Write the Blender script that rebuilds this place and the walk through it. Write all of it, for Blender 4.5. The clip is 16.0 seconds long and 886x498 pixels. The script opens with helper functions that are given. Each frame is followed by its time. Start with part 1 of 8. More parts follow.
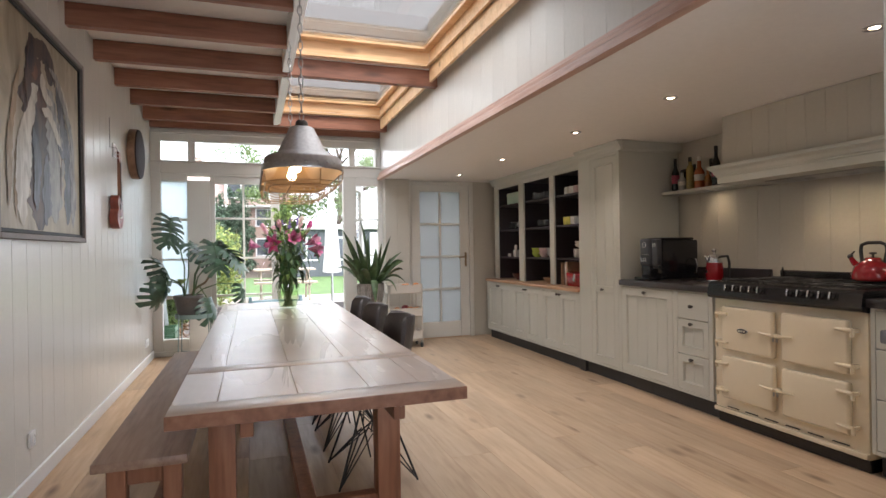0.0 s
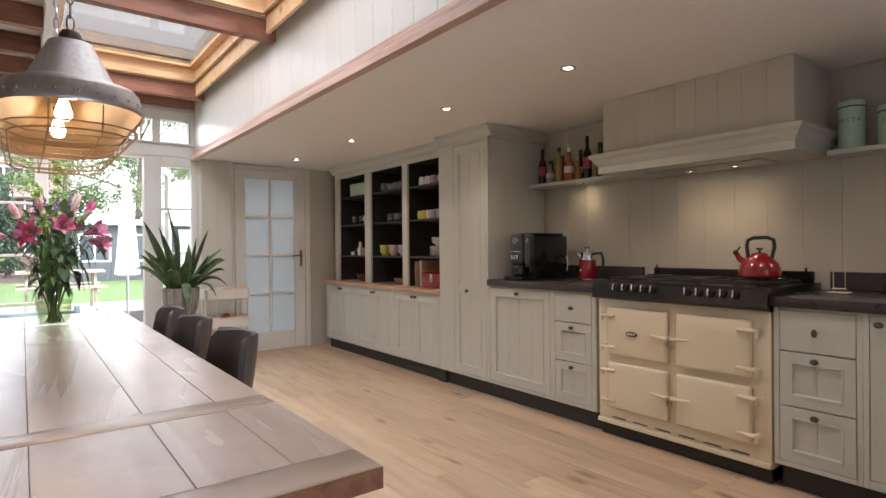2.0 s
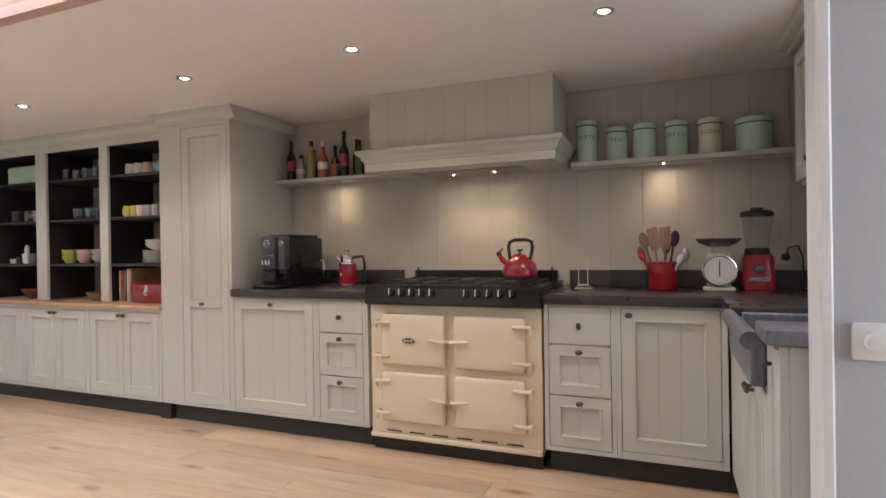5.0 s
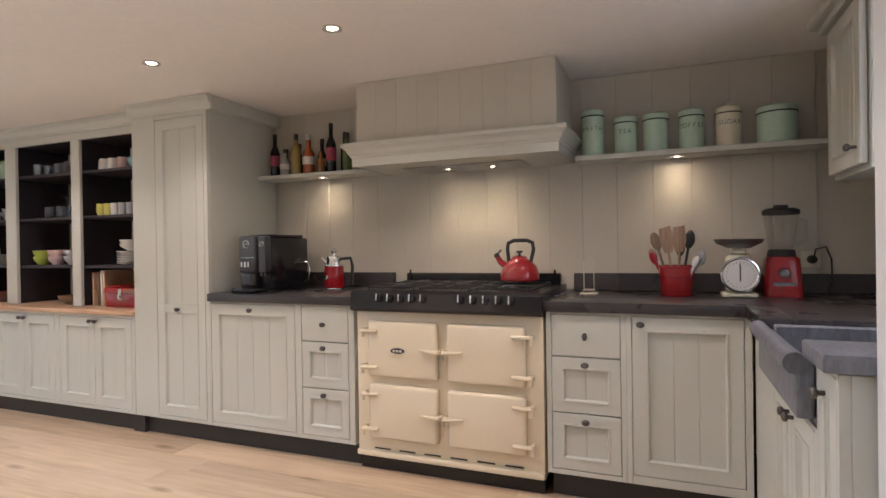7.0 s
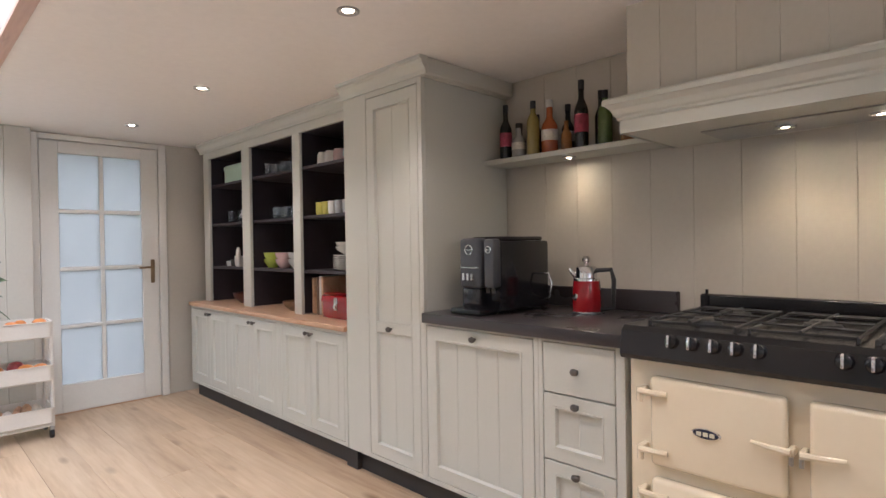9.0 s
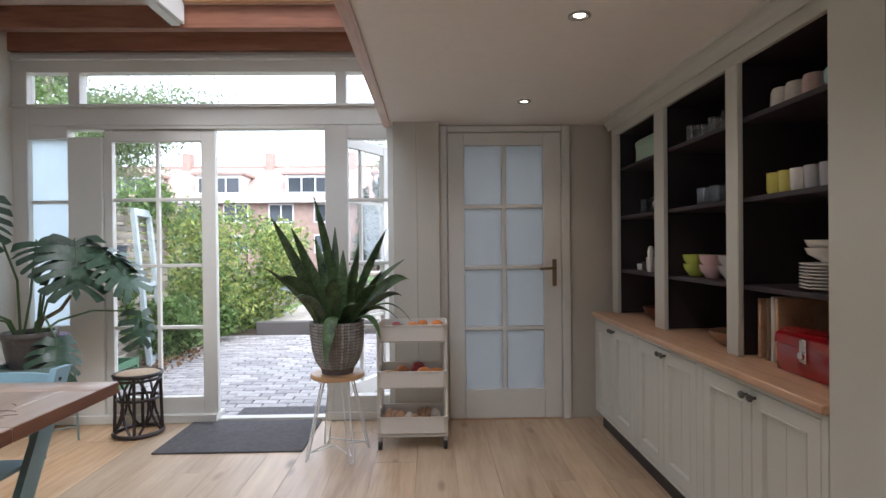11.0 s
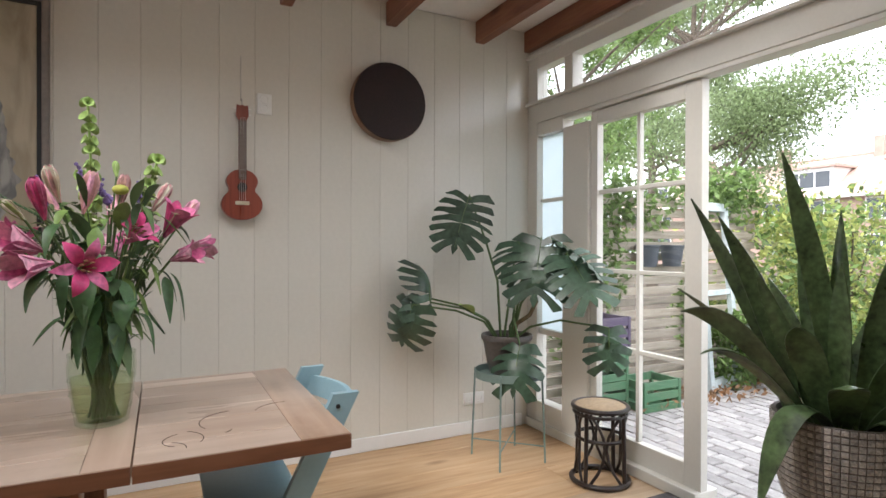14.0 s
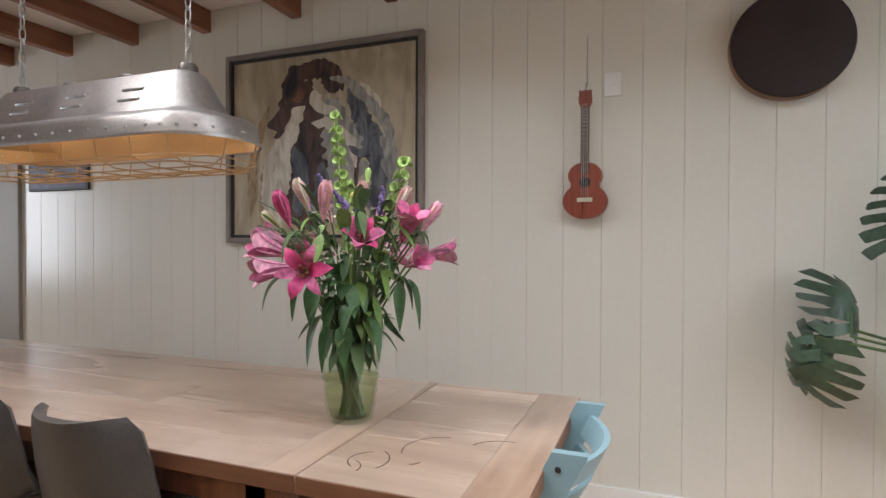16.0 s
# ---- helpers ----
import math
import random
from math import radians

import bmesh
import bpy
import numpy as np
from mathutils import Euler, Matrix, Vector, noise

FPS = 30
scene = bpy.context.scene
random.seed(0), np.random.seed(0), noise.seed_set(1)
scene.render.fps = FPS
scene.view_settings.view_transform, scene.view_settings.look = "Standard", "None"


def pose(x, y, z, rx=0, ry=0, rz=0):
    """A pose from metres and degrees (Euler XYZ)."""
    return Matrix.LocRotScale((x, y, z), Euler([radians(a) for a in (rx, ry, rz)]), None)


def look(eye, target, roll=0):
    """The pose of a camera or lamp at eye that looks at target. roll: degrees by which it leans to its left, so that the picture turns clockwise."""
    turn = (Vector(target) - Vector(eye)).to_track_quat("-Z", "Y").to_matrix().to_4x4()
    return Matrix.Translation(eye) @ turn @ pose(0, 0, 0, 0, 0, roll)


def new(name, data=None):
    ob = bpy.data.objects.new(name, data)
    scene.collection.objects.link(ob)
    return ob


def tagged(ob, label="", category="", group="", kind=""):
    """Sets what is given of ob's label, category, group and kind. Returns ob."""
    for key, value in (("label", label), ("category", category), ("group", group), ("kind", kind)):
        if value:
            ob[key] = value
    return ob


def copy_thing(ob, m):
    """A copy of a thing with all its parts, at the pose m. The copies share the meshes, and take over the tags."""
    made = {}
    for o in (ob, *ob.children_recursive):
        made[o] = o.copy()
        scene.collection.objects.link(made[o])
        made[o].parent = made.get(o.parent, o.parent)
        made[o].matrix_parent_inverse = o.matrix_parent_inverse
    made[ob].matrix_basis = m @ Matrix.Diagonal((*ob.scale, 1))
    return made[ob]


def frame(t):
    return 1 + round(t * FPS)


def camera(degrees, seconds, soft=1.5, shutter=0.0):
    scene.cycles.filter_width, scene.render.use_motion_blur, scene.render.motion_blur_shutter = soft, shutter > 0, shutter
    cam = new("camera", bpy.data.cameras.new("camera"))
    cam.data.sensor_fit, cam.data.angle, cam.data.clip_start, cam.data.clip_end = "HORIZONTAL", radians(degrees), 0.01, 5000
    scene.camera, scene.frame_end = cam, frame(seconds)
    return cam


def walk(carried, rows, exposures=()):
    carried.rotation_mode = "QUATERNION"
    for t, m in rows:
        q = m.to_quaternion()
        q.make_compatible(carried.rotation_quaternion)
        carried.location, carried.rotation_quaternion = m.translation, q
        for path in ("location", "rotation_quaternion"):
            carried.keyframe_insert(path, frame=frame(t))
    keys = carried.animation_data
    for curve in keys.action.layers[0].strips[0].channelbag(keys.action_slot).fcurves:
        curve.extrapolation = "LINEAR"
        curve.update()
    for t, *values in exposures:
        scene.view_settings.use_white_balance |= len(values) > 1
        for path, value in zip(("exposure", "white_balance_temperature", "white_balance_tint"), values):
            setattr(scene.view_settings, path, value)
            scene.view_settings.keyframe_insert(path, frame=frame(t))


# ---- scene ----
cam = camera(77.2, 16.0)
PATH = [
    (0, (1.073, 0.359, 1.193), (1.724, 2.25, 1.189), -0.9),
    (0.5, (1.152, 0.541, 1.196), (1.891, 2.399, 1.184), -0.9),
    (1, (1.204, 0.752, 1.199), (2.042, 2.569, 1.183), -0.8),
    (1.5, (1.199, 0.956, 1.202), (2.194, 2.691, 1.184), -0.7),
    (2, (1.198, 1.167, 1.148), (2.407, 2.76, 1.142), -0.5),
    (2.5, (1.182, 1.353, 1.144), (2.58, 2.783, 1.142), -0.4),
    (3, (1.178, 1.484, 1.142), (2.76, 2.707, 1.142), -0.5),
    (3.5, (1.213, 1.594, 1.149), (2.941, 2.602, 1.138), -0.7),
    (4, (1.238, 1.67, 1.143), (3.038, 2.543, 1.137), -0.8),
    (4.5, (1.227, 1.711, 1.148), (3.062, 2.507, 1.141), -0.9),
    (5, (1.233, 1.725, 1.149), (3.086, 2.477, 1.143), -0.9),
    (7.5, (1.642, 1.845, 1.171), (3.494, 2.601, 1.159), -0.9),
    (8, (1.814, 2.009, 1.192), (3.628, 2.85, 1.169), -1.0),
    (8.5, (1.991, 2.209, 1.212), (3.684, 3.274, 1.187), -1.0),
    (9, (2.275, 2.436, 1.217), (3.686, 3.853, 1.2), -0.9),
    (9.5, (2.496, 2.675, 1.178), (3.583, 4.354, 1.181), -0.4),
    (10, (2.654, 2.911, 1.236), (3.384, 4.773, 1.219), -0.3),
    (12.3, (3.174, 4.154, 1.206), (2.377, 5.988, 1.212), -0.3),
    (12.5, (3.2, 4.267, 1.198), (2.27, 6.038, 1.21), -0.2),
    (13, (3.245, 4.554, 1.212), (1.968, 6.093, 1.216), -0.1),
    (13.5, (3.239, 4.827, 1.224), (1.689, 6.091, 1.224), 0.2),
    (14, (3.223, 5.071, 1.25), (1.44, 5.978, 1.241), 0.2),
    (14.5, (3.168, 5.275, 1.276), (1.227, 5.757, 1.256), 0.5),
    (15, (3.081, 5.487, 1.295), (1.084, 5.575, 1.255), 0.4),
    (15.5, (2.957, 5.693, 1.291), (0.985, 5.367, 1.253), 0.2),
    (16, (2.811, 5.788, 1.277), (0.945, 5.069, 1.25), 0.2),
]
walk(cam, [(t, look(eye, target, roll)) for t, eye, target, roll in PATH],
     exposures=[(0.0, 1.24, 6100, 13), (2.5, 1.46, 6150, 15), (4.0, 1.78, 6000, 15), (5.0, 1.84, 5900, 15), (7.5, 2.00, 5800, 15), (9.0, 1.98, 5600, 14), (10.0, 1.36, 5400, 13), (12.3, 0.60, 6250, 13), (13.5, 0.86, 6300, 12), (14.5, 1.07, 6250, 12), (16.0, 1.20, 6200, 12)])

# ---------------------------------------------------------------- world and light
world = bpy.data.worlds.new("overcast_sky")
scene.world = world
world.use_nodes = True
wn, wl = world.node_tree.nodes, world.node_tree.links
sky = wn.new("ShaderNodeTexSky")
sky.sky_type, sky.sun_disc = "NISHITA", False
sky.sun_elevation, sky.sun_rotation = radians(48), radians(150)
sky.air_density, sky.dust_density, sky.ozone_density = 1.0, 6.0, 1.0
cloud = wn.new("ShaderNodeMix")  # a bright, even cloud layer over the clear sky
cloud.data_type = "RGBA"
cloud.inputs[0].default_value = 0.7
cloud.inputs[7].default_value = (17.5, 18.0, 18.8, 1)
wl.new(sky.outputs[0], cloud.inputs[6])
wl.new(cloud.outputs[2], wn["Background"].inputs[0])
wn["Background"].inputs[1].default_value = 0.15


def lamp(name, kind, m, energy, colour, **more):
    data = bpy.data.lights.new(name, kind)
    data.energy, data.color = energy, colour
    if kind == "AREA":
        data.shape, data.size, data.size_y = "RECTANGLE", more["w"], more["h"]
    elif kind == "SPOT":
        data.spot_size, data.spot_blend, data.shadow_soft_size = radians(more["angle"]), 0.6, 0.03
    elif kind == "SUN":
        data.angle = radians(more["angle"])
    else:
        data.shadow_soft_size = more["r"]
    ob = new(name, data)
    ob.matrix_world = m
    return ob


lamp("sun", "SUN", look((6, -8, 12), (0, 2, 0)), 1.2, (1.0, 0.96, 0.9), angle=12)
SKYLIGHTS = ((3.10, 4.97), (5.05, 6.93))
for sy0, sy1 in SKYLIGHTS:
    lamp("skylight_daylight", "AREA", pose(1.98, (sy0 + sy1) / 2, 2.95), 19, (0.96, 0.98, 1.0), w=1.1, h=sy1 - sy0)

# daylight through an inferred sink window and an added, unseen south window
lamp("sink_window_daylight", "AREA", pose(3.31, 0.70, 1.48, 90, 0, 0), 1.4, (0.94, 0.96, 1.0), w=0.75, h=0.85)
lamp("south_fill_light", "AREA", pose(1.9, -1.72, 1.5, 90, 0, 0), 15, (0.88, 0.94, 1.0), w=1.2, h=1.5)

# ---------------------------------------------------------------- materials


def node_mat(name):
    m = bpy.data.materials.new(name)
    m.use_nodes = True
    n, l = m.node_tree.nodes, m.node_tree.links
    return m, n, l, n["Principled BSDF"]


def paint(name, col, rough=0.5, var=0.06, big=1.3, fine=60.0, bump=0.04, metal=0.0, rnd=0.0, coat=0.0, stretch=(1, 1, 1), spread=0.0):
    """A surface with slow blotches, fine grain and slight relief."""
    m, n, l, b = node_mat(name)
    tc, mp = n.new("ShaderNodeTexCoord"), n.new("ShaderNodeMapping")
    mp.inputs["Scale"].default_value = stretch
    l.new(tc.outputs["Object"], mp.inputs[0])
    n1, n2 = n.new("ShaderNodeTexNoise"), n.new("ShaderNodeTexNoise")
    n1.inputs["Scale"].default_value, n1.inputs["Detail"].default_value = big, 5
    n2.inputs["Scale"].default_value, n2.inputs["Detail"].default_value = fine, 4
    l.new(mp.outputs[0], n1.inputs[0])
    l.new(mp.outputs[0], n2.inputs[0])
    mix = n.new("ShaderNodeMath")
    mix.operation = "MULTIPLY_ADD"
    mix.inputs[1].default_value = 0.45
    l.new(n2.outputs[0], mix.inputs[0])
    half = n.new("ShaderNodeMath")
    half.operation = "MULTIPLY"
    half.inputs[1].default_value = 0.55
    l.new(n1.outputs[0], half.inputs[0])
    l.new(half.outputs[0], mix.inputs[2])
    ramp = n.new("ShaderNodeValToRGB")
    ramp.color_ramp.elements[0].position, ramp.color_ramp.elements[1].position = 0.3, 0.7
    lo = [max(0, c * (1 - var * 1.6)) for c in col]
    hi = [min(1, c * (1 + var)) for c in col]
    ramp.color_ramp.elements[0].color, ramp.color_ramp.elements[1].color = (*lo, 1), (*hi, 1)
    l.new(mix.outputs[0], ramp.inputs[0])
    out = ramp.outputs[0]
    if rnd or spread:
        oi, hsv, mr = n.new("ShaderNodeObjectInfo"), n.new("ShaderNodeHueSaturation"), n.new("ShaderNodeMapRange")
        mr.inputs[3].default_value, mr.inputs[4].default_value = 1 - rnd, 1 + rnd
        l.new(oi.outputs["Random"], mr.inputs[0])
        l.new(mr.outputs[0], hsv.inputs["Value"])
        l.new(out, hsv.inputs["Color"])
        out = hsv.outputs[0]
        if spread:
            geo, mr2 = n.new("ShaderNodeNewGeometry"), n.new("ShaderNodeMapRange")
            mr2.inputs[3].default_value, mr2.inputs[4].default_value = 1 - spread, 1 + spread
            l.new(geo.outputs["Random Per Island"], mr2.inputs[0])
            mul = n.new("ShaderNodeMath")
            mul.operation = "MULTIPLY"
            l.new(mr.outputs[0], mul.inputs[0])
            l.new(mr2.outputs[0], mul.inputs[1])
            l.new(mul.outputs[0], hsv.inputs["Value"])
    l.new(out, b.inputs["Base Color"])
    rr = n.new("ShaderNodeMapRange")
    rr.inputs[3].default_value, rr.inputs[4].default_value = max(0.02, rough - 0.07), min(1, rough + 0.07)
    l.new(n1.outputs[0], rr.inputs[0])
    l.new(rr.outputs[0], b.inputs["Roughness"])
    b.inputs["Metallic"].default_value = metal
    b.inputs["Coat Weight"].default_value = coat
    if bump:
        bp = n.new("ShaderNodeBump")
        bp.inputs["Strength"].default_value, bp.inputs["Distance"].default_value = bump, 0.02
        l.new(n2.outputs[0], bp.inputs["Height"])
        l.new(bp.outputs[0], b.inputs["Normal"])
    return m


def wood(name, dark, mid, light, axis=1, scale=9.0, rough=0.45, rnd=0.15, bump=0.12, knots=True, offset=True, worn=0.0):
    """Wood with grain along one axis; each piece takes its own tone and its own stretch of grain."""
    m, n, l, b = node_mat(name)
    tc, mp, oi = n.new("ShaderNodeTexCoord"), n.new("ShaderNodeMapping"), n.new("ShaderNodeObjectInfo")
    sc = [1.0, 1.0, 1.0]
    sc[axis] = 0.09
    mp.inputs["Scale"].default_value = sc
    l.new(tc.outputs["Object"], mp.inputs[0])
    if offset:
        comb = n.new("ShaderNodeVectorMath")
        comb.operation = "SCALE"
        comb.inputs[0].default_value = (37, 53, 29)
        l.new(oi.outputs["Random"], comb.inputs["Scale"])
        l.new(comb.outputs[0], mp.inputs["Location"])
    n1, n2, n3 = (n.new("ShaderNodeTexNoise") for _ in range(3))
    for q, a, d, w in ((n1, scale, 6, 1.2), (n2, scale * 7, 5, 0.3), (n3, 1.7, 3, 0.0)):
        q.inputs["Scale"].default_value, q.inputs["Detail"].default_value, q.inputs["Distortion"].default_value = a, d, w
    l.new(mp.outputs[0], n1.inputs[0])
    l.new(mp.outputs[0], n2.inputs[0])
    l.new(tc.outputs["Object"], n3.inputs[0])
    a1 = n.new("ShaderNodeMath")
    a1.operation = "MULTIPLY_ADD"
    a1.inputs[1].default_value = 0.4
    l.new(n2.outputs[0], a1.inputs[0])
    a2 = n.new("ShaderNodeMath")
    a2.operation = "MULTIPLY"
    a2.inputs[1].default_value = 0.6
    l.new(n1.outputs[0], a2.inputs[0])
    l.new(a2.outputs[0], a1.inputs[2])
    ramp = n.new("ShaderNodeValToRGB")
    e = ramp.color_ramp.elements
    e[0].position, e[1].position = 0.32, 0.68
    e[0].color, e[1].color = (*dark, 1), (*light, 1)
    em = e.new(0.48)
    em.color = (*mid, 1)
    l.new(a1.outputs[0], ramp.inputs[0])
    hsv, mr, mr3 = n.new("ShaderNodeHueSaturation"), n.new("ShaderNodeMapRange"), n.new("ShaderNodeMapRange")
    mr.inputs[3].default_value, mr.inputs[4].default_value = 1 - rnd, 1 + rnd
    l.new(oi.outputs["Random"], mr.inputs[0])
    mr3.inputs[3].default_value, mr3.inputs[4].default_value = 0.8, 1.2
    l.new(n3.outputs[0], mr3.inputs[0])
    mul = n.new("ShaderNodeMath")
    mul.operation = "MULTIPLY"
    l.new(mr.outputs[0], mul.inputs[0])
    l.new(mr3.outputs[0], mul.inputs[1])
    l.new(mul.outputs[0], hsv.inputs["Value"])
    l.new(ramp.outputs[0], hsv.inputs["Color"])
    out = hsv.outputs[0]
    if knots:
        vo, kr, mx = n.new("ShaderNodeTexVoronoi"), n.new("ShaderNodeMapRange"), n.new("ShaderNodeMix")
        kp = n.new("ShaderNodeMapping")
        ks = [5.0, 5.0, 5.0]
        ks[axis] = 1.7
        kp.inputs["Scale"].default_value = ks
        l.new(tc.outputs["Object"], kp.inputs[0])
        if offset:
            l.new(comb.outputs[0], kp.inputs["Location"])
        l.new(kp.outputs[0], vo.inputs[0])
        vo.inputs["Scale"].default_value = 1.0
        kr.inputs[1].default_value, kr.inputs[2].default_value = 0.04, 0.17
        kr.inputs[3].default_value, kr.inputs[4].default_value = 0.85, 0.0
        l.new(vo.outputs["Distance"], kr.inputs[0])
        mx.data_type = "RGBA"
        l.new(kr.outputs[0], mx.inputs[0])
        l.new(out, mx.inputs[6])
        mx.inputs[7].default_value = (dark[0] * 0.45, dark[1] * 0.4, dark[2] * 0.35, 1)
        out = mx.outputs[2]
    if worn:
        wp, wr, wx = n.new("ShaderNodeTexNoise"), n.new("ShaderNodeMapRange"), n.new("ShaderNodeMix")
        wp.inputs["Scale"].default_value, wp.inputs["Detail"].default_value, wp.inputs["Roughness"].default_value = 2.6, 8, 0.62
        l.new(tc.outputs["Object"], wp.inputs[0])
        wr.inputs[1].default_value, wr.inputs[2].default_value, wr.inputs[4].default_value = 0.46, 0.64, worn
        l.new(wp.outputs[0], wr.inputs[0])
        wx.data_type = "RGBA"
        wx.inputs[7].default_value = (min(1, light[0] * 1.08), min(1, light[1] * 1.1), min(1, light[2] * 1.12), 1)
        l.new(wr.outputs[0], wx.inputs[0])
        l.new(out, wx.inputs[6])
        out = wx.outputs[2]
    l.new(out, b.inputs["Base Color"])
    rr = n.new("ShaderNodeMapRange")
    rr.inputs[3].default_value, rr.inputs[4].default_value = rough - 0.1, rough + 0.12
    l.new(n1.outputs[0], rr.inputs[0])
    l.new(rr.outputs[0], b.inputs["Roughness"])
    bp = n.new("ShaderNodeBump")
    bp.inputs["Strength"].default_value, bp.inputs["Distance"].default_value = bump, 0.01
    l.new(a1.outputs[0], bp.inputs["Height"])
    l.new(bp.outputs[0], b.inputs["Normal"])
    return m


def clear_glass(name, tint=(1, 1, 1), gloss=0.12):
    """Thin window glass: lets light straight through with a Fresnel sheen."""
    m, n, l, b = node_mat(name)
    n.remove(b)
    tr, gl, fr, mx, pw = (n.new(k) for k in ("ShaderNodeBsdfTransparent", "ShaderNodeBsdfGlossy", "ShaderNodeLayerWeight", "ShaderNodeMixShader", "ShaderNodeMath"))
    tr.inputs[0].default_value = (*tint, 1)
    gl.inputs["Roughness"].default_value = 0.02
    pw.operation = "MULTIPLY_ADD"
    sq = n.new("ShaderNodeMath")
    sq.operation = "POWER"
    sq.inputs[1].default_value = 5
    l.new(fr.outputs["Facing"], sq.inputs[0])
    l.new(sq.outputs[0], pw.inputs[0])
    pw.inputs[1].default_value, pw.inputs[2].default_value = 0.5, gloss * 0.3
    l.new(pw.outputs[0], mx.inputs[0])
    l.new(tr.outputs[0], mx.inputs[1])
    l.new(gl.outputs[0], mx.inputs[2])
    l.new(mx.outputs[0], n["Material Output"].inputs[0])
    return m


def glow(name, col, strength):
    m, n, l, b = node_mat(name)
    b.inputs["Base Color"].default_value = (*col, 1)
    b.inputs["Emission Color"].default_value = (*col, 1)
    b.inputs["Emission Strength"].default_value = strength
    return m


def frosted(name, col, rough=0.45):
    """Milky glass: light comes through it scattered, with a soft sheen in front."""
    m, n, l, b = node_mat(name)
    tl, mx = n.new("ShaderNodeBsdfTranslucent"), n.new("ShaderNodeMixShader")
    ns, rp = n.new("ShaderNodeTexNoise"), n.new("ShaderNodeValToRGB")
    ns.inputs["Scale"].default_value, ns.inputs["Detail"].default_value = 2.2, 3
    rp.color_ramp.elements[0].color = (col[0] * 0.9, col[1] * 0.93, col[2] * 0.93, 1)
    rp.color_ramp.elements[1].color = (*col, 1)
    l.new(ns.outputs[0], rp.inputs[0])
    l.new(rp.outputs[0], tl.inputs[0])
    b.inputs["Base Color"].default_value = (*[c * 0.5 for c in col], 1)
    b.inputs["Roughness"].default_value = rough
    mx.inputs[0].default_value = 0.82
    l.new(b.outputs[0], mx.inputs[1])
    l.new(tl.outputs[0], mx.inputs[2])
    l.new(mx.outputs[0], n["Material Output"].inputs[0])
    return m


WALL = paint("cream_wall_paint", (0.69, 0.67, 0.605), 0.25, 0.03, 0.8, 45, 0.015, rnd=0.02)
KITCHEN_WALL = paint("stone_wall_paint", (0.51, 0.475, 0.40), 0.42, 0.03, 0.8, 45, 0.03, rnd=0.02)
CABINET = paint("putty_cabinet_paint", (0.55, 0.55, 0.49), 0.38, 0.018, 1.1, 70, 0.008)
CEILING = paint("white_ceiling_paint", (0.86, 0.83, 0.79), 0.7, 0.03, 0.7, 30, 0.03)
FRAME = paint("off_white_frame_paint", (0.66, 0.64, 0.58), 0.35, 0.03, 1.5, 60, 0.03)
WHITE = paint("white_gloss_paint", (0.78, 0.78, 0.76), 0.35, 0.02, 2, 60, 0.02)
GREY_WALL = paint("grey_plaster", (0.52, 0.54, 0.56), 0.8, 0.03, 1, 50, 0.05)
OAK = wood("oiled_oak_boards", (0.37, 0.245, 0.145), (0.50, 0.365, 0.235), (0.60, 0.465, 0.32), 1, 5, 0.40, 0.13, 0.16)
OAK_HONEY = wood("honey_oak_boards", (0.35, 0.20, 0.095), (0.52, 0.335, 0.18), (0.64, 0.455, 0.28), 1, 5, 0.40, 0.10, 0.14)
TABLE_TOP = wood("worn_table_wood", (0.29, 0.185, 0.125), (0.42, 0.295, 0.215), (0.56, 0.435, 0.345), 1, 3, 0.26, 0.035, 0.12, False, worn=0.6)
TABLE_X = wood("worn_table_wood_cross", (0.25, 0.15, 0.095), (0.385, 0.255, 0.175), (0.54, 0.41, 0.32), 0, 3, 0.26, 0.05, 0.12, False, worn=0.4)
for tm in (TABLE_TOP, TABLE_X):
    tp = tm.node_tree.nodes["Principled BSDF"]
    tp.inputs["Coat Weight"].default_value, tp.inputs["Coat Roughness"].default_value, tp.inputs["Coat IOR"].default_value = 1.0, 0.34, 1.75
TABLE_EDGE = wood("red_brown_table_edge", (0.12, 0.045, 0.024), (0.21, 0.09, 0.048), (0.30, 0.145, 0.085), 1, 6, 0.4, 0.06, 0.08, False)
TABLE_LEG = wood("brown_table_leg", (0.15, 0.06, 0.03), (0.24, 0.10, 0.05), (0.33, 0.15, 0.08), 2, 8, 0.45, 0.08, 0.1, False)
BEAM = wood("stained_beam", (0.15, 0.055, 0.03), (0.24, 0.095, 0.052), (0.32, 0.14, 0.08), 0, 8, 0.5, 0.1, 0.1, True)
PINE = wood("varnished_pine", (0.52, 0.30, 0.14), (0.68, 0.43, 0.22), (0.78, 0.55, 0.32), 0, 6, 0.4, 0.06, 0.06, True)
COUNTER_WOOD = wood("beech_worktop", (0.40, 0.23, 0.13), (0.52, 0.33, 0.2), (0.6, 0.41, 0.27), 1, 10, 0.4, 0.05, 0.05, False)
TRIM = wood("rosy_varnished_trim", (0.42, 0.24, 0.18), (0.56, 0.37, 0.29), (0.66, 0.47, 0.38), 1, 9, 0.35, 0.05, 0.05, False)
STOOL_WOOD = wood("honey_stool_wood", (0.42, 0.22, 0.09), (0.56, 0.33, 0.15), (0.66, 0.42, 0.22), 0, 9, 0.4, 0.05, 0.05, False)
STONE = paint("dark_composite_worktop", (0.045, 0.040, 0.042), 0.28, 0.15, 4, 160, 0.02)
BLUESTONE = paint("grey_bluestone", (0.17, 0.175, 0.20), 0.4, 0.4, 5, 70, 0.02, stretch=(1, 1, 0.35))
PLINTH = paint("dark_plinth_paint", (0.03, 0.028, 0.028), 0.5, 0.1)
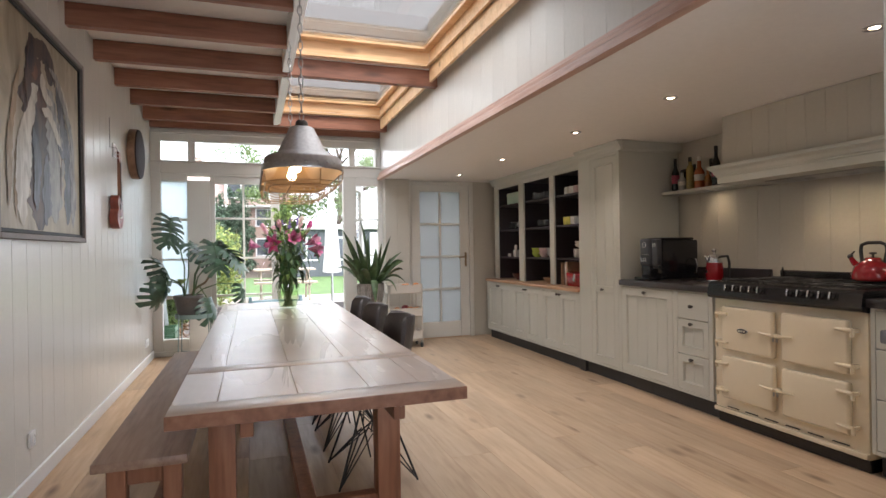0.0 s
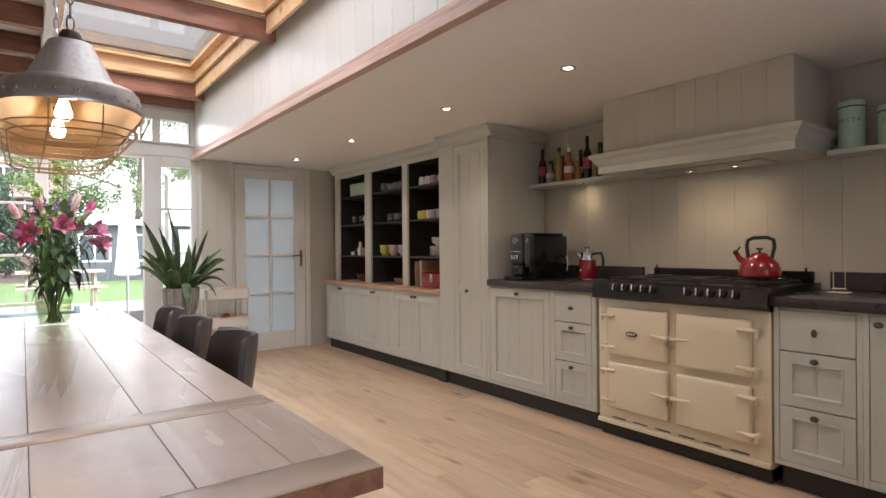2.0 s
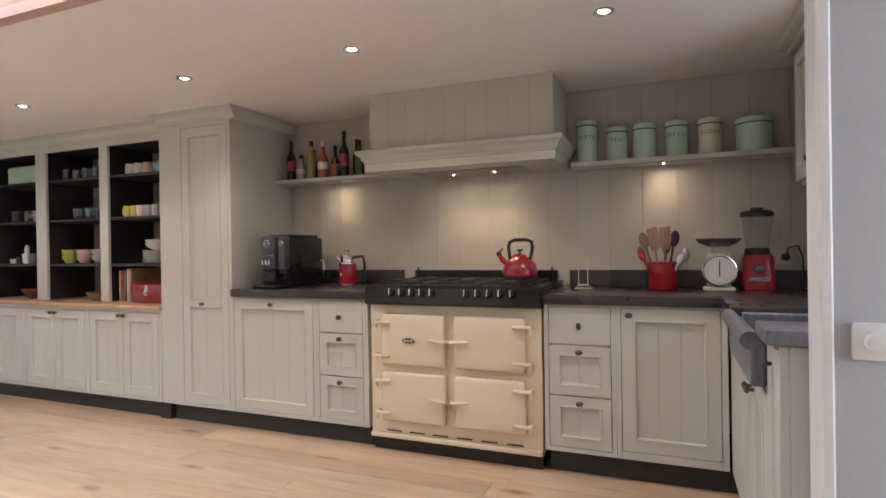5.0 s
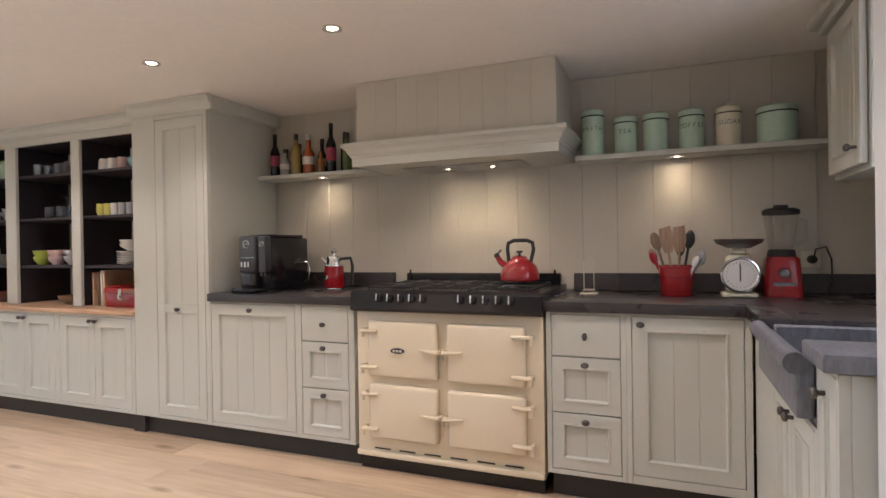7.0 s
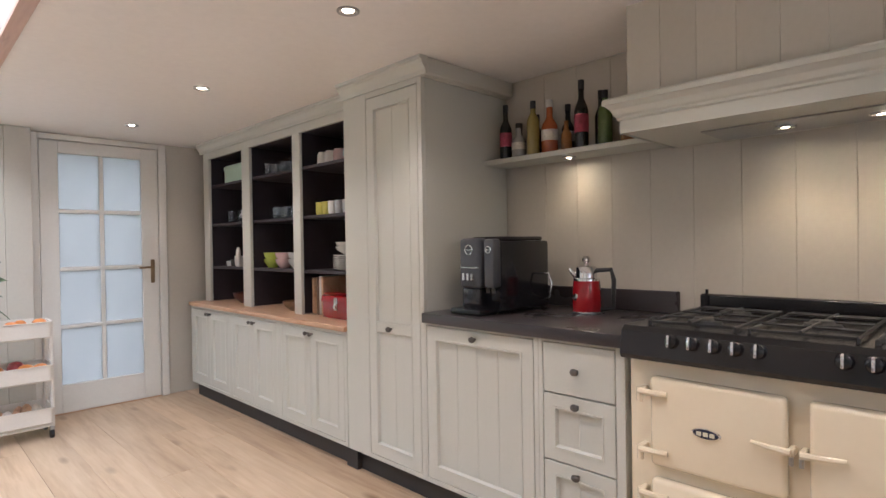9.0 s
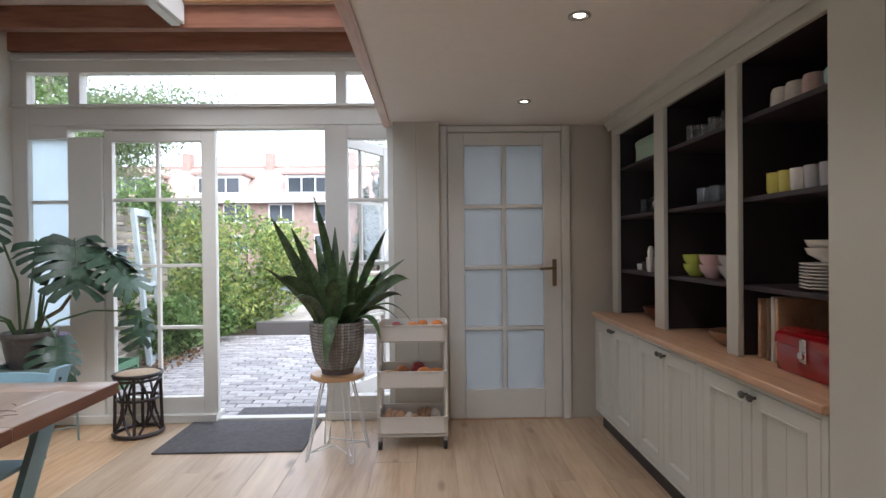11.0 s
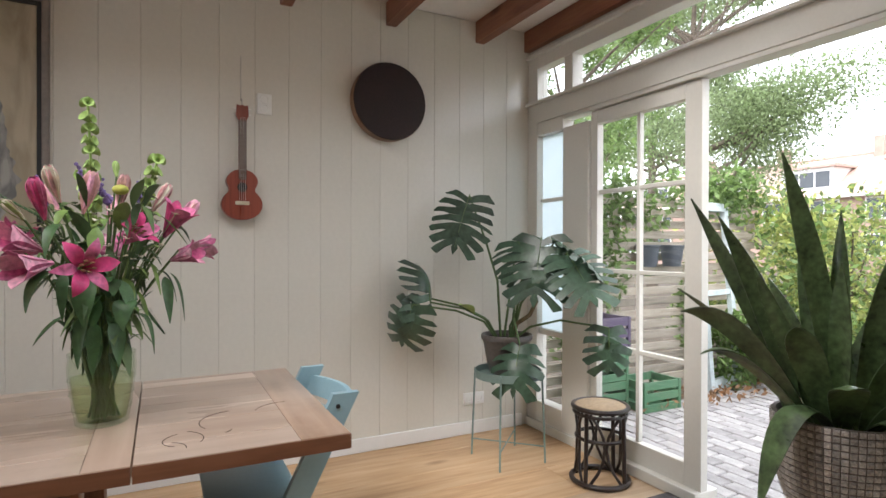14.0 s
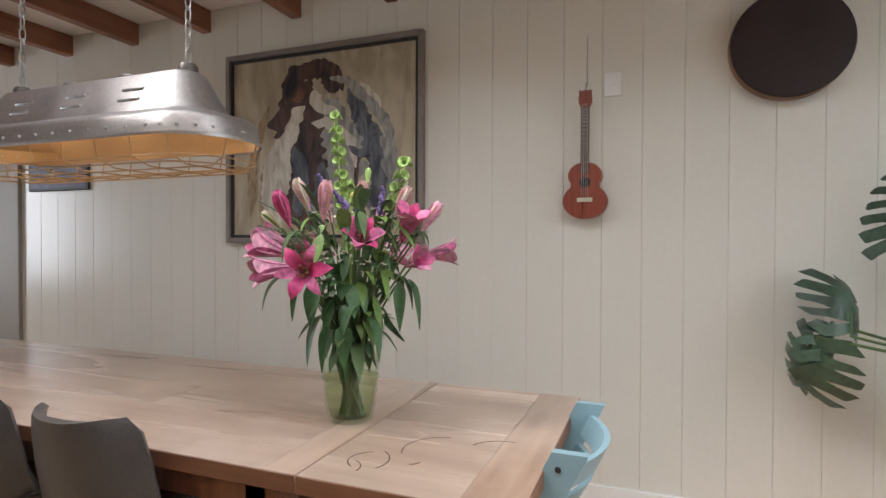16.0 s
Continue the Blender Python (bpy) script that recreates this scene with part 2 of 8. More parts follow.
CREAM = paint("cream_enamel", (0.78, 0.675, 0.49), 0.14, 0.015, 2, 40, 0.01, coat=0.6)
BLACK = paint("black_enamel", (0.010, 0.010, 0.012), 0.24, 0.2, 3, 60, 0.01, coat=0.05)
MATT_BLACK = paint("matt_black_iron", (0.02, 0.02, 0.02), 0.55, 0.2, 6, 120, 0.08)
CHROME = paint("chrome", (0.75, 0.75, 0.76), 0.12, 0.03, 5, 90, 0.01, metal=1.0)
STEEL = paint("brushed_steel", (0.46, 0.46, 0.46), 0.34, 0.12, 6, 140, 0.05, metal=1.0)
PEWTER = paint("dark_pewter", (0.12, 0.11, 0.10), 0.4, 0.2, 20, 200, 0.05, metal=0.8)
RED = paint("red_enamel", (0.29, 0.008, 0.012), 0.16, 0.06, 5, 80, 0.01, coat=0.5)
MINT = paint("mint_enamel", (0.47, 0.63, 0.50), 0.3, 0.05, 5, 60, 0.02)
CREAM_TIN = paint("cream_tin", (0.66, 0.62, 0.48), 0.3, 0.05, 5, 60, 0.02)
DARK_IN = paint("dark_brown_lining", (0.032, 0.023, 0.027), 0.5, 0.1)
LEATHER = paint("dark_grey_leather", (0.075, 0.068, 0.068), 0.34, 0.22, 7, 190, 0.14)
FABRIC_IN = paint("brown_leather_inside", (0.11, 0.08, 0.07), 0.5, 0.15, 7, 190, 0.14)
GALV = paint("galvanised_lamp_metal", (0.52, 0.51, 0.51), 0.34, 0.18, 5, 60, 0.06, metal=1.0)
COPPERY = paint("lacquered_gold_inside", (0.42, 0.28, 0.15), 0.45, 0.06, 5, 60, 0.02, metal=0.3)
GLASS = clear_glass("window_glass")
ROOF_GLASS = clear_glass("tinted_roof_glass", (0.37, 0.355, 0.335))
FROST = frosted("frosted_glass", (0.47, 0.465, 0.45))
GREEN_LEAF = paint("snake_plant_leaf", (0.066, 0.105, 0.042), 0.30, 0.6, 14, 60, 0.05, spread=0.3)
MONSTERA = paint("monstera_leaf", (0.050, 0.092, 0.056), 0.34, 0.4, 9, 40, 0.06, spread=0.25)
STEM = paint("green_stem", (0.09, 0.15, 0.05), 0.5, 0.2, 9, 40, 0.04, spread=0.2)
SOIL = paint("potting_soil", (0.03, 0.02, 0.014), 0.95, 0.5, 20, 80, 0.5)
BLUE_CHAIR = paint("pale_blue_lacquer", (0.26, 0.41, 0.47), 0.4, 0.04, 3, 60, 0.03)
CERAMIC = paint("white_ceramic", (0.72, 0.70, 0.66), 0.25, 0.03, 5, 50, 0.01)

# ---------------------------------------------------------------- building tools


def bx(x0, x1, y0, y1, z0, z1, bevel=0.003, seg=1):
    """A box as a bmesh, its edges eased."""
    bm = bmesh.new()
    m = Matrix.Translation(((x0 + x1) / 2, (y0 + y1) / 2, (z0 + z1) / 2)) @ Matrix.Diagonal((abs(x1 - x0), abs(y1 - y0), abs(z1 - z0), 1))
    bmesh.ops.create_cube(bm, size=1, matrix=m)
    lim = min(abs(x1 - x0), abs(y1 - y0), abs(z1 - z0)) * 0.45
    if bevel > 0:
        bmesh.ops.bevel(bm, geom=bm.edges[:], offset=min(bevel, lim), segments=seg, affect="EDGES", profile=0.5)
    return bm


def merge(*bms):
    out = bmesh.new()
    for b in bms:
        me = bpy.data.meshes.new("tmp")
        b.to_mesh(me)
        b.free()
        out.from_mesh(me)
        bpy.data.meshes.remove(me)
    return out


def moved(bm, m):
    bmesh.ops.transform(bm, matrix=m, verts=bm.verts[:])
    return bm


def lathe(profile, n=24, at=(0, 0, 0)):
    """Turn a profile of (radius, height) about the z axis."""
    bm = bmesh.new()
    rings = []
    for r, z in profile:
        if r < 1e-5:
            rings.append([bm.verts.new((at[0], at[1], at[2] + z))])
        else:
            rings.append([bm.verts.new((at[0] + r * math.cos(2 * math.pi * i / n), at[1] + r * math.sin(2 * math.pi * i / n), at[2] + z)) for i in range(n)])
    for a, b in zip(rings, rings[1:]):
        for i in range(n):
            j = (i + 1) % n
            q = [a[i % len(a)], a[j % len(a)], b[j % len(b)], b[i % len(b)]]
            u = []
            for v in q:
                if v not in u:
                    u.append(v)
            if len(u) > 2:
                bm.faces.new(u)
    bmesh.ops.recalc_face_normals(bm, faces=bm.faces[:])
    return bm


def tube(pts, r, n=8, closed=False, r2=None):
    """A round rod along a line of points, tapering to r2."""
    bm = bmesh.new()
    pts = [Vector(p) for p in pts]
    k = len(pts)
    rings, up = [], None
    for i, p in enumerate(pts):
        if closed:
            d = pts[(i + 1) % k] - pts[i - 1]
        else:
            d = pts[min(i + 1, k - 1)] - pts[max(i - 1, 0)]
        d.normalize()
        if up is None:
            up = d.orthogonal().normalized()
        up = (up - d * up.dot(d))
        up = up.normalized() if up.length > 1e-6 else d.orthogonal().normalized()
        s = d.cross(up)
        rr = r if r2 is None else r + (r2 - r) * i / max(1, k - 1)
        rings.append([bm.verts.new(p + (up * math.cos(2 * math.pi * a / n) + s * math.sin(2 * math.pi * a / n)) * rr) for a in range(n)])
    pairs = list(zip(rings, rings[1:])) + ([(rings[-1], rings[0])] if closed else [])
    for a, b in pairs:
        for i in range(n):
            bm.faces.new((a[i], a[(i + 1) % n], b[(i + 1) % n], b[i]))
    if not closed:
        bm.faces.new(rings[0][::-1])
        bm.faces.new(rings[-1])
    bmesh.ops.recalc_face_normals(bm, faces=bm.faces[:])
    return bm


def ball(r, at=(0, 0, 0), sc=(1, 1, 1), sub=2):
    bm = bmesh.new()
    bmesh.ops.create_icosphere(bm, subdivisions=sub, radius=r, matrix=Matrix.Translation(at) @ Matrix.Diagonal((*sc, 1)))
    return bm


def prism(outline, depth, axis="x", at=0.0):
    """A flat outline of (u, v) given thickness along an axis. x: u=y v=z; y: u=x v=z; z: u=x v=y."""
    bm = bmesh.new()

    def put(u, v, w):
        return {"x": (w, u, v), "y": (u, w, v), "z": (u, v, w)}[axis]

    a = [bm.verts.new(put(u, v, at)) for u, v in outline]
    b = [bm.verts.new(put(u, v, at + depth)) for u, v in outline]
    bm.faces.new(a)
    bm.faces.new(b[::-1])
    k = len(a)
    for i in range(k):
        bm.faces.new((a[i], b[i], b[(i + 1) % k], a[(i + 1) % k]))
    bmesh.ops.recalc_face_normals(bm, faces=bm.faces[:])
    return bm


def finish(bm, name, material, smooth):
    me = bpy.data.meshes.new(name)
    bm.to_mesh(me)
    bm.free()
    me.materials.append(material)
    if smooth:
        for p in me.polygons:
            p.use_smooth = True
        me.set_sharp_from_angle(angle=radians(smooth))
    return me


def part(name, bm, material, parent, label="", smooth=40):
    """One mesh object under a thing or under a part."""
    ob = new(name, finish(bm, name, material, smooth))
    ob.parent = parent
    if label:
        ob["label"] = label
    return ob


def thing(name, loc, label, category, group="", rz=0, kind=""):
    """An Empty at a thing's base, to which its parts belong."""
    ob = new(name)
    ob.empty_display_size = 0.1
    ob.matrix_world = pose(*loc, 0, 0, rz)
    return tagged(ob, label, category, group, kind)


def solid(name, bm, material, label, category, group="", kind="", loc=(0, 0, 0), rz=0, smooth=40):
    """A thing of one mesh."""
    ob = new(name, finish(bm, name, material, smooth))
    ob.matrix_world = pose(*loc, 0, 0, rz)
    return tagged(ob, label, category, group, kind)


def setting(name, bm, material, label, category="wall", smooth=0):
    return solid(name, bm, material, label, category, kind="structure", smooth=smooth)


def piece(name, mesh, parent, loc):
    ob = new(name, mesh)
    ob.parent = parent
    ob.location = loc
    return ob

# ---------------------------------------------------------------- the room
X_DROP, X_BACK, Y_GARDEN, Y_SOUTH = 2.65, 4.66, 7.36, -1.6
Z_LOW, Z_HIGH = 2.08, 2.76
BOARD = 0.185

floor = setting("floor", bx(-0.15, 5.0, Y_SOUTH - 0.1, 7.478, -0.2, -0.018, 0), SOIL, "dark underfloor below oak boards", "floor")
wall_west = setting("wall_west", bx(-0.2, -0.02, Y_SOUTH - 0.1, 7.5, -0.018, 3.3, 0), WALL, "cream painted board wall", "wall")
# closing wall out of view, opened for the added south window
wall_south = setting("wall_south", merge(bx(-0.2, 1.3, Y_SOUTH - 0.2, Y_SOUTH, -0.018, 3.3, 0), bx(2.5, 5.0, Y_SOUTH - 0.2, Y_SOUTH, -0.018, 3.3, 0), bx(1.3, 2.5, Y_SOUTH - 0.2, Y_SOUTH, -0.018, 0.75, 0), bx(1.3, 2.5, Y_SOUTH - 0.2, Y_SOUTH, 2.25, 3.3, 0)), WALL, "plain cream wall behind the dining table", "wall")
wall_east = setting("wall_east", bx(X_BACK + 0.014, 5.0, Y_SOUTH, 7.56, -0.018, 2.3, 0), KITCHEN_WALL, "stone coloured board wall behind the worktop", "wall")
wall_drop = setting("wall_drop", bx(X_DROP + 0.014, X_DROP + 0.12, Y_SOUTH, 7.36, Z_LOW + 0.05, 3.3, 0), WALL, "cream boarded face above the lowered ceiling", "wall")
ceiling_low = setting("ceiling_low", bx(X_DROP - 0.012, X_BACK + 0.014, Y_SOUTH, 7.36, Z_LOW, Z_LOW + 0.05, 0.002), CEILING, "smooth white lowered kitchen ceiling", "ceiling")
wall_partition = setting("wall_partition", bx(2.735, 2.83, Y_SOUTH, 1.38, -0.018, Z_LOW, 0), GREY_WALL, "grey plastered partition end", "wall")
setting("trim_partition", bx(2.722, 2.84, 1.38, 1.408, -0.018, Z_LOW, 0.005), WHITE, "white painted partition edge", "trim")
setting("wall_sink", merge(bx(2.83, 2.93, 0.78, 0.86, -0.018, Z_LOW, 0), bx(3.69, X_BACK + 0.014, 0.78, 0.86, -0.018, Z_LOW, 0), bx(2.93, 3.69, 0.78, 0.86, -0.018, 1.03, 0), bx(2.93, 3.69, 0.78, 0.86, 1.93, Z_LOW, 0)), KITCHEN_WALL, "stone coloured wall behind the sink", "wall")
# Upper ceiling: white boards with two openings for the skylights.
sx0, sx1 = 1.40, 2.56
(a0, a1), (b0, b1) = SKYLIGHTS
up = [bx(-0.02, sx0, Y_SOUTH, 7.5, Z_HIGH, Z_HIGH + 0.04, 0), bx(sx1, X_DROP + 0.014, Y_SOUTH, 7.5, Z_HIGH, Z_HIGH + 0.04, 0),
      bx(sx0, sx1, Y_SOUTH, a0, Z_HIGH, Z_HIGH + 0.04, 0), bx(sx0, sx1, a1, b0, Z_HIGH, Z_HIGH + 0.04, 0), bx(sx0, sx1, b1, 7.5, Z_HIGH, Z_HIGH + 0.04, 0)]
ceiling_high = setting("ceiling_high", merge(*up), CEILING, "white ceiling boards above brown beams", "ceiling")
setting("roof", merge(bx(-0.2, sx0 - 0.03, Y_SOUTH, 7.7, 3.0, 3.1, 0), bx(sx1 + 0.03, 5.0, Y_SOUTH, 7.7, 3.0, 3.1, 0), bx(sx0 - 0.03, sx1 + 0.03, Y_SOUTH, a0 - 0.03, 3.0, 3.1, 0),
                      bx(sx0 - 0.03, sx1 + 0.03, a1 + 0.03, b0 - 0.03, 3.0, 3.1, 0), bx(sx0 - 0.03, sx1 + 0.03, b1 + 0.03, 7.7, 3.0, 3.1, 0)), CEILING, "flat roof above the ceiling", "roof")
# Beams along x, those inside a skylight stop at its edge.
for yb in (-0.85, -0.20, 0.45, 1.10, 1.75, 2.40, 3.03, 3.72, 4.36, 5.01, 5.67, 6.31, 6.95, 7.345):
    cut = any(p0 - 0.02 < yb < p1 - 0.05 for p0, p1 in SKYLIGHTS)
    solid("ceiling_beam", bx(-0.01, sx0 - 0.04 if cut else X_DROP - 0.002, yb, yb + 0.07, 2.615, Z_HIGH - 0.002, 0.004), BEAM,
          "reddish brown stained timber ceiling beam", "beam", "ceiling beams", kind="structure")
for k, (p0, p1) in enumerate(SKYLIGHTS):
    sk = thing("skylight", (0, 0, 2.62), "pine-lined skylight in the white ceiling", "skylight", "skylights")
    part("lining", merge(bx(sx0 - 0.02, sx0 + 0.0, p0, p1, 0.01, 0.34, 0.002)), WHITE, sk, "white painted lining board")
    part("trimmer", bx(sx0 - 0.075, sx0 - 0.022, p0 + 0.06, p1 - 0.01, -0.005, 0.138, 0.003), WHITE, sk, "white trimmer against the beam ends")
    part("lining", bx(sx1, sx1 + 0.025, p0, p1, 0.02, 0.34, 0.002), PINE, sk)
    part("lining", bx(sx0, sx1, p0 - 0.022, p0, 0.14, 0.34, 0.002), PINE, sk)
    part("lining", bx(sx0, sx1, p1, p1 + 0.022, 0.14, 0.34, 0.002), PINE, sk)
    part("bead", bx(sx0, sx1 - 0.03, p1 - 0.03, p1 - 0.001, 0.145, 0.165, 0.003), PINE, sk)
    part("bead", bx(sx1 - 0.03, sx1 - 0.001, p0, p1, 0.145, 0.165, 0.003), PINE, sk)
    part("sash", merge(bx(sx0, sx1, p0, p0 + 0.06, 0.28, 0.33, 0.003), bx(sx0, sx1, p1 - 0.06, p1, 0.28, 0.33, 0.003),
                       bx(sx0, sx0 + 0.06, p0 + 0.06, p1 - 0.06, 0.28, 0.33, 0.003), bx(sx1 - 0.06, sx1, p0 + 0.06, p1 - 0.06, 0.28, 0.33, 0.003)), PINE, sk)
    gl = part("pane", bx(sx0 + 0.05, sx1 - 0.05, p0 + 0.05, p1 - 0.05, 0.30, 0.306, 0), ROOF_GLASS, sk)
    gl.visible_shadow = False
# Moulding along the edge of the lowered ceiling.
ogee = [(X_DROP + 0.002, 2.175), (X_DROP - 0.018, 2.17), (X_DROP - 0.018, 2.155), (X_DROP - 0.03, 2.145), (X_DROP - 0.028, 2.125), (X_DROP - 0.045, 2.11), (X_DROP - 0.05, 2.085), (X_DROP - 0.05, 2.07), (X_DROP + 0.002, 2.07)]
setting("trim_drop", prism(ogee, 7.34 - Y_SOUTH, "y", Y_SOUTH), TRIM, "rosy varnished moulding along the ceiling edge", "trim", 50)
for p in bpy.data.objects["trim_drop"].data.polygons:
    p.use_smooth = False
setting("baseboard", bx(-0.002, 0.014, Y_SOUTH, 7.33, 0.0, 0.085, 0.003), WHITE, "white painted skirting board", "baseboard")

# ---- garden front: posts, rails, sidelights, transoms and the double door
gf = thing("window_1", (0, 0, 0), "off-white timber garden front with glazed door and lights", "window", kind="structure")
Y0, Y1 = 7.385, 7.475


def bars(name, *boxes, label="", m=FRAME):
    for b in boxes:
        part(name, bx(*b, 0.004), m, gf, label)


bars("post", (-0.01, 0.10, Y0, Y1, 0, 2.60), (0.375, 0.615, Y0, Y1, 0, 2.02), (2.175, 2.335, Y0, Y1, 0, 2.10), (2.62, 2.70, Y0, Y1, 0, 2.60),
     (0.385, 0.465, Y0, Y1, 2.235, 2.475), (2.255, 2.33, Y0, Y1, 2.235, 2.475))
bars("rail", (0.10, 2.62, Y0, Y1, 2.475, 2.60), (0.10, 2.62, Y0 - 0.004, Y1, 2.10, 2.235), (0.10, 0.375, Y0, Y1, 2.01, 2.10), (0.375, 2.175, Y0, Y1, 2.075, 2.10), (2.335, 2.62, Y0, Y1, 2.0, 2.10))
bars("rail", (0.10, 0.375, Y0, Y1, 0.0, 0.19), (2.335, 2.62, Y0, Y1, 0.0, 0.17))
bars("ledge", (0.0, 2.66, Y0 - 0.035, Y0 - 0.004, 2.225, 2.245), (0.0, 2.64, Y0 - 0.03, Y0 + 0.002, 2.555, 2.575))
bars("sill", (0.0, 1.40, Y0 - 0.02, Y1 + 0.05, 0.0, 0.06), (1.40, 2.175, Y0 + 0.01, Y1 - 0.005, -0.017, 0.022), (2.175, 2.66, Y0 - 0.02, Y1 + 0.05, 0.0, 0.06))
bars("glazing_bar", (0.10, 0.375, Y0 + 0.03, Y0 + 0.06, 1.555, 1.58), (0.10, 0.375, Y0 + 0.03, Y0 + 0.06, 1.095, 1.115), (0.10, 0.375, Y0 + 0.02, Y0 + 0.065, 0.65, 0.69))
bars("glazing_bar", (2.335, 2.62, Y0 + 0.03, Y0 + 0.06, 1.555, 1.58), (2.335, 2.62, Y0 + 0.03, Y0 + 0.06, 1.10, 1.125), (2.335, 2.62, Y0 + 0.03, Y0 + 0.06, 0.645, 0.67))


def pane(x0, x1, z0, z1, parent, m=GLASS, y=7.435):
    g = part("pane", bx(x0, x1, y, y + 0.005, z0, z1, 0), m, parent, smooth=0)
    g.visible_shadow = False


MILK = frosted("milky_glass", (0.90, 0.95, 0.97), 0.6)
for z0, z1, mm in ((1.58, 2.01, MILK), (1.115, 1.555, MILK), (0.69, 1.095, MILK), (0.19, 0.65, GLASS)):
    pane(0.10, 0.375, z0, z1, gf, mm)
for z0, z1 in ((1.58, 2.0), (1.125, 1.555), (0.67, 1.10), (0.17, 0.645)):
    pane(2.335, 2.62, z0, z1, gf)
for x0, x1 in ((0.10, 0.385), (0.465, 2.255), (2.33, 2.62)):
    pane(x0, x1, 2.235, 2.475, gf)


def glazed_leaf(name, width, loc, rz, label, m=FRAME):
    """A garden door leaf, two panes by four, hinged at its local origin."""
    d = thing(name, loc, label, "door", "garden doors", rz, "structure")
    t0, t1, gx0, gx1 = -0.025, 0.025, 0.055, width - 0.115
    if width < 0.785:
        gx1 = width - 0.1
    for b in ((0, gx0, 0.05, 2.07), (gx1, width, 0.05, 2.07)):
        part("stile", bx(b[0], b[1], t0, t1, b[2], b[3], 0.003), m, d)
    for z0, z1 in ((0.05, 0.175), (1.99, 2.07)):
        part("rail", bx(gx0, gx1, t0, t1, z0, z1, 0.003), m, d)
    mid = (gx0 + gx1) / 2
    part("glazing_bar", bx(mid - 0.012, mid + 0.012, -0.016, 0.016, 0.175, 1.99, 0.003), m, d)
    for z in (0.67, 1.11, 1.58):
        part("glazing_bar", bx(gx0, gx1, -0.015, 0.015, z - 0.012, z + 0.012, 0.003), m, d)
    zs = (0.175, 0.67, 1.11, 1.58, 1.99)
    for i in range(4):
        for u0, u1 in ((gx0, mid), (mid, gx1)):
            g = part("pane", bx(u0, u1, -0.003, 0.003, zs[i], zs[i + 1], 0), GLASS, d, smooth=0)
            g.visible_shadow = False
    return d


glazed_leaf("door_1", 0.78, (0.617, 7.43, 0), 0, "closed off-white glazed garden door leaf")
leaf2 = glazed_leaf("door_2", 0.765, (2.20, 7.52, 0), 62, "open off-white glazed garden door leaf, swung outwards")

# ---- boarded pier and the inner door with frosted panes
for i in range(2):
    setting("pier_board" if i else "pier", bx(2.67 + 0.16 * i, 2.83 + 0.155 * i, 7.22 + 0.0 * i, 7.5, 0, Z_LOW, 0.004), KITCHEN_WALL, "painted boarded pier beside the garden front", "pier")
setting("wall_north", merge(bx(2.985, 3.03, 7.36, 7.56, 0, Z_LOW, 0), bx(3.86, 5.0, 7.36, 7.56, 0, Z_LOW, 0), bx(3.03, 3.86, 7.36, 7.56, 2.045, Z_LOW, 0), bx(2.6, 5.0, 7.40, 7.56, Z_LOW, 3.0, 0), bx(-0.2, 2.7, 7.39, 7.56, 2.60, 3.0, 0)),
        KITCHEN_WALL, "plain wall around the inner door", "wall")
dr = thing("door_3", (3.045, 7.345, 0), "closed cream door with eight frosted panes", "door", kind="structure")
part("architrave", merge(bx(-0.065, -0.004, -0.018, 0.01, 0, 2.075, 0.005), bx(0.804, 0.865, -0.018, 0.01, 0, 2.075, 0.005), bx(-0.004, 0.804, -0.018, 0.01, 2.03, 2.075, 0.005)), FRAME, dr)
# strips added behind and below the leaf to block daylight through its gaps
part("gap_strip", merge(bx(-0.0145, 0.02, 0.036, 0.06, 0, 2.044, 0), bx(0.78, 0.8145, 0.036, 0.06, 0, 2.044, 0), bx(0.02, 0.78, 0.036, 0.06, 2.01, 2.044, 0)), FRAME, dr)
part("threshold", bx(-0.003, 0.803, -0.006, 0.06, 0.0005, 0.008, 0), COUNTER_WOOD, dr, "brown wooden strip added to close the gap below the door")
for b in ((0.0, 0.115, 0.01, 2.025), (0.675, 0.80, 0.01, 2.025)):
    part("stile", bx(b[0], b[1], -0.008, 0.034, b[2], b[3], 0.003), FRAME, dr)
for z0, z1 in ((0.01, 0.215), (1.937, 2.025)):
    part("rail", bx(0.115, 0.675, -0.008, 0.034, z0, z1, 0.003), FRAME, dr)
part("glazing_bar", bx(0.381, 0.409, -0.004, 0.03, 0.215, 1.937, 0.004), FRAME, dr)
zs = [0.215 + (1.937 - 0.215) * i / 4 for i in range(5)]
for z in zs[1:4]:
    part("glazing_bar", bx(0.115, 0.675, -0.003, 0.029, z - 0.014, z + 0.014, 0.004), FRAME, dr)
for i in range(4):
    for u0, u1 in ((0.115, 0.381), (0.409, 0.675)):
        g = part("pane", bx(u0, u1, 0.008, 0.014, zs[i], zs[i + 1], 0), FROST, dr, smooth=0)
        g.visible_shadow = False
BRASS = paint("dull_brass", (0.30, 0.21, 0.12), 0.4, 0.1, 10, 90, 0.03, metal=0.9)
hd = part("door_handle", bx(0.735, 0.765, -0.016, -0.008, 0.94, 1.13, 0.004), BRASS, dr, "dull brass lever handle")
part("lever", tube([(0.75, -0.016, 1.07), (0.75, -0.05, 1.07), (0.74, -0.056, 1.07), (0.64, -0.056, 1.065)], 0.009), BRASS, hd)

# ---------------------------------------------------------------- kitchen units
XF = 4.03


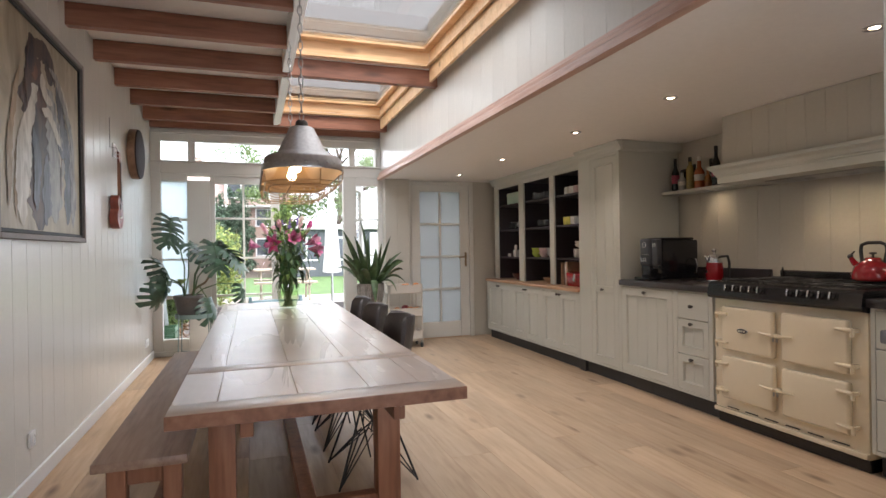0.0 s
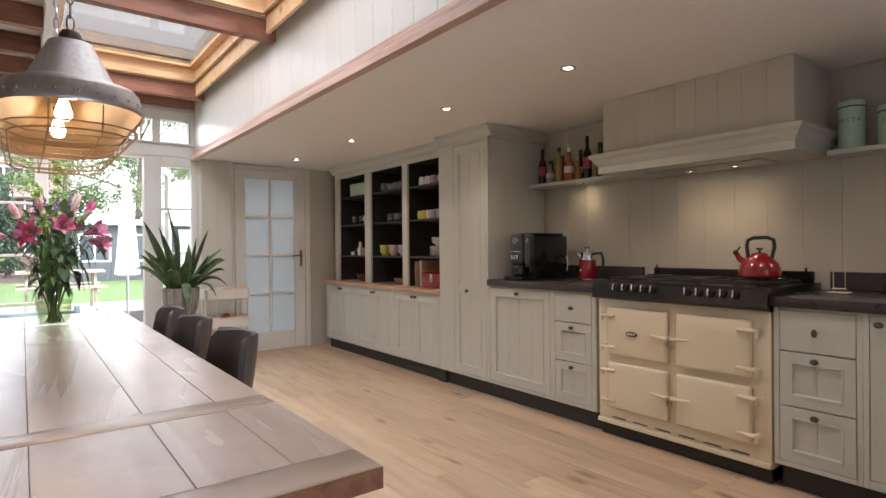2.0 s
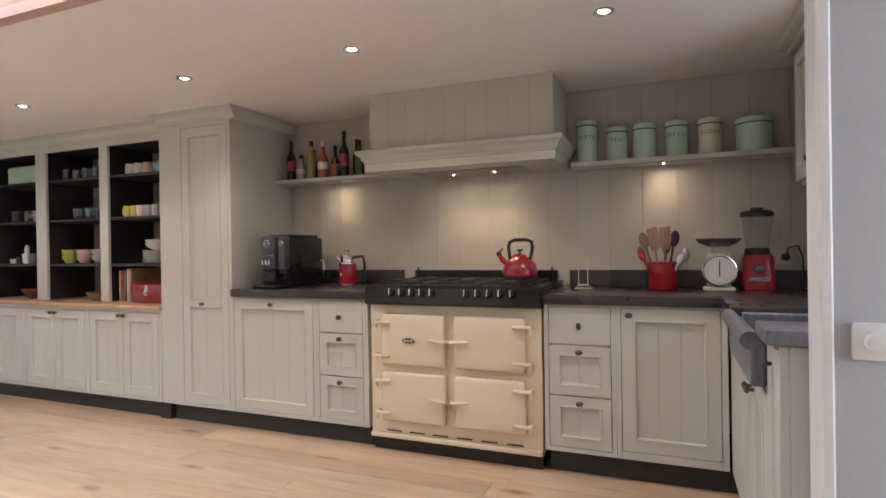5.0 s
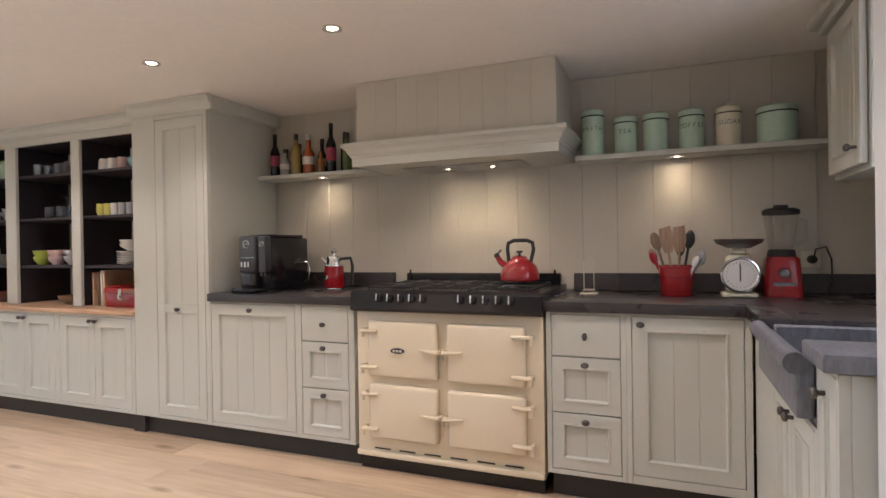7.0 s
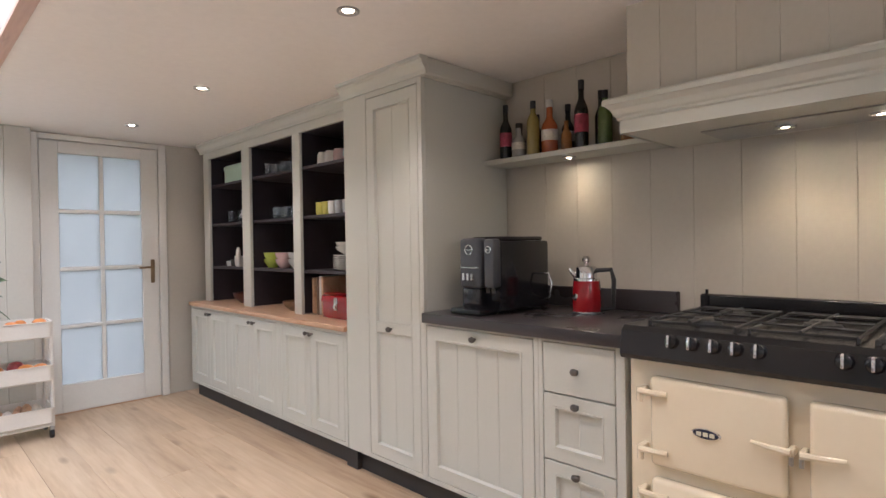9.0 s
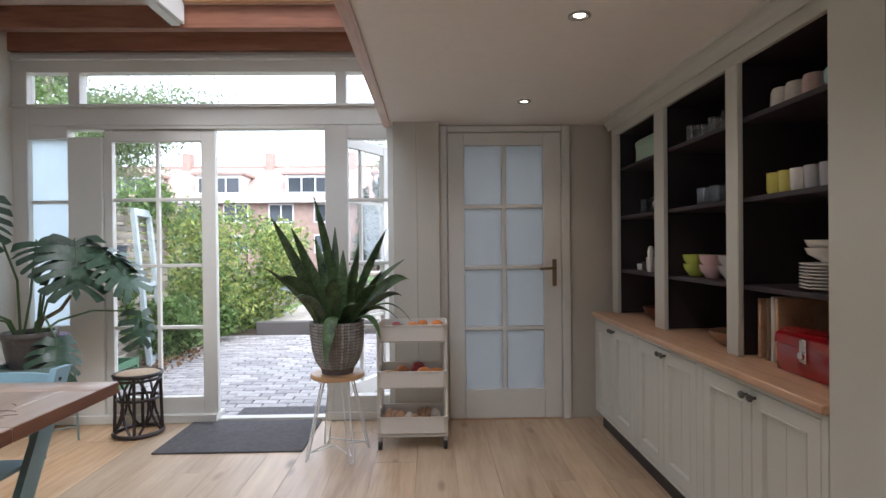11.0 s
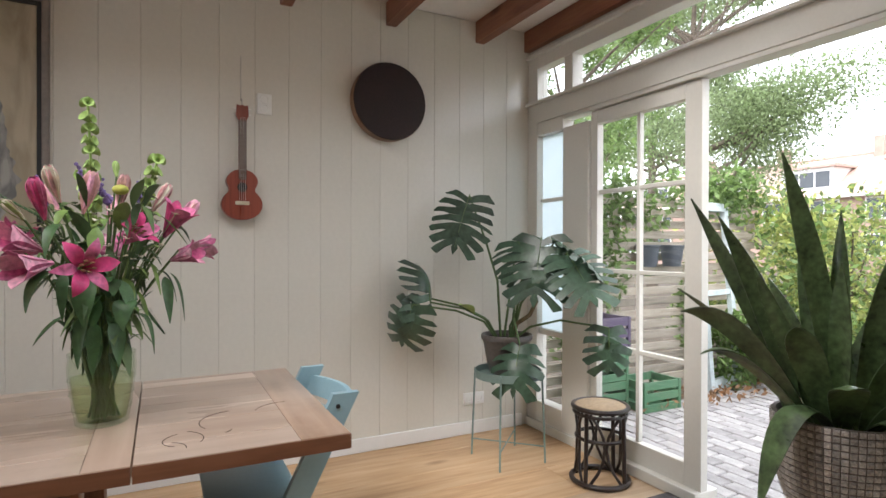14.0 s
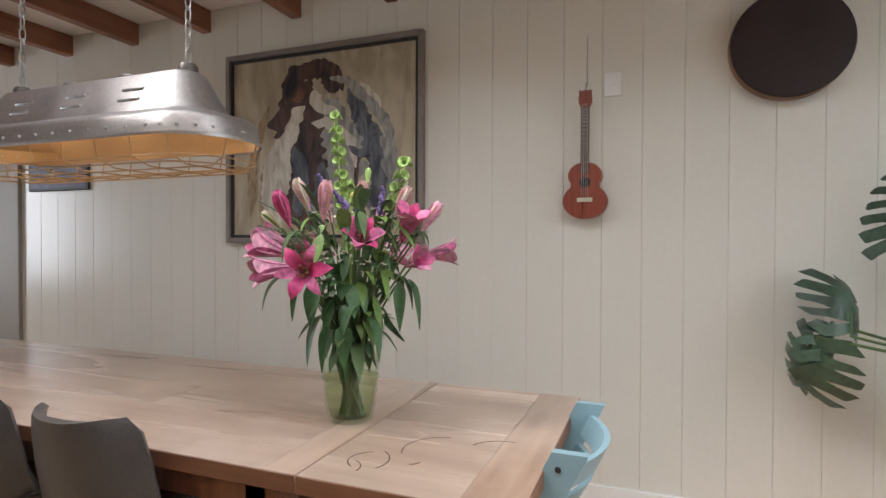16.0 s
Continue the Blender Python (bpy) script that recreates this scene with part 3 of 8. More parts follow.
def knob(parent, x, y, z, ring=False):
    if ring:
        k = ball(0.015, (x - 0.02, y, z), (0.6, 0.8, 1.25))
    else:
        k = ball(0.016, (x - 0.022, y, z), (0.6, 1.15, 0.85))
    part("knob", merge(k, tube([(x + 0.002, y, z), (x - 0.018, y, z)], 0.006)), PEWTER, parent, "dark pewter knob")


def front(y0, y1, z0, z1, rail=0.055):
    """The frame of a door or drawer front in the plane x=0, facing -x, with its bead running round."""
    bm, loops = bmesh.new(), []
    for ins, d in ((0, 0.022), (0, 0.002), (0.002, 0), (rail, 0), (rail + 0.001, -0.003), (rail + 0.008, -0.003), (rail + 0.014, 0.012), (rail + 0.014, 0.022)):
        loops.append([bm.verts.new((d, u, v)) for u, v in ((y0 + ins, z0 + ins), (y1 - ins, z0 + ins), (y1 - ins, z1 - ins), (y0 + ins, z1 - ins))])
    for a, b in zip(loops, loops[1:] + loops[:1]):
        for k in range(4):
            bm.faces.new((a[k], a[(k + 1) % 4], b[(k + 1) % 4], b[k]))
    bmesh.ops.recalc_face_normals(bm, faces=bm.faces[:])
    return bm


def panel(y0, y1, z0, z1, rail=0.055):
    """The boarded panel behind such a frame, one sheet with V grooves."""
    u0, u1, v0, v1 = y0 + rail + 0.012, y1 - rail - 0.012, z0 + rail + 0.012, z1 - rail - 0.012
    k = max(1, round((u1 - u0) / 0.105))
    prof = [(u0, 0.0115)]
    for q in range(1, k):
        c = u0 + (u1 - u0) * q / k
        prof += [(c - 0.0022, 0.0115), (c, 0.0137), (c + 0.0022, 0.0115)]
    prof += [(u1, 0.0115), (u1, 0.021), (u0, 0.021)]
    return prism([(d, u) for u, d in prof], v1 - v0, "z", v0)


def unit(name, y0, y1, z0, z1, depth, leaves, label, category="cabinet", group="kitchen units", loc=(XF, 0, 0), rz=0):
    """A cabinet: carcass, a face frame flush with the fronts, and the fronts with their knobs.
    leaves: (kind, y0, y1, z0, z1, knob y, knob z, upright knob)."""
    c = thing(name, loc, label, category, group, rz)
    part("body", bx(0.023, depth, y0, y1, z0, z1, 0.002), CABINET, c)
    # the face frame, as strips around the fronts
    ys = sorted({y0, y1, *[v for q in leaves for v in (q[1], q[2])]})
    L0, L1 = min(q[1] for q in leaves), max(q[2] for q in leaves)
    B0, B1 = min(q[3] for q in leaves), max(q[4] for q in leaves)
    g = 0.003
    fr = []
    if L0 - g - y0 > 0.004:
        fr.append(bx(0, 0.023, y0, L0 - g, z0, z1, 0.0015))
    if y1 - L1 - g > 0.004:
        fr.append(bx(0, 0.023, L1 + g, y1, z0, z1, 0.0015))
    if B0 - g - z0 > 0.004:
        fr.append(bx(0, 0.023, L0 - g, L1 + g, z0, B0 - g, 0.0015))
    if z1 - B1 - g > 0.004:
        fr.append(bx(0, 0.023, L0 - g, L1 + g, B1 + g, z1, 0.0015))
    part("face_frame", merge(*fr), CABINET, c)
    for kind, a, b, d, e, ky, kz, upright in leaves:
        if kind == "plain":
            q = part("drawer", merge(bx(0, 0.022, a, b, d, e, 0.0025)), CABINET, c)
        elif kind == "drawer":
            q = part("drawer", front(a, b, d, e, 0.045), CABINET, c, smooth=0)
            part("panel", panel(a, b, d, e, 0.045), CABINET, q, smooth=0)
        else:
            q = part("door", front(a, b, d, e), CABINET, c, smooth=0)
            part("panel", panel(a, b, d, e), CABINET, q, smooth=0)
        knob(q, 0, ky, kz, upright)
    return c


Z0, Z1 = 0.115, 0.853
unit("base_cabinet", 3.69, 4.33, Z0, Z1, 0.62, [("door", 3.715, 4.315, 0.14, 0.842, 4.015, 0.81, False)], "putty painted base cabinet with a boarded door")
unit("drawer_cabinet", 3.335, 3.69, Z0, Z1, 0.62, [("plain", 3.372, 3.668, 0.655, 0.842, 3.52, 0.748, False), ("drawer", 3.372, 3.668, 0.40, 0.649, 3.52, 0.62, False), ("drawer", 3.372, 3.668, 0.14, 0.394, 3.52, 0.365, False)],
     "putty painted cabinet with three drawers")
unit("drawer_cabinet", 1.965, 2.315, Z0, Z1, 0.62, [("plain", 1.99, 2.29, 0.655, 0.842, 2.14, 0.748, True), ("drawer", 1.99, 2.29, 0.40, 0.649, 2.14, 0.62, False), ("drawer", 1.99, 2.29, 0.14, 0.394, 2.14, 0.365, False)],
     "putty painted cabinet with three drawers beside the range")
unit("base_cabinet", 1.48, 1.965, Z0, Z1, 0.62, [("door", 1.51, 1.94, 0.155, 0.842, 1.905, 0.81, False)], "putty painted corner base cabinet with a boarded door")
for y0, y1 in ((4.955, 5.70), (5.70, 6.42), (6.42, 7.16)):
    m = (y0 + y1) / 2
    unit("low_cabinet", y0, y1, Z0, 0.745, 0.62, [("door", y0 + 0.03, m - 0.002, 0.14, 0.725, m - 0.025, 0.70, False), ("door", m + 0.002, y1 - 0.03, 0.14, 0.725, m + 0.025, 0.70, False)],
         "putty painted low dresser cabinet with two doors", "cabinet", "dresser base cabinets")
tall = thing("tall_cabinet", (XF, 0, 0), "tall putty painted larder cabinet up to the ceiling", "cabinet", "kitchen units")
part("body", bx(0.023, 0.63, 4.33, 4.95, Z0, 2.02, 0.002), CABINET, tall)
part("face_frame", merge(bx(0, 0.0235, 4.33, 4.357, Z0, 2.02, 0.0015), bx(0, 0.0235, 4.753, 4.95, Z0, 2.02, 0.0015), bx(0, 0.0235, 4.357, 4.753, Z0, 0.137, 0.0015), bx(0, 0.0235, 4.357, 4.753, 1.973, 2.02, 0.0015)), CABINET, tall)
td = part("door", front(4.36, 4.75, 0.14, 1.97), CABINET, tall, smooth=0)
part("panel", panel(4.36, 4.75, 0.14, 1.97), CABINET, td, smooth=0)
part("mid_rail", bx(0.0, 0.021, 4.416, 4.694, 0.775, 0.83, 0.003), CABINET, td)
knob(td, 0, 4.57, 0.80)
corn = [(-0.002, 2.0), (-0.012, 2.0), (-0.016, 2.02), (-0.035, 2.045), (-0.038, 2.06), (-0.05, 2.064), (-0.05, Z_LOW - 0.001), (-0.002, Z_LOW - 0.001)]
part("cornice", merge(prism(corn, 4.95 - 4.28, "y", 4.28), bx(0.0, 0.63, 4.28, 4.95, 2.0, Z_LOW - 0.001, 0.006), bx(0.0, 0.63, 4.305, 4.33, 1.995, 2.06, 0.004)), CABINET, tall, smooth=0)
part("foot", bx(0.02, 0.09, 4.90, 5.0, 0, 0.115, 0.003), PLINTH, tall)
setting("plinth", merge(bx(XF + 0.05, 4.6, 4.0, 7.16, 0, 0.115, 0.002), bx(XF + 0.05, 4.6, 3.335, 4.0, 0, 0.115, 0.002), bx(XF + 0.05, 4.6, 1.40, 2.30, 0, 0.115, 0.002), bx(2.86, XF + 0.05, 1.30, 1.40, 0, 0.115, 0.002)), PLINTH, "dark recessed plinth below the cabinets", "plinth")

# dresser top with open bays
dt = thing("open_dresser", (0, 0, 0), "putty painted open dresser with dark lined bays", "dresser", "kitchen units")
XD, XB = 4.15, 4.58
bays = ((5.065, 5.62), (5.71, 6.325), (6.45, 7.055))
part("face_frame", merge(bx(XD, XD + 0.024, 4.955, 5.065, 0.777, 1.95, 0.003), bx(XD, XD + 0.024, 5.62, 5.71, 0.777, 1.95, 0.003), bx(XD, XD + 0.024, 6.325, 6.45, 0.777, 1.95, 0.003),
                         bx(XD, XD + 0.024, 7.055, 7.16, 0.777, 1.95, 0.003), bx(XD, XD + 0.024, 4.955, 7.16, 1.95, 2.05, 0.003)), CABINET, dt)
part("cornice", prism([(XD + 0.02 + u - 0.022, z) for u, z in corn], 7.2 - 4.955, "y", 4.955), CABINET, dt, smooth=0)
for b in ((5.655, 5.675, 0.777, 2.0), (6.37, 6.40, 0.777, 2.0), (4.96, 5.035, 0.777, 2.0), (7.085, 7.15, 0.777, 2.0), (5.035, 7.085, 1.96, 1.999)):
    part("lining", bx(XD + 0.024, XB, *b, 0.001), DARK_IN, dt, "dark brown bay lining")
for i in range(18):
    part("back_board", bx(XB, XB + 0.015, 4.965 + 0.122 * i, 5.084 + 0.122 * i, 0.777, 2.0, 0.003), KITCHEN_WALL, dt)
SHELF_Z = (1.735, 1.415, 1.065)
for y0, y1 in ((5.035, 5.655), (5.675, 6.37), (6.40, 7.085)):
    for z in SHELF_Z:
        part("shelf", bx(XD + 0.03, XB - 0.002, y0 + 0.001, y1 - 0.001, z - 0.02, z, 0.002), DARK_IN, dt, "dark painted shelf")
solid("dresser_worktop", bx(XF - 0.018, XB + 0.05, 4.955, 7.17, 0.747, 0.776, 0.004), COUNTER_WOOD, "oiled beech worktop on the dresser base", "worktop")

# stone worktops
solid("worktop", bx(XF - 0.02, X_BACK, 3.325, 4.328, 0.856, 0.902, 0.004, 2), STONE, "dark stone worktop beside the range", "worktop", "stone worktops")
cw = thing("worktop", (0, 0, 0), "dark stone corner worktop under the canisters", "worktop", "stone worktops")
for b in ((XF - 0.02, X_BACK, 1.4005, 2.325), (3.625, X_BACK, 0.865, 1.40), (3.625, 4.0095, 1.4005, 1.505)):
    part("slab", bx(*b, 0.856, 0.902, 0.004, 2), STONE, cw)
solid("upstand", bx(X_BACK - 0.022, X_BACK, 3.40, 4.328, 0.904, 1.0, 0.003), STONE, "dark stone upstand against the wall", "upstand")
solid("upstand", bx(X_BACK - 0.022, X_BACK, 0.87, 2.28, 0.904, 1.0, 0.003), STONE, "dark stone upstand against the wall", "upstand")

# sink run on the other leg of the worktop
unit("sink_cabinet", 3.03, 4.0, Z0, 0.715, 0.6, [("door", 3.055, 3.328, 0.14, 0.70, 3.30, 0.665, False), ("door", 3.332, 3.605, 0.14, 0.70, 3.36, 0.665, False)], "putty painted cabinet below the sink", "cabinet", "kitchen units", (0, 1.47, 0), -90)
unit("base_cabinet", 2.85, 3.03, Z0, 0.885, 0.6, [("door", 2.865, 3.015, 0.14, 0.872, 2.955, 0.82, False)], "narrow putty painted cabinet at the end of the sink run", "cabinet", "kitchen units", (0, 1.47, 0), -90)
part("filler", bx(0.0, 0.023, 3.625, 4.03, 0.7155, Z1, 0.002), CABINET, bpy.data.objects["sink_cabinet"])
part("filler", bx(0.0, 0.023, 4.0005, 4.03, Z0, 0.715, 0.002), CABINET, bpy.data.objects["sink_cabinet"])
sk = thing("stone_sink", (0, 0, 0), "grey bluestone farmhouse sink with a rounded front", "sink")
part("front", merge(bx(3.035, 3.62, 1.47, 1.512, 0.735, 0.87, 0.008, 2), tube([(3.033, 1.512, 0.868), (3.622, 1.512, 0.868)], 0.027, 14)), BLUESTONE, sk)
part("basin", merge(bx(3.035, 3.62, 0.90, 1.469, 0.72, 0.745, 0.004), bx(3.035, 3.075, 0.90, 1.469, 0.745, 0.885, 0.004), bx(3.58, 3.62, 0.90, 1.469, 0.745, 0.885, 0.004), bx(3.075, 3.58, 0.90, 0.94, 0.745, 0.885, 0.004)), BLUESTONE, sk)
solid("worktop", bx(2.835, 3.03, 0.865, 1.50, 0.888, 0.928, 0.006, 2), BLUESTONE, "grey bluestone worktop end beside the sink", "worktop", "stone worktops")
wc = thing("wall_cabinet", (0, 0, 0), "putty painted wall cabinet above the sink run", "cabinet")
part("body", bx(3.74, 4.18, 0.865, 1.16, 1.40, 2.0, 0.003), CABINET, wc)
part("cornice", merge(bx(3.72, 4.21, 0.865, 1.21, 2.0, 2.03, 0.008), bx(3.70, 4.24, 0.865, 1.24, 2.03, Z_LOW - 0.002, 0.01)), CABINET, wc)
for a, b in ((3.76, 4.16),):
    turn_r = Matrix.Translation((0, 1.186, 0)) @ Matrix.Rotation(radians(-90), 4, "Z")
    q = part("door", moved(front(a, b, 1.42, 1.99), turn_r), CABINET, wc, smooth=0)
    part("panel", moved(panel(a, b, 1.42, 1.99), turn_r), CABINET, q, smooth=0)
    part("knob", merge(ball(0.016, ((a + 0.04), 1.215, 1.48), (1.1, 0.7, 0.9)), tube([(a + 0.04, 1.185, 1.48), (a + 0.04, 1.21, 1.48)], 0.006)), PEWTER, q, "dark pewter knob")

# ---- the range cooker
rc = thing("range_cooker", (0, 2.328, 0), "cream enamelled range cooker with four doors and black hob", "cooker")
W = 0.99
part("body", bx(4.035, 4.64, 0.0, W, 0.07, 0.83, 0.006, 2), CREAM, rc)
part("plinth", bx(4.05, 4.65, 0.005, W - 0.005, 0, 0.07, 0.004), BLACK, rc)
part("base_lip", bx(4.015, 4.05, 0.0, W, 0.075, 0.105, 0.008, 2), CREAM, rc)
for i in range(6):
    part("vent_slot", bx(4.027, 4.037, 0.10 + i * 0.14, 0.19 + i * 0.14, 0.115, 0.120, 0.001), BLACK, rc)
part("fascia", prism([(4.035, 0.825), (3.985, 0.835), (3.975, 0.85), (3.99, 0.925), (4.01, 0.94), (4.64, 0.94), (4.64, 0.825)], W + 0.012, "y", -0.006), BLACK, rc, "black enamelled hob with sloping fascia", smooth=25)
for i in range(2):
    for j in range(2):
        y0, y1 = (0.523, 0.908) if i == 0 else (0.079, 0.471)
        z0, z1 = (0.178, 0.456) if j == 0 else (0.496, 0.783)
        d = part("oven_door", bx(3.998, 4.04, y0, y1, z0, z1, 0.016, 3), CREAM, rc)
        edge, s = (y1, 1) if i == 0 else (y0, -1)
        for hz in (z0 + 0.05, z1 - 0.05):
            strap = tube([(3.992, edge - s * 0.06, hz), (3.985, edge - s * 0.01, hz), (3.988, edge + s * 0.03, hz)], 0.009, 8, r2=0.012)
            pin = merge(tube([(3.99, edge + s * 0.028, hz - 0.034), (3.99, edge + s * 0.028, hz + 0.012)], 0.010, 10), bx(3.992, 4.036, min(edge + s * 0.018, edge + s * 0.038), max(edge + s * 0.018, edge + s * 0.038), hz - 0.012, hz + 0.010, 0.003))
            part("hinge", merge(strap, pin), CREAM, d)
        ly, s, zc = (y0, -1, (z0 + z1) / 2) if i == 0 else (y1, 1, (z0 + z1) / 2)
        part("latch", merge(tube([(3.99, ly - s * 0.085, zc + 0.006), (3.98, ly - s * 0.03, zc + 0.003), (3.982, ly + s * 0.014, zc)], 0.006, 8, r2=0.011), bx(3.984, 4.03, ly + s * 0.012 - 0.008, ly + s * 0.012 + 0.008, zc - 0.012, zc + 0.010, 0.003)), CREAM, d, "cream enamelled latch")
        part("catch", tube([(3.988, ly + s * 0.014, zc - 0.035), (3.988, ly + s * 0.014, zc - 0.012)], 0.006, 8), STEEL, d, "steel door catch")
NAVY = paint("dark_badge_enamel", (0.02, 0.025, 0.05), 0.2, 0.05)
bad = part("badge", moved(lathe([(0, 0.012), (0.026, 0.012), (0.03, 0.008), (0.03, 0)], 24), Matrix.Translation((3.998, 0.731, 0.637)) @ Matrix.Rotation(radians(-90), 4, "Y") @ Matrix.Diagonal((0.44, 1.25, 1, 1))), NAVY, rc, "oval dark enamel badge")
part("badge_rim", moved(tube([(0.03 * math.cos(a * math.pi / 12), 0.03 * math.sin(a * math.pi / 12), 0) for a in range(24)], 0.003, 6, True), Matrix.Translation((3.991, 0.731, 0.637)) @ Matrix.Rotation(radians(-90), 4, "Y") @ Matrix.Diagonal((0.48, 1.3, 1, 1))), CHROME, bad)
part("badge_mark", merge(*[bx(3.984, 3.9862, 0.731 + q - 0.007, 0.731 + q + 0.007, 0.631, 0.643, 0.0004) for q in (-0.019, 0.0, 0.019)]), CREAM_TIN, bad, "pale raised mark")
for yy in (0.828, 0.766, 0.704, 0.645, 0.585, 0.388, 0.326, 0.264, 0.202, 0.141):
    face = Matrix.Translation((3.987, yy, 0.903)) @ Matrix.Rotation(radians(-80), 4, "Y")
    kn = part("control_knob", moved(lathe([(0, 0.020), (0.013, 0.020), (0.018, 0.016), (0.020, 0.004), (0.024, 0.0)], 18), face), BLACK, rc, "black control knob with a chrome grip")
    part("grip", moved(bx(-0.019, 0.019, -0.0045, 0.0045, 0.018, 0.036, 0.003, 2), face), CHROME, kn, "chrome grip")
for cx, cy in ((4.18, 0.80), (4.48, 0.80), (4.33, 0.50), (4.18, 0.2), (4.48, 0.2)):
    part("burner", lathe([(0, 0.022), (0.03, 0.022), (0.036, 0.015), (0.05, 0.012), (0.055, 0.0)], 20, (cx, cy, 0.94)), MATT_BLACK, rc)
for gy in (0.80, 0.50, 0.20):
    rods = [tube([(4.06, gy - 0.13, 0.952), (4.56, gy - 0.13, 0.952), (4.56, gy + 0.13, 0.952), (4.06, gy + 0.13, 0.952)], 0.005, 6, True)]
    for q in (4.18, 4.33, 4.48):
        rods.append(tube([(q, gy - 0.13, 0.957), (q, gy + 0.13, 0.957)], 0.005, 6))
    rods.append(tube([(4.06, gy, 0.957), (4.56, gy, 0.957)], 0.005, 6))
    for q in ((4.06, gy - 0.13), (4.56, gy - 0.13), (4.56, gy + 0.13), (4.06, gy + 0.13)):
        rods.append(tube([(*q, 0.938), (*q, 0.955)], 0.006, 6))
    part("pan_support", merge(*rods), MATT_BLACK, rc, "black cast iron pan support")
part("rear_rail", merge(bx(4.60, 4.64, 0.02, W - 0.02, 0.94, 1.0, 0.006), *[tube([(4.595, q, 0.94), (4.595, q, 1.02)], 0.006) for q in (0.05, W - 0.05)]), BLACK, rc)

# ---- hood, shelves
hood = thing("cooker_hood", (0, 0, 0), "boarded putty painted chimney hood with moulded mantel", "hood")
for i in range(9):
    y = 2.285 + i * 0.1238
    part("board", bx(4.20, 4.22, y, y + 0.1234, 1.735, Z_LOW - 0.002, 0.0015), KITCHEN_WALL, hood)
part("side", bx(4.205, X_BACK, 2.283, 2.30, 1.735, Z_LOW - 0.002, 0.002), KITCHEN_WALL, hood)
part("side", bx(4.205, X_BACK, 3.385, 3.40, 1.735, Z_LOW - 0.002, 0.002), KITCHEN_WALL, hood)
mant = [(0.0, 1.61), (0.0, 1.655), (-0.008, 1.66), (-0.008, 1.668), (-0.016, 1.675), (-0.024, 1.695), (-0.040, 1.71), (-0.046, 1.712), (-0.046, 1.728), (-0.04, 1.735), (0.02, 1.737)]
loops_m = []
for e, z in mant:
    loops_m.append([(X_BACK, 2.27 + e, z), (4.17 + e, 2.27 + e, z), (4.17 + e, 3.415 - e, z), (X_BACK, 3.415 - e, z)])
bm = bmesh.new()
rows_m = [[bm.verts.new(p) for p in lp_] for lp_ in loops_m]
for a, b in zip(rows_m, rows_m[1:]):
    for k in range(3):
        bm.faces.new((a[k], a[k + 1], b[k + 1], b[k]))
bmesh.ops.recalc_face_normals(bm, faces=bm.faces[:])
part("mantel_moulding", bm, CABINET, hood, smooth=0)
part("mantel_underside", bx(4.18, X_BACK - 0.001, 2.28, 3.405, 1.612, 1.64, 0.002), CABINET, hood)
part("filter", bx(4.36, 4.60, 2.5, 3.2, 1.606, 1.6115, 0.002), STEEL, hood, "flat steel extractor filter")
solid("wall_shelf", bx(4.47, X_BACK, 3.435, 4.328, 1.62, 1.645, 0.003), CABINET, "putty painted wall shelf carrying bottles", "shelf", "wall shelves")
solid("wall_shelf", bx(4.48, X_BACK, 0.868, 2.24, 1.60, 1.627, 0.003), CABINET, "putty painted wall shelf carrying canisters", "shelf", "wall shelves")

# ---- recessed spots
WARM = glow("warm_lamp_glow", (1.0, 0.78, 0.5), 40)


def spot(x, y, z, r=0.042, watts=7, label="recessed ceiling spot with a satin steel ring, lit"):
    s = thing("ceiling_spot", (x, y, z), label, "spotlight", "recessed spots")
    part("ring", lathe([(r, 0.0), (r, -0.006), (r * 0.8, -0.008), (r * 0.5, -0.0015), (r * 0.5, 0.0)], 24), STEEL, s)
    part("bulb", lathe([(0, -0.004), (r * 0.36, -0.004), (r * 0.49, -0.001)], 20), WARM, s)
    lamp("spot_light", "SPOT", pose(x, y, z - 0.012), watts, (1.0, 0.82, 0.69) if r > 0.04 else (1.0, 0.74, 0.46), angle=130 if r > 0.04 else 112)


# the sixth spot, behind the sink wall, is added and stays out of sight
for x, y in ((3.53, 1.95), (3.48, 3.08), (3.48, 4.12), (3.48, 5.47), (3.48, 6.69), (3.53, 0.6)):
    spot(x, y, Z_LOW, watts=4.5 if y > 6 else 7.5)
for x, y, z in ((4.55, 3.87, 1.62), (4.47, 2.957, 1.6055), (4.47, 2.692, 1.6055), (4.55, 1.742, 1.60)):
    spot(x, y, z, 0.034, 0.5 if z > 1.61 or z < 1.603 else 1.35, "small warm under-shelf spot, lit")

# ---------------------------------------------------------------- dining table and seats
tb = thing("dining_table", (0, 0, 0), "long worn brown wooden dining table with end leaves", "table")
TX0, TX1, TY0, TY1, TZ = 0.835, 1.74, 2.08, 5.54, 0.735


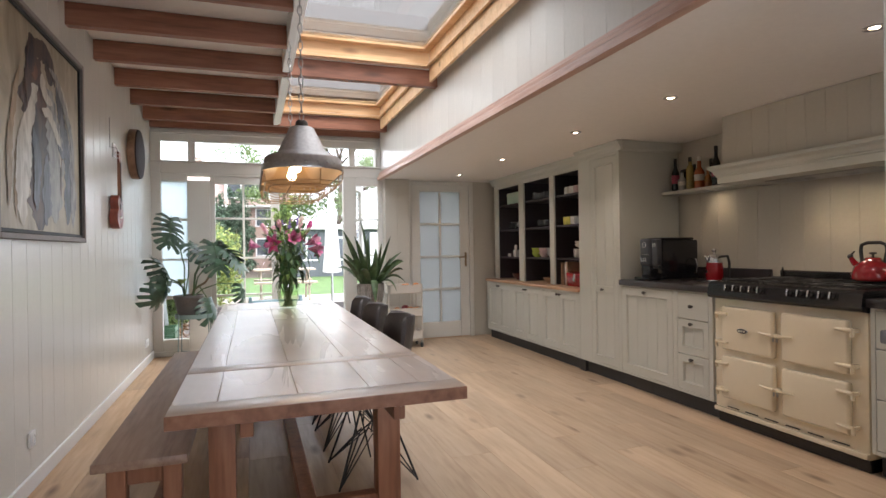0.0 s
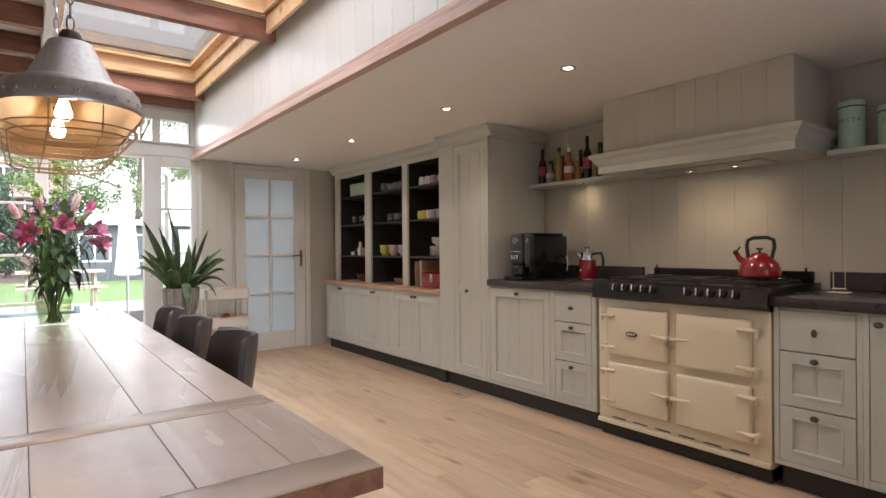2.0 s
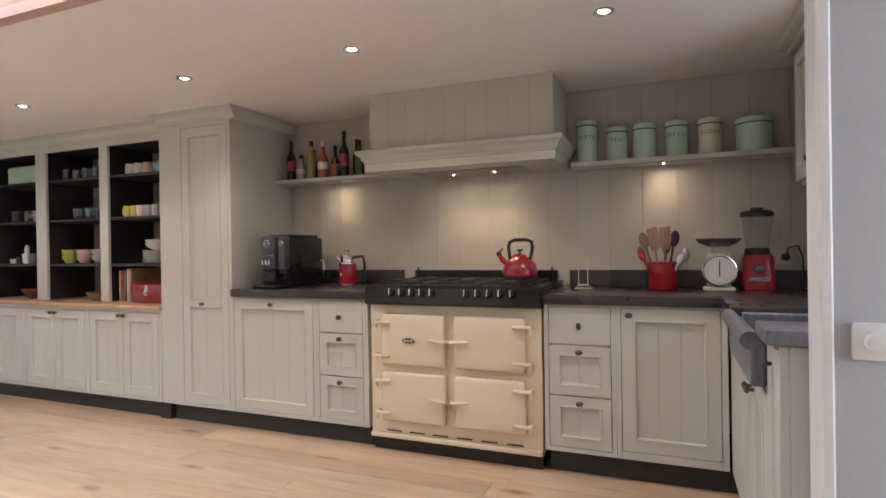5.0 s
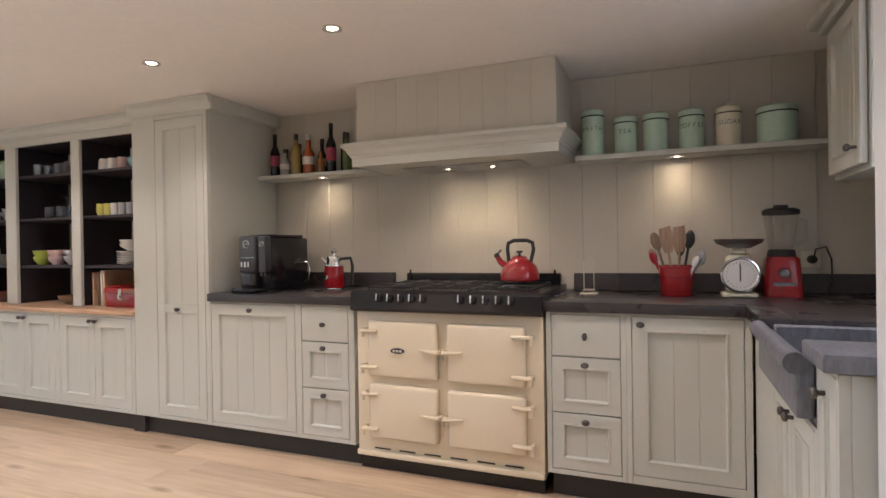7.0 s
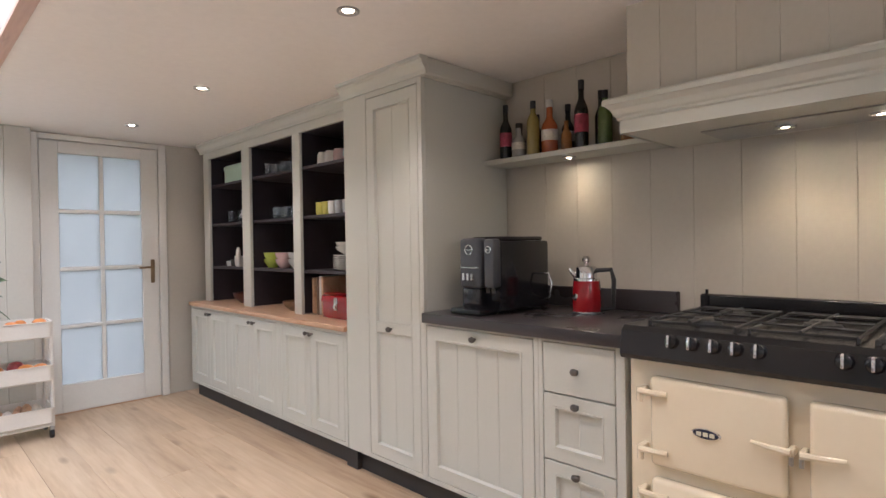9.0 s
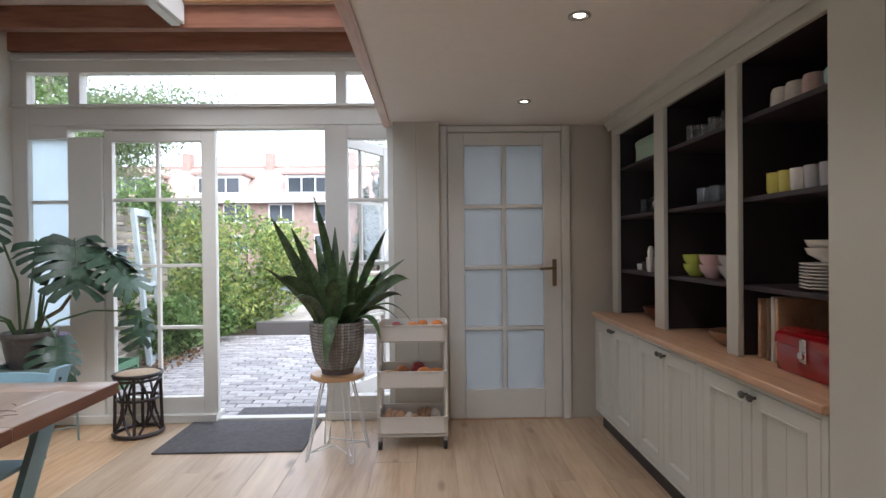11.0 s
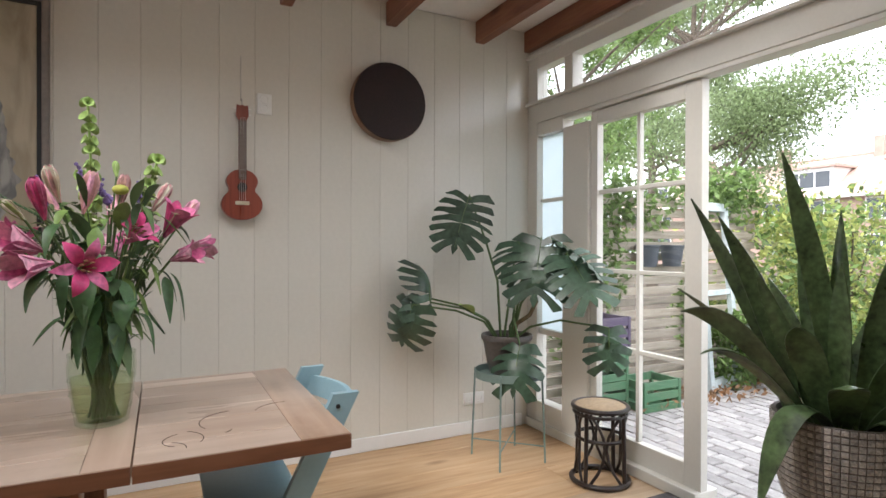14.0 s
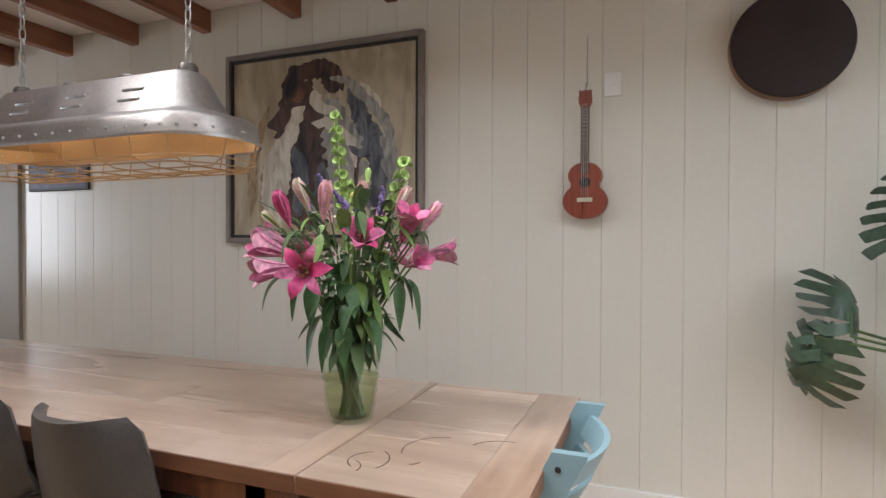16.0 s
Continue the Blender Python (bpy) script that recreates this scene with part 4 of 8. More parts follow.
def slab(y0, y1, end_first, end_last, rows):
    """A framed piece of table top: cross rails at its ends and boards lengthwise between them."""
    c0, c1 = y0 + end_first, y1 - end_last
    if end_first:
        part("cross_rail", bx(TX0, TX1, y0, c0 - 0.0006, TZ - 0.045, TZ, 0.0015, 2), TABLE_X, tb)
    if end_last:
        part("cross_rail", bx(TX0, TX1, c1 + 0.0006, y1, TZ - 0.045, TZ, 0.0015, 2), TABLE_X, tb)
    edges = (TX0, TX0 + 0.13, TX0 + 0.37, TX0 + 0.60, TX1 - 0.13, TX1)
    for i in range(5):
        cuts = [c0, *[c0 + (c1 - c0) * q for q in rows[i]], c1]
        for p0, p1 in zip(cuts, cuts[1:]):
            part("top_board", bx(edges[i] + 0.0004, edges[i + 1] - 0.0004, p0 + 0.0004, p1 - 0.0004, TZ - 0.044, TZ - 0.0004, 0.0012), TABLE_TOP, tb)


slab(2.64, 5.008, 0.10, 0.10, ((), (), (0.68,), (), ()))
slab(2.08, 2.636, 0.11, 0.0, ((), (), (), (), ()))
slab(5.012, 5.54, 0.0, 0.135, ((), (), (), (), ()))
part("apron", bx(TX0 + 0.07, TX0 + 0.1, 2.75, 4.87, 0.59, 0.689, 0.003), TABLE_LEG, tb)
part("apron", bx(TX1 - 0.1, TX1 - 0.07, 2.75, 4.87, 0.59, 0.689, 0.003), TABLE_LEG, tb)
part("apron", bx(TX0 + 0.1, TX1 - 0.1, 2.75, 2.78, 0.59, 0.689, 0.003), TABLE_LEG, tb)
part("apron", bx(TX0 + 0.1, TX1 - 0.1, 4.84, 4.87, 0.59, 0.689, 0.003), TABLE_LEG, tb)
for x in (0.90, 1.57):
    for y in (2.70, 4.80):
        part("leg", bx(x, x + 0.1, y, y + 0.1, 0, 0.689, 0.006, 2), TABLE_LEG, tb)
    for a, b in ((2.12, 3.0), (4.6, 5.5)):
        part("leaf_runner", bx(x + 0.13 if x < 1 else x - 0.07, x + 0.17 if x < 1 else x - 0.03, a, b, 0.635, 0.688, 0.003), TABLE_LEG, tb)
for y in (2.72, 4.82):
    part("stretcher", bx(1.0, 1.57, y, y + 0.06, 0.06, 0.14, 0.004), TABLE_LEG, tb)
part("stretcher", bx(1.25, 1.32, 2.78, 4.82, 0.07, 0.13, 0.004), TABLE_LEG, tb)

for a, b in ((2.08, 2.636), (2.64, 5.008), (5.012, 5.54)):
    for x in (TX0 - 0.0025, TX1):
        part("edge_band", bx(x, x + 0.0025, a, b, TZ - 0.044, TZ - 0.003, 0.0008), TABLE_EDGE, tb, "red-brown varnished edge")
for y in (TY0 - 0.0025, TY1):
    part("edge_band", bx(TX0 - 0.0025, TX1 + 0.0025, y, y + 0.0025, TZ - 0.044, TZ - 0.003, 0.0008), TABLE_EDGE, tb, "red-brown varnished edge")

CRACK = paint("dark_crack", (0.05, 0.03, 0.022), 0.8, 0.2)
for cx, cy, r, a0, a1 in ((1.60, 5.13, 0.055, 200, 330), (1.60, 5.10, 0.075, 60, 150), (1.48, 5.27, 0.10, 185, 300), (1.44, 5.42, 0.09, 170, 250), (1.66, 5.08, 0.05, 80, 160), (1.56, 5.22, 0.03, 20, 80)):
    pts = [(cx + r * math.cos(radians(a0 + (a1 - a0) * q / 10)), cy + r * math.sin(radians(a0 + (a1 - a0) * q / 10)), TZ - 0.0008) for q in range(11)]
    part("crack", tube(pts, 0.0016, 5), CRACK, tb, "curved dark crack in the wood")
bn = thing("bench", (0, 0, 0), "long brown wooden bench along the table", "bench")
part("seat", bx(0.53, 0.84, 2.57, 4.84, 0.425, 0.46, 0.006, 2), wood("bench_wood", (0.17, 0.10, 0.07), (0.27, 0.17, 0.12), (0.36, 0.25, 0.18), 1, 8, 0.4, 0.05, 0.1, False), bn)
for x in (0.56, 0.745):
    for y in (2.65, 4.70):
        part("leg", bx(x, x + 0.065, y, y + 0.065, 0, 0.424, 0.005), TABLE_LEG, bn)
for y in (2.66, 4.71):
    part("apron", bx(0.626, 0.744, y, y + 0.045, 0.34, 0.424, 0.003), TABLE_LEG, bn)
part("stretcher", bx(0.665, 0.705, 2.70, 4.71, 0.10, 0.16, 0.003), TABLE_LEG, bn)


def shell_chair(loc, rz):
    """A leather bucket chair on a black wire frame; it faces local -x."""
    c = thing("dining_chair", loc, "dark grey leather bucket chair on black wire legs", "chair", "chairs along the table", rz)
    n, bm = 13, bmesh.new()
    prof = [(-0.22, 0.44), (-0.15, 0.452), (-0.05, 0.445), (0.05, 0.435), (0.12, 0.445), (0.17, 0.49), (0.20, 0.57), (0.22, 0.67), (0.235, 0.76), (0.243, 0.815), (0.246, 0.83)]
    wid = [0.19, 0.215, 0.225, 0.228, 0.228, 0.228, 0.225, 0.22, 0.205, 0.185, 0.165]
    rows = []
    for k, ((x, z), w) in enumerate(zip(prof, wid)):
        row = []
        for i in range(n):
            u = -1 + 2 * i / (n - 1)
            curl = abs(u) ** 2.6
            lift = 0.10 * curl if k < 5 else 0.04 * curl
            fwd = -0.085 * curl if k >= 5 else 0.0
            row.append(bm.verts.new((x + fwd, u * w, z + lift - (0.03 * abs(u) ** 4 if k > 8 else 0))))
        rows.append(row)
    for a, b in zip(rows, rows[1:]):
        for i in range(n - 1):
            bm.faces.new((a[i], a[i + 1], b[i + 1], b[i]))
    bmesh.ops.recalc_face_normals(bm, faces=bm.faces[:])
    bmesh.ops.solidify(bm, geom=bm.faces[:], thickness=0.022)
    bmesh.ops.recalc_face_normals(bm, faces=bm.faces[:])
    part("shell", bm, LEATHER, c, smooth=70)
    wire = []
    for s in (-1, 1):
        for x, fx in ((-0.15, -0.2), (0.12, 0.2)):
            part("leg", tube([(x * 0.4, s * 0.12, 0.425), (fx, s * 0.2, 0.005)], 0.0055, 6), MATT_BLACK, c)
            wire.append(tube([(x * 0.6, s * 0.13, 0.42), (fx * 0.2, s * 0.19, 0.02 + 0.13)], 0.004, 6))
        wire.append(tube([(-0.2, s * 0.2, 0.01), (0.0, s * 0.05, 0.22), (0.2, s * 0.2, 0.01)], 0.004, 6))
        wire.append(tube([(-0.16, s * 0.14, 0.43), (0.14, s * 0.14, 0.42)], 0.005, 6))
        wire.append(tube([(s * 0.2, -0.2, 0.01), (s * 0.05, 0.0, 0.24), (s * 0.2, 0.2, 0.01)], 0.004, 6))
        wire.append(tube([(s * 0.13, -0.14, 0.425), (s * 0.13, 0.14, 0.425)], 0.005, 6))
        wire.append(tube([(-0.2, s * 0.2, 0.01), (0.12, -s * 0.12, 0.42)], 0.004, 6))
    part("wire_frame", merge(*wire), MATT_BLACK, c, "black bent wire bracing")
    return c


ch = shell_chair((1.66, 3.30, 0), 0)
for yy, rr in ((3.88, 1), (4.41, -2)):
    copy_thing(ch, pose(1.65, yy, 0, 0, 0, rr))

# ---- unseen windows: inferred over the sink, added to light the dining end
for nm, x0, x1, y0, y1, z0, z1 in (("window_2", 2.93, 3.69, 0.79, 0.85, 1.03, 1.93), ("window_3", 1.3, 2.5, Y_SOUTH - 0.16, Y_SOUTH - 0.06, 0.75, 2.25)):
    w = thing(nm, (0, 0, 0), "unseen plain white framed window letting in daylight", "window", kind="structure")
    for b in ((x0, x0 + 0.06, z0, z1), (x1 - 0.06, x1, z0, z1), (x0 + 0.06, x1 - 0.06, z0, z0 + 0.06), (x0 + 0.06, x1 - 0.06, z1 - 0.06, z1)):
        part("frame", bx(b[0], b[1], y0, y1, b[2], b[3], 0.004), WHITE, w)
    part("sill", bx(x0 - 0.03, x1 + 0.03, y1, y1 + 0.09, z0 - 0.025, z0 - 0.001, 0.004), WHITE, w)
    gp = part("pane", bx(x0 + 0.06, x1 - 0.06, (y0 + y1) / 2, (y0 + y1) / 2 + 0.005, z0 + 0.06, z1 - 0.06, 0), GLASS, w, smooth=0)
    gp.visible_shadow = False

# ---------------------------------------------------------------- dining corner
def words(text, size, m, parent, material, depth=0.001):
    """Lettering as a mesh part in the plane m."""
    cu = bpy.data.curves.new("letters", "FONT")
    cu.body, cu.size, cu.extrude, cu.align_x, cu.align_y = text, size, depth, "CENTER", "CENTER"
    tmp = bpy.data.objects.new("letters", cu)
    scene.collection.objects.link(tmp)
    bpy.context.view_layer.update()
    me = bpy.data.meshes.new_from_object(tmp.evaluated_get(bpy.context.evaluated_depsgraph_get()))
    bpy.data.objects.remove(tmp)
    me.materials.clear()
    me.materials.append(material)
    me.transform(m)
    ob = new("lettering", me)
    ob.parent = parent
    return ob


def stadium(hw, hl, z, n=12, r=None):
    """A ring of points round a rounded rectangle, long in y."""
    r = min(hw, hl) if r is None else r
    pts = []
    for cx, cy, a0 in ((hw - r, hl - r, 0), (-hw + r, hl - r, 90), (-hw + r, -hl + r, 180), (hw - r, -hl + r, 270)):
        for k in range(n):
            a = radians(a0 + 90 * k / (n - 1))
            pts.append((cx + r * math.cos(a), cy + r * math.sin(a), z))
    return pts


def loft(loops, cap_last=False, cap_first=False):
    bm = bmesh.new()
    rows = [[bm.verts.new(p) for p in lp] for lp in loops]
    for a, b in zip(rows, rows[1:]):
        k = len(a)
        for i in range(k):
            bm.faces.new((a[i], a[(i + 1) % k], b[(i + 1) % k], b[i]))
    if cap_last:
        bm.faces.new(rows[-1])
    if cap_first:
        bm.faces.new(rows[0][::-1])
    bmesh.ops.recalc_face_normals(bm, faces=bm.faces[:])
    return bm


pl = thing("pendant_lamp", (1.335, 3.845, 0), "long galvanised industrial pendant lamp with wire cage, lit", "lamp")
HW, HL = 0.205, 0.67
part("rim_shade", loft([stadium(HW + 0.006, HL + 0.006, 1.604, r=0.2), stadium(HW + 0.006, HL + 0.006, 1.613, r=0.2), stadium(HW, HL, 1.615, r=0.2), stadium(HW - 0.008, HL - 0.008, 1.668, r=0.185), stadium(HW - 0.022, HL - 0.024, 1.684, r=0.17), stadium(0.126, HL - 0.10, 1.708, r=0.11)]), GALV, pl, smooth=50)
part("upper_shade", loft([stadium(0.130, HL - 0.10, 1.706, r=0.10), stadium(0.124, HL - 0.115, 1.716, r=0.10), stadium(0.064, HL - 0.19, 1.845, r=0.05), stadium(0.056, HL - 0.20, 1.852, r=0.045)], cap_last=True), GALV, pl, smooth=35)
part("inner_reflector", loft([stadium(HW - 0.004, HL - 0.004, 1.606, r=0.19), stadium(HW - 0.016, HL - 0.02, 1.66, r=0.17), stadium(0.118, HL - 0.13, 1.70, r=0.10), stadium(0.052, HL - 0.22, 1.83, r=0.04)], cap_last=True), COPPERY, pl, "warm gold inner reflector", 50)
for y in (-0.145, 0.145):
    part("vent_cap", lathe([(0.022, 1.85), (0.022, 1.866), (0.03, 1.868), (0.03, 1.874), (0.012, 1.882), (0, 1.883)], 16, (0, y, 0)), GALV, pl)
ring = stadium(HW, HL, 1.636, 7, 0.2)
for k in range(0, 28):
    a, b = Vector(ring[k]), Vector(ring[(k + 1) % 28])
    steps = max(1, round((b - a).length / 0.085))
    for q in range(steps):
        p = a.lerp(b, q / steps)
        part("rivet", ball(0.0075, (p.x * 0.985, p.y * 0.992, p.z), sub=1), STEEL, pl)
for s in (-1, 1):
    for y in (-0.28, 0.0, 0.28):
        for dz in (0.0, 0.04):
            z = 1.75 + dz
            xx = s * (0.124 - (z - 1.716) * 0.465)
            part("louvre", moved(merge(bx(-0.008, 0.006, y - 0.05, y + 0.05, z - 0.006, z + 0.006, 0.005, 2)), Matrix.Translation((xx, 0, 0))), GALV, pl)
for y in (-0.431, 0.431):
    part("chain_cap", lathe([(0.033, 1.845), (0.033, 1.872), (0.026, 1.885), (0, 1.886)], 16, (0, y, 0)), PEWTER, pl)
    for k in range(18):
        z = 1.912 + 0.047 * k
        link = [(0.011 * math.cos(a * math.pi / 6), 0, 0.029 * math.sin(a * math.pi / 6)) for a in range(12)]
        part("chain_link", moved(tube(link, 0.0032, 6, True), Matrix.Translation((0, y, z)) @ Matrix.Rotation(radians(90 * (k % 2)), 4, "Z")), STEEL, pl)
for z, f in ((1.545, 0.93), (1.525, 0.84)):
    part("cage_wire", tube(stadium(HW * f, HL * (1 - (1 - f) * 0.4), z, 6, 0.18 * f), 0.003, 6, True), COPPERY, pl)
for y in [-0.55 + 0.157 * k for k in range(8)]:
    part("cage_wire", tube([(-HW + 0.005, y, 1.602), (-HW * 0.93, y, 1.545), (-HW * 0.6, y, 1.52), (HW * 0.6, y, 1.52), (HW * 0.93, y, 1.545), (HW - 0.005, y, 1.602)], 0.0026, 6), COPPERY, pl)
for x in (-0.07, 0.07):
    part("cage_wire", tube([(x, -HL + 0.01, 1.602), (x, -HL * 0.96, 1.545), (x, -HL * 0.9, 1.52), (x, HL * 0.9, 1.52), (x, HL * 0.96, 1.545), (x, HL - 0.01, 1.602)], 0.0026, 6), COPPERY, pl)
BULB = glow("filament_glow", (1.0, 0.74, 0.42), 5)
for y in (-0.40, 0.0, 0.40):
    part("bulb", lathe([(0, 1.663), (0.02, 1.668), (0.030, 1.685), (0.031, 1.70), (0.021, 1.73), (0.015, 1.75)], 16, (0, y, 0)), BULB, pl, "glowing bulb")
    part("socket", lathe([(0.02, 1.75), (0.02, 1.80), (0, 1.80)], 12, (0, y, 0)), MATT_BLACK, pl)
    lamp("bulb_light", "POINT", pose(1.335, 3.845 + y, 1.63), 0.24, (1.0, 0.72, 0.42), r=0.03)

# ---- vase of lilies
PINK_EDGE = paint("rose_lily_petal", (0.68, 0.34, 0.45), 0.5, 0.4, 26, 70, 0.05, spread=0.25)
PINK = paint("pink_lily_petal", (0.55, 0.13, 0.28), 0.5, 0.5, 26, 70, 0.05, spread=0.25)
PALE_PINK = paint("pale_pink_bud", (0.66, 0.38, 0.38), 0.5, 0.3, 26, 70, 0.05, spread=0.2)
WHITE_FLOWER = paint("creamy_white_petal", (0.68, 0.66, 0.54), 0.6, 0.12, 26, 70, 0.05, spread=0.15)
LIME = paint("lime_green_bell", (0.30, 0.43, 0.13), 0.5, 0.25, 26, 70, 0.05, spread=0.25)
PURPLE = paint("purple_blossom", (0.20, 0.14, 0.36), 0.6, 0.3, 40, 90, 0.05, spread=0.2)
DARK_LEAF = paint("dark_bouquet_leaf", (0.045, 0.105, 0.035), 0.45, 0.35, 18, 60, 0.05, spread=0.4)
HEDGE_YELLOW = paint("yellow_green_button", (0.45, 0.46, 0.09), 0.7, 0.2, 40, 120, 0.2)
FRESH_LEAF = paint("fresh_green_leaf", (0.13, 0.22, 0.05), 0.45, 0.3, 18, 60, 0.05, spread=0.3)
VASE_GLASS = clear_glass("vase_glass", (0.94, 0.97, 0.92), 0.12)


def blade(base, tip, width, bend=0.0, n=7, cup=0.25, fold=0.5, side=None, peak=0.45, ctrl=None, strap=False):
    """A leaf or petal from base to tip, broadest at peak, sagging by bend."""
    bm = bmesh.new()
    base, tip = Vector(base), Vector(tip)
    d = tip - base
    s = side or d.cross(Vector((0, 0, 1)))
    s = Vector(s)
    s = (s - d * (s.dot(d) / d.length_squared))
    s = s.normalized() if s.length > 1e-5 else d.orthogonal().normalized()
    nrm = s.cross(d).normalized()
    rows = []
    for i in range(n + 1):
        t = i / n
        w = width * 0.5 * (math.sin(math.pi * min(1, t / peak) / 2) if t < peak else math.cos(math.pi * (t - peak) / (1 - peak) / 2)) ** 0.8
        if strap:
            w = width * 0.5 * (0.3 + 0.7 * math.sin(math.pi * t / peak / 2) if t < peak else max(0.0, 1 - ((t - peak) / (1 - peak)) ** 2.2))
        w = max(w, width * 0.03)
        c = base + d * t + Vector((0, 0, bend)) * (t * t) - nrm * 0.0
        c += nrm * math.sin(math.pi * t) * cup * d.length * 0.15
        if ctrl is not None:
            c = base * (1 - t) ** 2 + Vector(ctrl) * (2 * t * (1 - t)) + tip * t * t
        rows.append([bm.verts.new(c - s * w + nrm * w * fold), bm.verts.new(c), bm.verts.new(c + s * w + nrm * w * fold)])
    for a, b in zip(rows, rows[1:]):
        for k in range(2):
            bm.faces.new((a[k], a[k + 1], b[k + 1], b[k]))
    return bm


def thick(bm, t=0.0015):
    bmesh.ops.recalc_face_normals(bm, faces=bm.faces[:])
    bmesh.ops.solidify(bm, geom=bm.faces[:], thickness=t)
    return bm


vs = thing("flower_vase", (1.338, 4.92, TZ), "clear glass vase filled with pink lilies and greenery", "vase")
part("glass", lathe([(r * 1.13, z * 1.05) for r, z in ((0, 0.0), (0.054, 0.0), (0.060, 0.004), (0.068, 0.06), (0.076, 0.13), (0.078, 0.165), (0.075, 0.178), (0.077, 0.196), (0.074, 0.196), (0.071, 0.178), (0.074, 0.165), (0.072, 0.13), (0.064, 0.06), (0.055, 0.014), (0, 0.014))], 36), VASE_GLASS, vs, "clear ribbed glass")
for z, r in ((0.047, 0.0752), (0.089, 0.0808), (0.131, 0.0857)):
    part("glass_rib", tube([(r * math.cos(a * math.pi / 16), r * math.sin(a * math.pi / 16), z) for a in range(32)], 0.0022, 6, True), VASE_GLASS, vs)
WATER = clear_glass("vase_water", (0.90, 0.94, 0.79), 0.1)
part("water", lathe([(0, 0.0155), (0.060, 0.0155), (0.070, 0.063), (0.079, 0.135), (0, 0.135)], 24), WATER, vs)
random.seed(11)


def spray(u, w, z):
    """A place in the bouquet: sideways and forwards as seen from the garden end, and height over the table."""
    return Vector((-0.51 * u + 0.86 * w, 0.86 * u + 0.51 * w, z))


def bloom_stem(at, r=0.003):
    at = Vector(at)
    part("stem", tube([at, (at.x * 0.62, at.y * 0.62, at.z * 0.8), (at.x * 0.22, at.y * 0.22, 0.26), (at.x * 0.10, at.y * 0.10, 0.17), (-at.x * 0.12, -at.y * 0.12, 0.02)], r, 6), STEM, vs)


def lily(at, facing, size, flare, inner, outer):
    """Six petals that leave a narrow throat and curl back; flare 0 is a closed bud, 1 a flat star."""
    at, f = Vector(at), Vector(facing).normalized()
    a_ = f.orthogonal().normalized()
    b_ = f.cross(a_)
    roll = random.uniform(0, 1)
    for k in range(6):
        a = math.pi * k / 3 + roll
        o = a_ * math.cos(a) + b_ * math.sin(a)
        tip = at + f * size * (1.05 - 0.55 * flare * flare) + o * size * (0.05 + 0.78 * flare)
        ctrl = at + f * size * (0.78 + 0.08 * (k % 2)) + o * size * (0.16 + 0.20 * flare)
        bm = blade(at + o * 0.004, tip, size * (0.40 if k % 2 else 0.30), n=9, fold=-0.30, side=f.cross(o), peak=0.55, ctrl=ctrl)
        part("petal", thick(bm, 0.0011), inner if k % 2 else outer, vs, smooth=80)
    if flare > 0.5:
        ends = [at + f * size * 0.66 + (a_ * math.cos(a) + b_ * math.sin(a)) * size * 0.15 for a in (0, 1.05, 2.1, 3.15, 4.2, 5.25)]
        part("stamens", merge(*[tube([at, e], 0.0011, 4) for e in ends]), LIME, vs)
        part("anthers", merge(*[ball(0.0042, e, (1, 1.6, 0.8), 1) for e in ends]), ANTHER, vs, "rust brown anthers")
    bloom_stem(at)


ANTHER = paint("rust_brown_anther", (0.16, 0.06, 0.03), 0.8, 0.2)
DEEP_PINK = paint("magenta_lily_petal", (0.50, 0.045, 0.17), 0.5, 0.35, 26, 70, 0.05, spread=0.2)
FRONT = spray(0, 1, 0)
RIGHT = spray(1, 0, 0)
lily(spray(-0.12, 0.13, 0.455), FRONT + RIGHT * -0.15 + Vector((0, 0, 0.10)), 0.098, 1.0, DEEP_PINK, PINK)
lily(spray(-0.17, 0.05, 0.50), -RIGHT + FRONT * 0.3 + Vector((0, 0, 0.35)), 0.130, 0.42, PINK_EDGE, PINK)
lily(spray(-0.16, 0.08, 0.47), -RIGHT + FRONT * 0.4 + Vector((0, 0, -0.12)), 0.125, 0.42, PINK_EDGE, PINK)
lily(spray(0.02, 0.08, 0.52), FRONT + RIGHT * 0.25 + Vector((0, 0, 0.8)), 0.105, 0.72, PINK, DEEP_PINK)
lily(spray(0.15, 0.06, 0.54), RIGHT * 0.3 + FRONT * 0.5 + Vector((0, 0, 1.0)), 0.125, 0.52, PINK, DEEP_PINK)
lily(spray(0.16, 0.08, 0.47), RIGHT * 0.4 + FRONT * 0.7 + Vector((0, 0, 0.25)), 0.10, 0.48, PINK, PINK_EDGE)
lily(spray(0.21, 0.04, 0.50), RIGHT + FRONT * 0.2 + Vector((0, 0, 0.12)), 0.115, 0.42, PINK_EDGE, PINK)
lily(spray(-0.10, -0.15, 0.50), -FRONT + RIGHT * -0.4 + Vector((0, 0, 0.15)), 0.11, 0.9, PINK, DEEP_PINK)
lily(spray(0.12, -0.16, 0.49), -FRONT + RIGHT * 0.5 + Vector((0, 0, 0.2)), 0.11, 0.7, PINK_EDGE, PINK)
lily(spray(-0.19, -0.08, 0.53), -RIGHT - FRONT * 0.5 + Vector((0, 0, 0.3)), 0.11, 0.6, PINK, PINK_EDGE)
